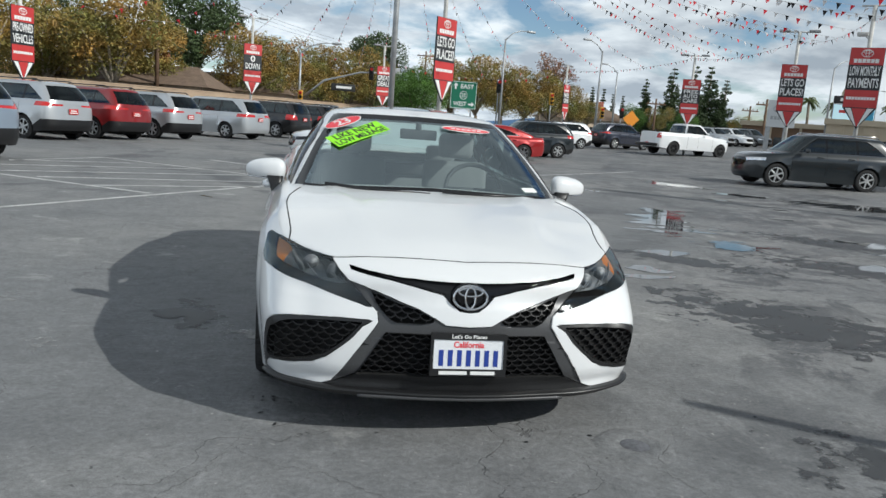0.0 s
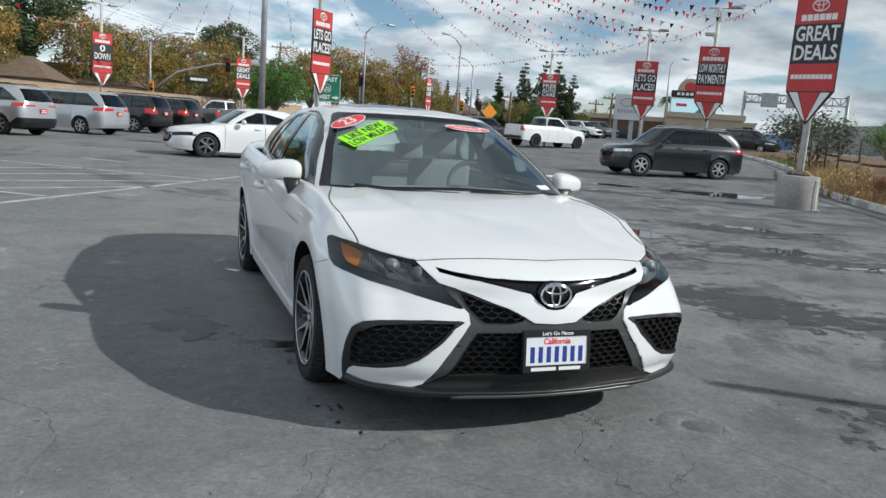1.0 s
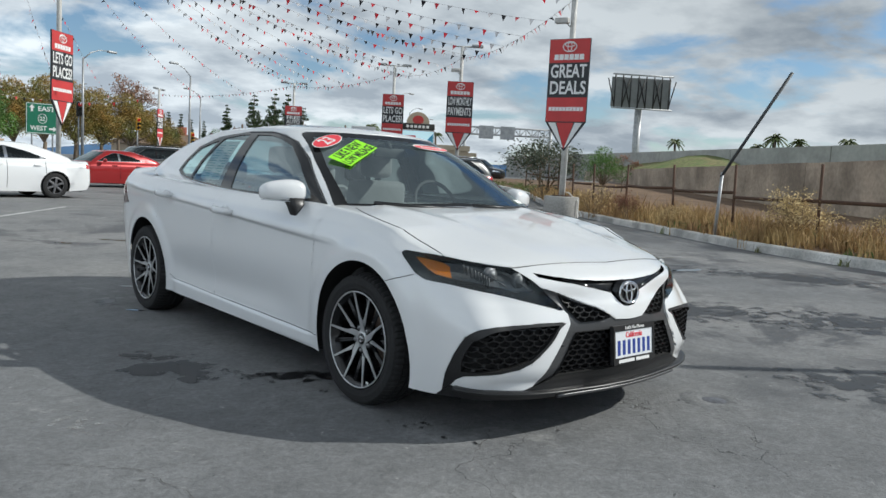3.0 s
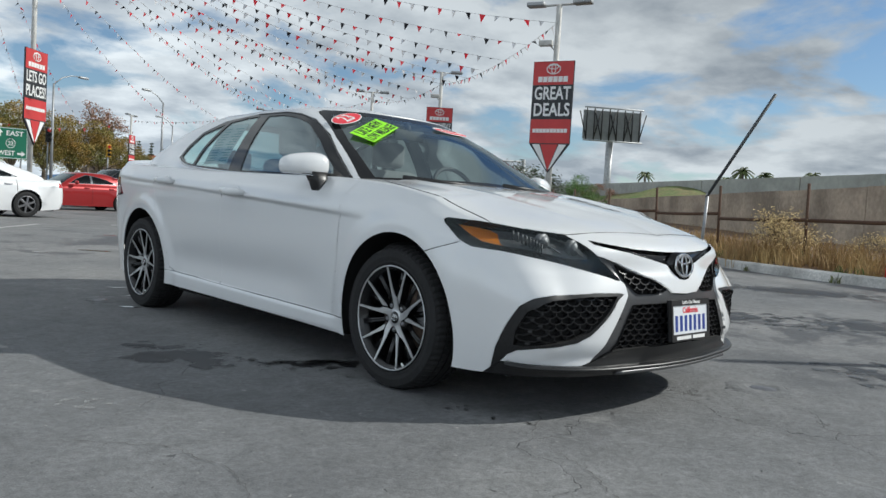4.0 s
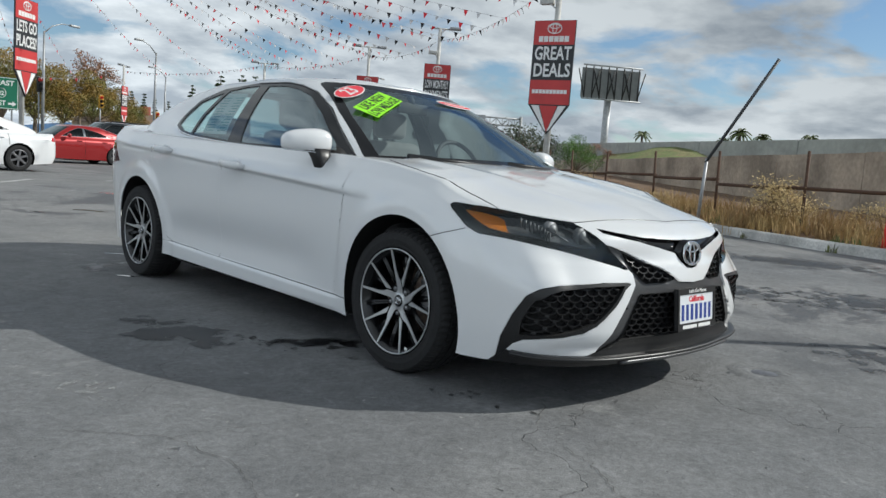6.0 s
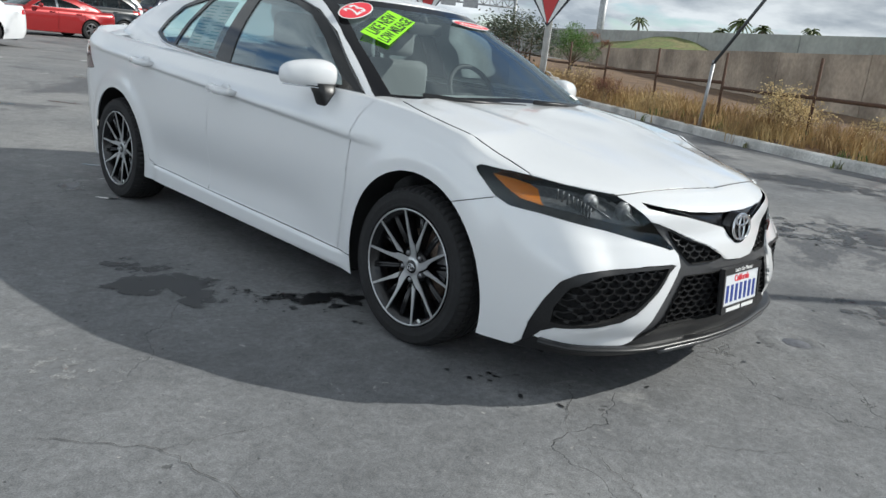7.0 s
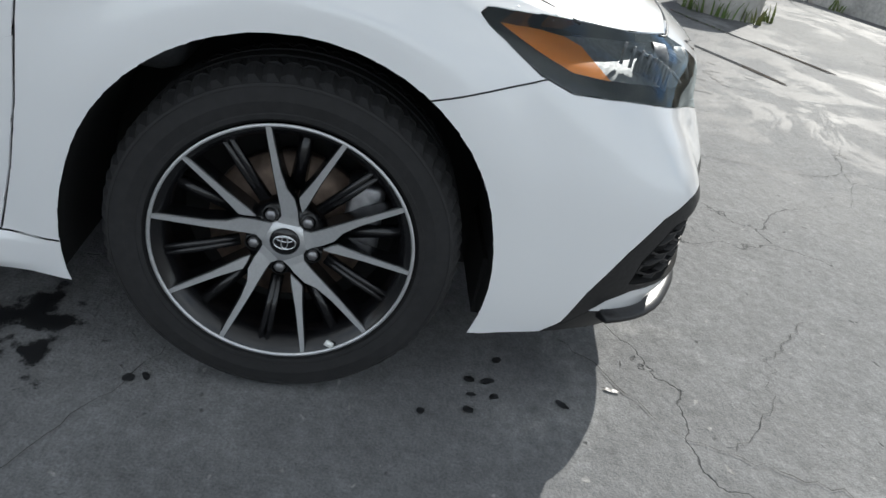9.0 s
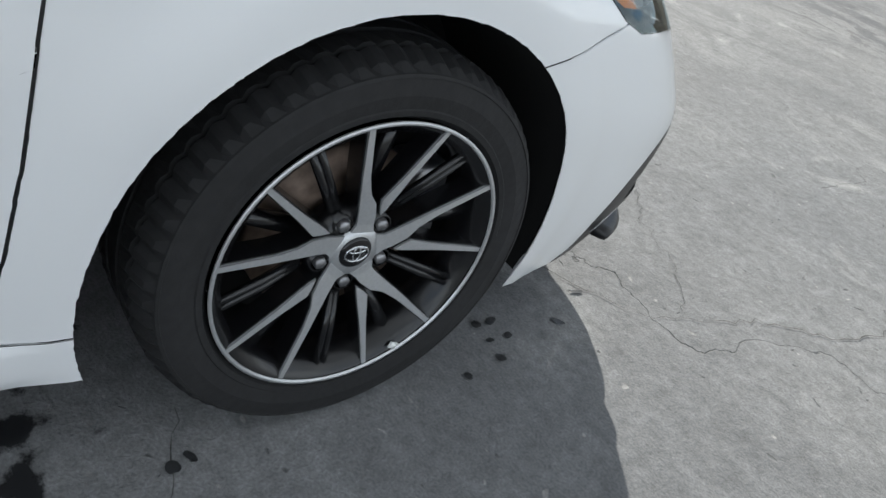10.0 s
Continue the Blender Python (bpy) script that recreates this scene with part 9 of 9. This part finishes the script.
# white box sign with a grey oval
x, y = at(33.2, 74)
hb = thing("dealer_sign", "tall white box sign with a grey oval mark", "sign", m=pose(x, y, ground_z(x, y), 0, 0, -33))
bm = bmesh.new()
box(bm, (-1.15, -0.2, 2.0), (1.15, 0.2, 4.35), None, 0.03)
bx = part("box", bm, material("sign_grey_white", (0.58, 0.59, 0.60), 0.5), hb, smooth=False)
bm = bmesh.new()
ring(bm, 0.65, 0.36, 0.05, lambda a, b, d: Vector((a, -0.22, 3.6 + b)), 24)
for k in range(6):
    box(bm, (-0.85 + k * 0.29, -0.23, 2.65), (-0.85 + k * 0.29 + 0.22, -0.20, 2.95))
part("mark", bm, M_GALV, bx, "grey oval mark and bars", smooth=False)
bm = bmesh.new()
box(bm, (-1.15, -0.1, -0.5), (-0.75, 0.1, 2.0))
box(bm, (0.3, -0.1, -0.5), (0.7, 0.1, 2.0))
part("legs", bm, M_GALV, hb, smooth=False)
# tower with a screen
x, y = at(37.5, 86)
tw = thing("screen_tower", "tall sign tower with a bright display and a round top", "sign", m=pose(x, y, 0.5, 0, 0, -37))
bm = bmesh.new()
box(bm, (-0.5, 0.1, -1), (0.5, 0.7, 3.6))
part("column", bm, M_CREAM, tw, smooth=False)
bm = bmesh.new()
box(bm, (-1.9, -0.2, 3.4), (1.9, 0.6, 5.6), None, 0.05)
hs = part("housing", bm, M_GALV, tw, smooth=False)
screen_mat = material("display_panel", (0.55, 0.66, 0.72), 0.3)
screen_mat.node_tree.nodes["Principled BSDF"].inputs["Emission Color"].default_value = (0.45, 0.75, 0.85, 1)
screen_mat.node_tree.nodes["Principled BSDF"].inputs["Emission Strength"].default_value = 0.5
bm = bmesh.new()
box(bm, (-1.8, -0.23, 3.5), (1.8, -0.2, 5.5))
part("display", bm, screen_mat, hs, "bright display", smooth=False)
bm = bmesh.new()
box(bm, (-1.3, -0.25, 4.7), (-0.2, -0.23, 5.0))
part("display_bar", bm, M_RED, hs, "red bar", smooth=False)
bm = bmesh.new()
prism(bm, [(0.2, 3.55), (1.75, 3.55), (1.75, 5.3)], 0, 0.02, lambda a, b, d: Vector((a, -0.23 - d, b)))
part("display_field", bm, material("display_blue", (0.05, 0.30, 0.50), 0.4), hs, "blue field", smooth=False)
bm = bmesh.new()
box(bm, (-1.9, -0.15, 5.65), (1.9, 0.5, 6.35), None, 0.1)
part("name_box", bm, M_SIGNAL, tw, "dark name box")
bm = bmesh.new()
for k in range(6):
    box(bm, (-1.3 + k * 0.45, -0.18, 5.85), (-1.0 + k * 0.45, -0.15, 6.15))
part("name_bars", bm, M_SIGNWHITE, tw, smooth=False)
bm = bmesh.new()
prism(bm, [(1.3 * math.cos(a), 6.35 + 1.3 * math.sin(a)) for a in [math.pi * k / 16 for k in range(17)]], 0.1, 0.25, lambda a, b, d: Vector((a, d, b)))
part("round_top", bm, M_CREAM, tw, smooth=False)
bm = bmesh.new()
prism(bm, [(0.62 * math.cos(a), 6.75 + 0.5 * math.sin(a)) for a in [2 * math.pi * k / 20 for k in range(20)]], 0.04, 0.09, lambda a, b, d: Vector((a, d, b)))
part("round_mark", bm, M_RED, tw, smooth=False)
# gantry over the freeway
gt = thing("sign_gantry", "steel truss gantry over the freeway", "gantry")
A, B = Vector((*at(41.2, 96), 0)), Vector((*at(47.6, 96), 0))
bm = bmesh.new()
n = 14
for z in (6.6, 7.5):
    tube(bm, [A + Vector((0, 0, z)), B + Vector((0, 0, z))], 0.10, 6)
for k in range(n + 1):
    p, q = A.lerp(B, k / n), A.lerp(B, min(1, (k + 1) / n))
    tube(bm, [p + Vector((0, 0, 6.6)), p + Vector((0, 0, 7.5))], 0.05, 5)
    if k < n:
        tube(bm, [p + Vector((0, 0, 6.6 if k % 2 else 7.5)), q + Vector((0, 0, 7.5 if k % 2 else 6.6))], 0.05, 5)
part("truss", bm, M_GALV, gt)
for p in (A, B):
    bm = bmesh.new()
    tube(bm, [p + Vector((0, 0, 0)), p + Vector((0, 0, 7.8))], 0.2, 10)
    part("leg", bm, M_GALV, gt)
for q in (0.25, 0.5):
    p = A.lerp(B, q)
    bm = bmesh.new()
    box(bm, (-0.9, -0.1, 6.1), (0.9, 0.1, 7.7), Matrix.Translation(p) @ pose(0, 0, 0, 0, 0, -44))
    part("sign_back", bm, M_GALV, gt, smooth=False)
# back of a billboard on a single post
A = Vector((79.5, 60.3, 0))
bb = thing("billboard", "back of a large billboard on a single steel post", "billboard", m=pose(82.4, 57.2, 0, 0, 0, -38))
bm = bmesh.new()
tube(bm, [(0, 1, 0), (0, 1, 12)], 0.48, 14)
part("post", bm, M_GALV, bb)
M_BILL = material("billboard_back", (0.26, 0.27, 0.27), 0.8, grain=0.1, scale=1, stain=0.2)
bm = bmesh.new()
box(bm, (-3.9, 0.4, 11.4), (3.9, 0.7, 15.2))
part("board", bm, M_BILL, bb, smooth=False)
for k in range(8):
    x = -3.6 + k * 7.2 / 7
    bm = bmesh.new()
    tube(bm, [(x, 0.0, 11.3), (x, 0.0, 15.4)], 0.09, 5)
    tube(bm, [(x, 0.0, 11.5), (x + (0.9 if k % 2 else -0.9), 0.2, 15.0)], 0.08, 5)
    part("strut", bm, M_SIGNAL, bb)
for z in (11.2, 15.5):
    bm = bmesh.new()
    tube(bm, [(-4.0, -0.2, z), (4.0, -0.2, z)], 0.10, 5)
    part("catwalk_rail", bm, M_GALV, bb)
# traffic on the far roadway, a few small vehicles
for i, (az, dist, p) in enumerate(((38.9, 120, P_WHITE), (40.0, 112, P_WHITE), (40.9, 125, P_SILVER), (29.0, 78, P_SILVER), (30.2, 80, P_WHITE), (31.4, 82, P_GREY), (41.6, 62, P_BLACK))):
    x, y = at(az, dist)
    vehicle("suv", "small distant vehicle on the road", "car", SUV, p, pose(x, y, 1.4 if dist > 100 else ground_z(x, y), 0, 0, -35 if dist > 100 else 20) @ Matrix.Translation((0, -2.3, 0)), "distant vehicles")
# mountains, the blue haze of distance put into their base colour
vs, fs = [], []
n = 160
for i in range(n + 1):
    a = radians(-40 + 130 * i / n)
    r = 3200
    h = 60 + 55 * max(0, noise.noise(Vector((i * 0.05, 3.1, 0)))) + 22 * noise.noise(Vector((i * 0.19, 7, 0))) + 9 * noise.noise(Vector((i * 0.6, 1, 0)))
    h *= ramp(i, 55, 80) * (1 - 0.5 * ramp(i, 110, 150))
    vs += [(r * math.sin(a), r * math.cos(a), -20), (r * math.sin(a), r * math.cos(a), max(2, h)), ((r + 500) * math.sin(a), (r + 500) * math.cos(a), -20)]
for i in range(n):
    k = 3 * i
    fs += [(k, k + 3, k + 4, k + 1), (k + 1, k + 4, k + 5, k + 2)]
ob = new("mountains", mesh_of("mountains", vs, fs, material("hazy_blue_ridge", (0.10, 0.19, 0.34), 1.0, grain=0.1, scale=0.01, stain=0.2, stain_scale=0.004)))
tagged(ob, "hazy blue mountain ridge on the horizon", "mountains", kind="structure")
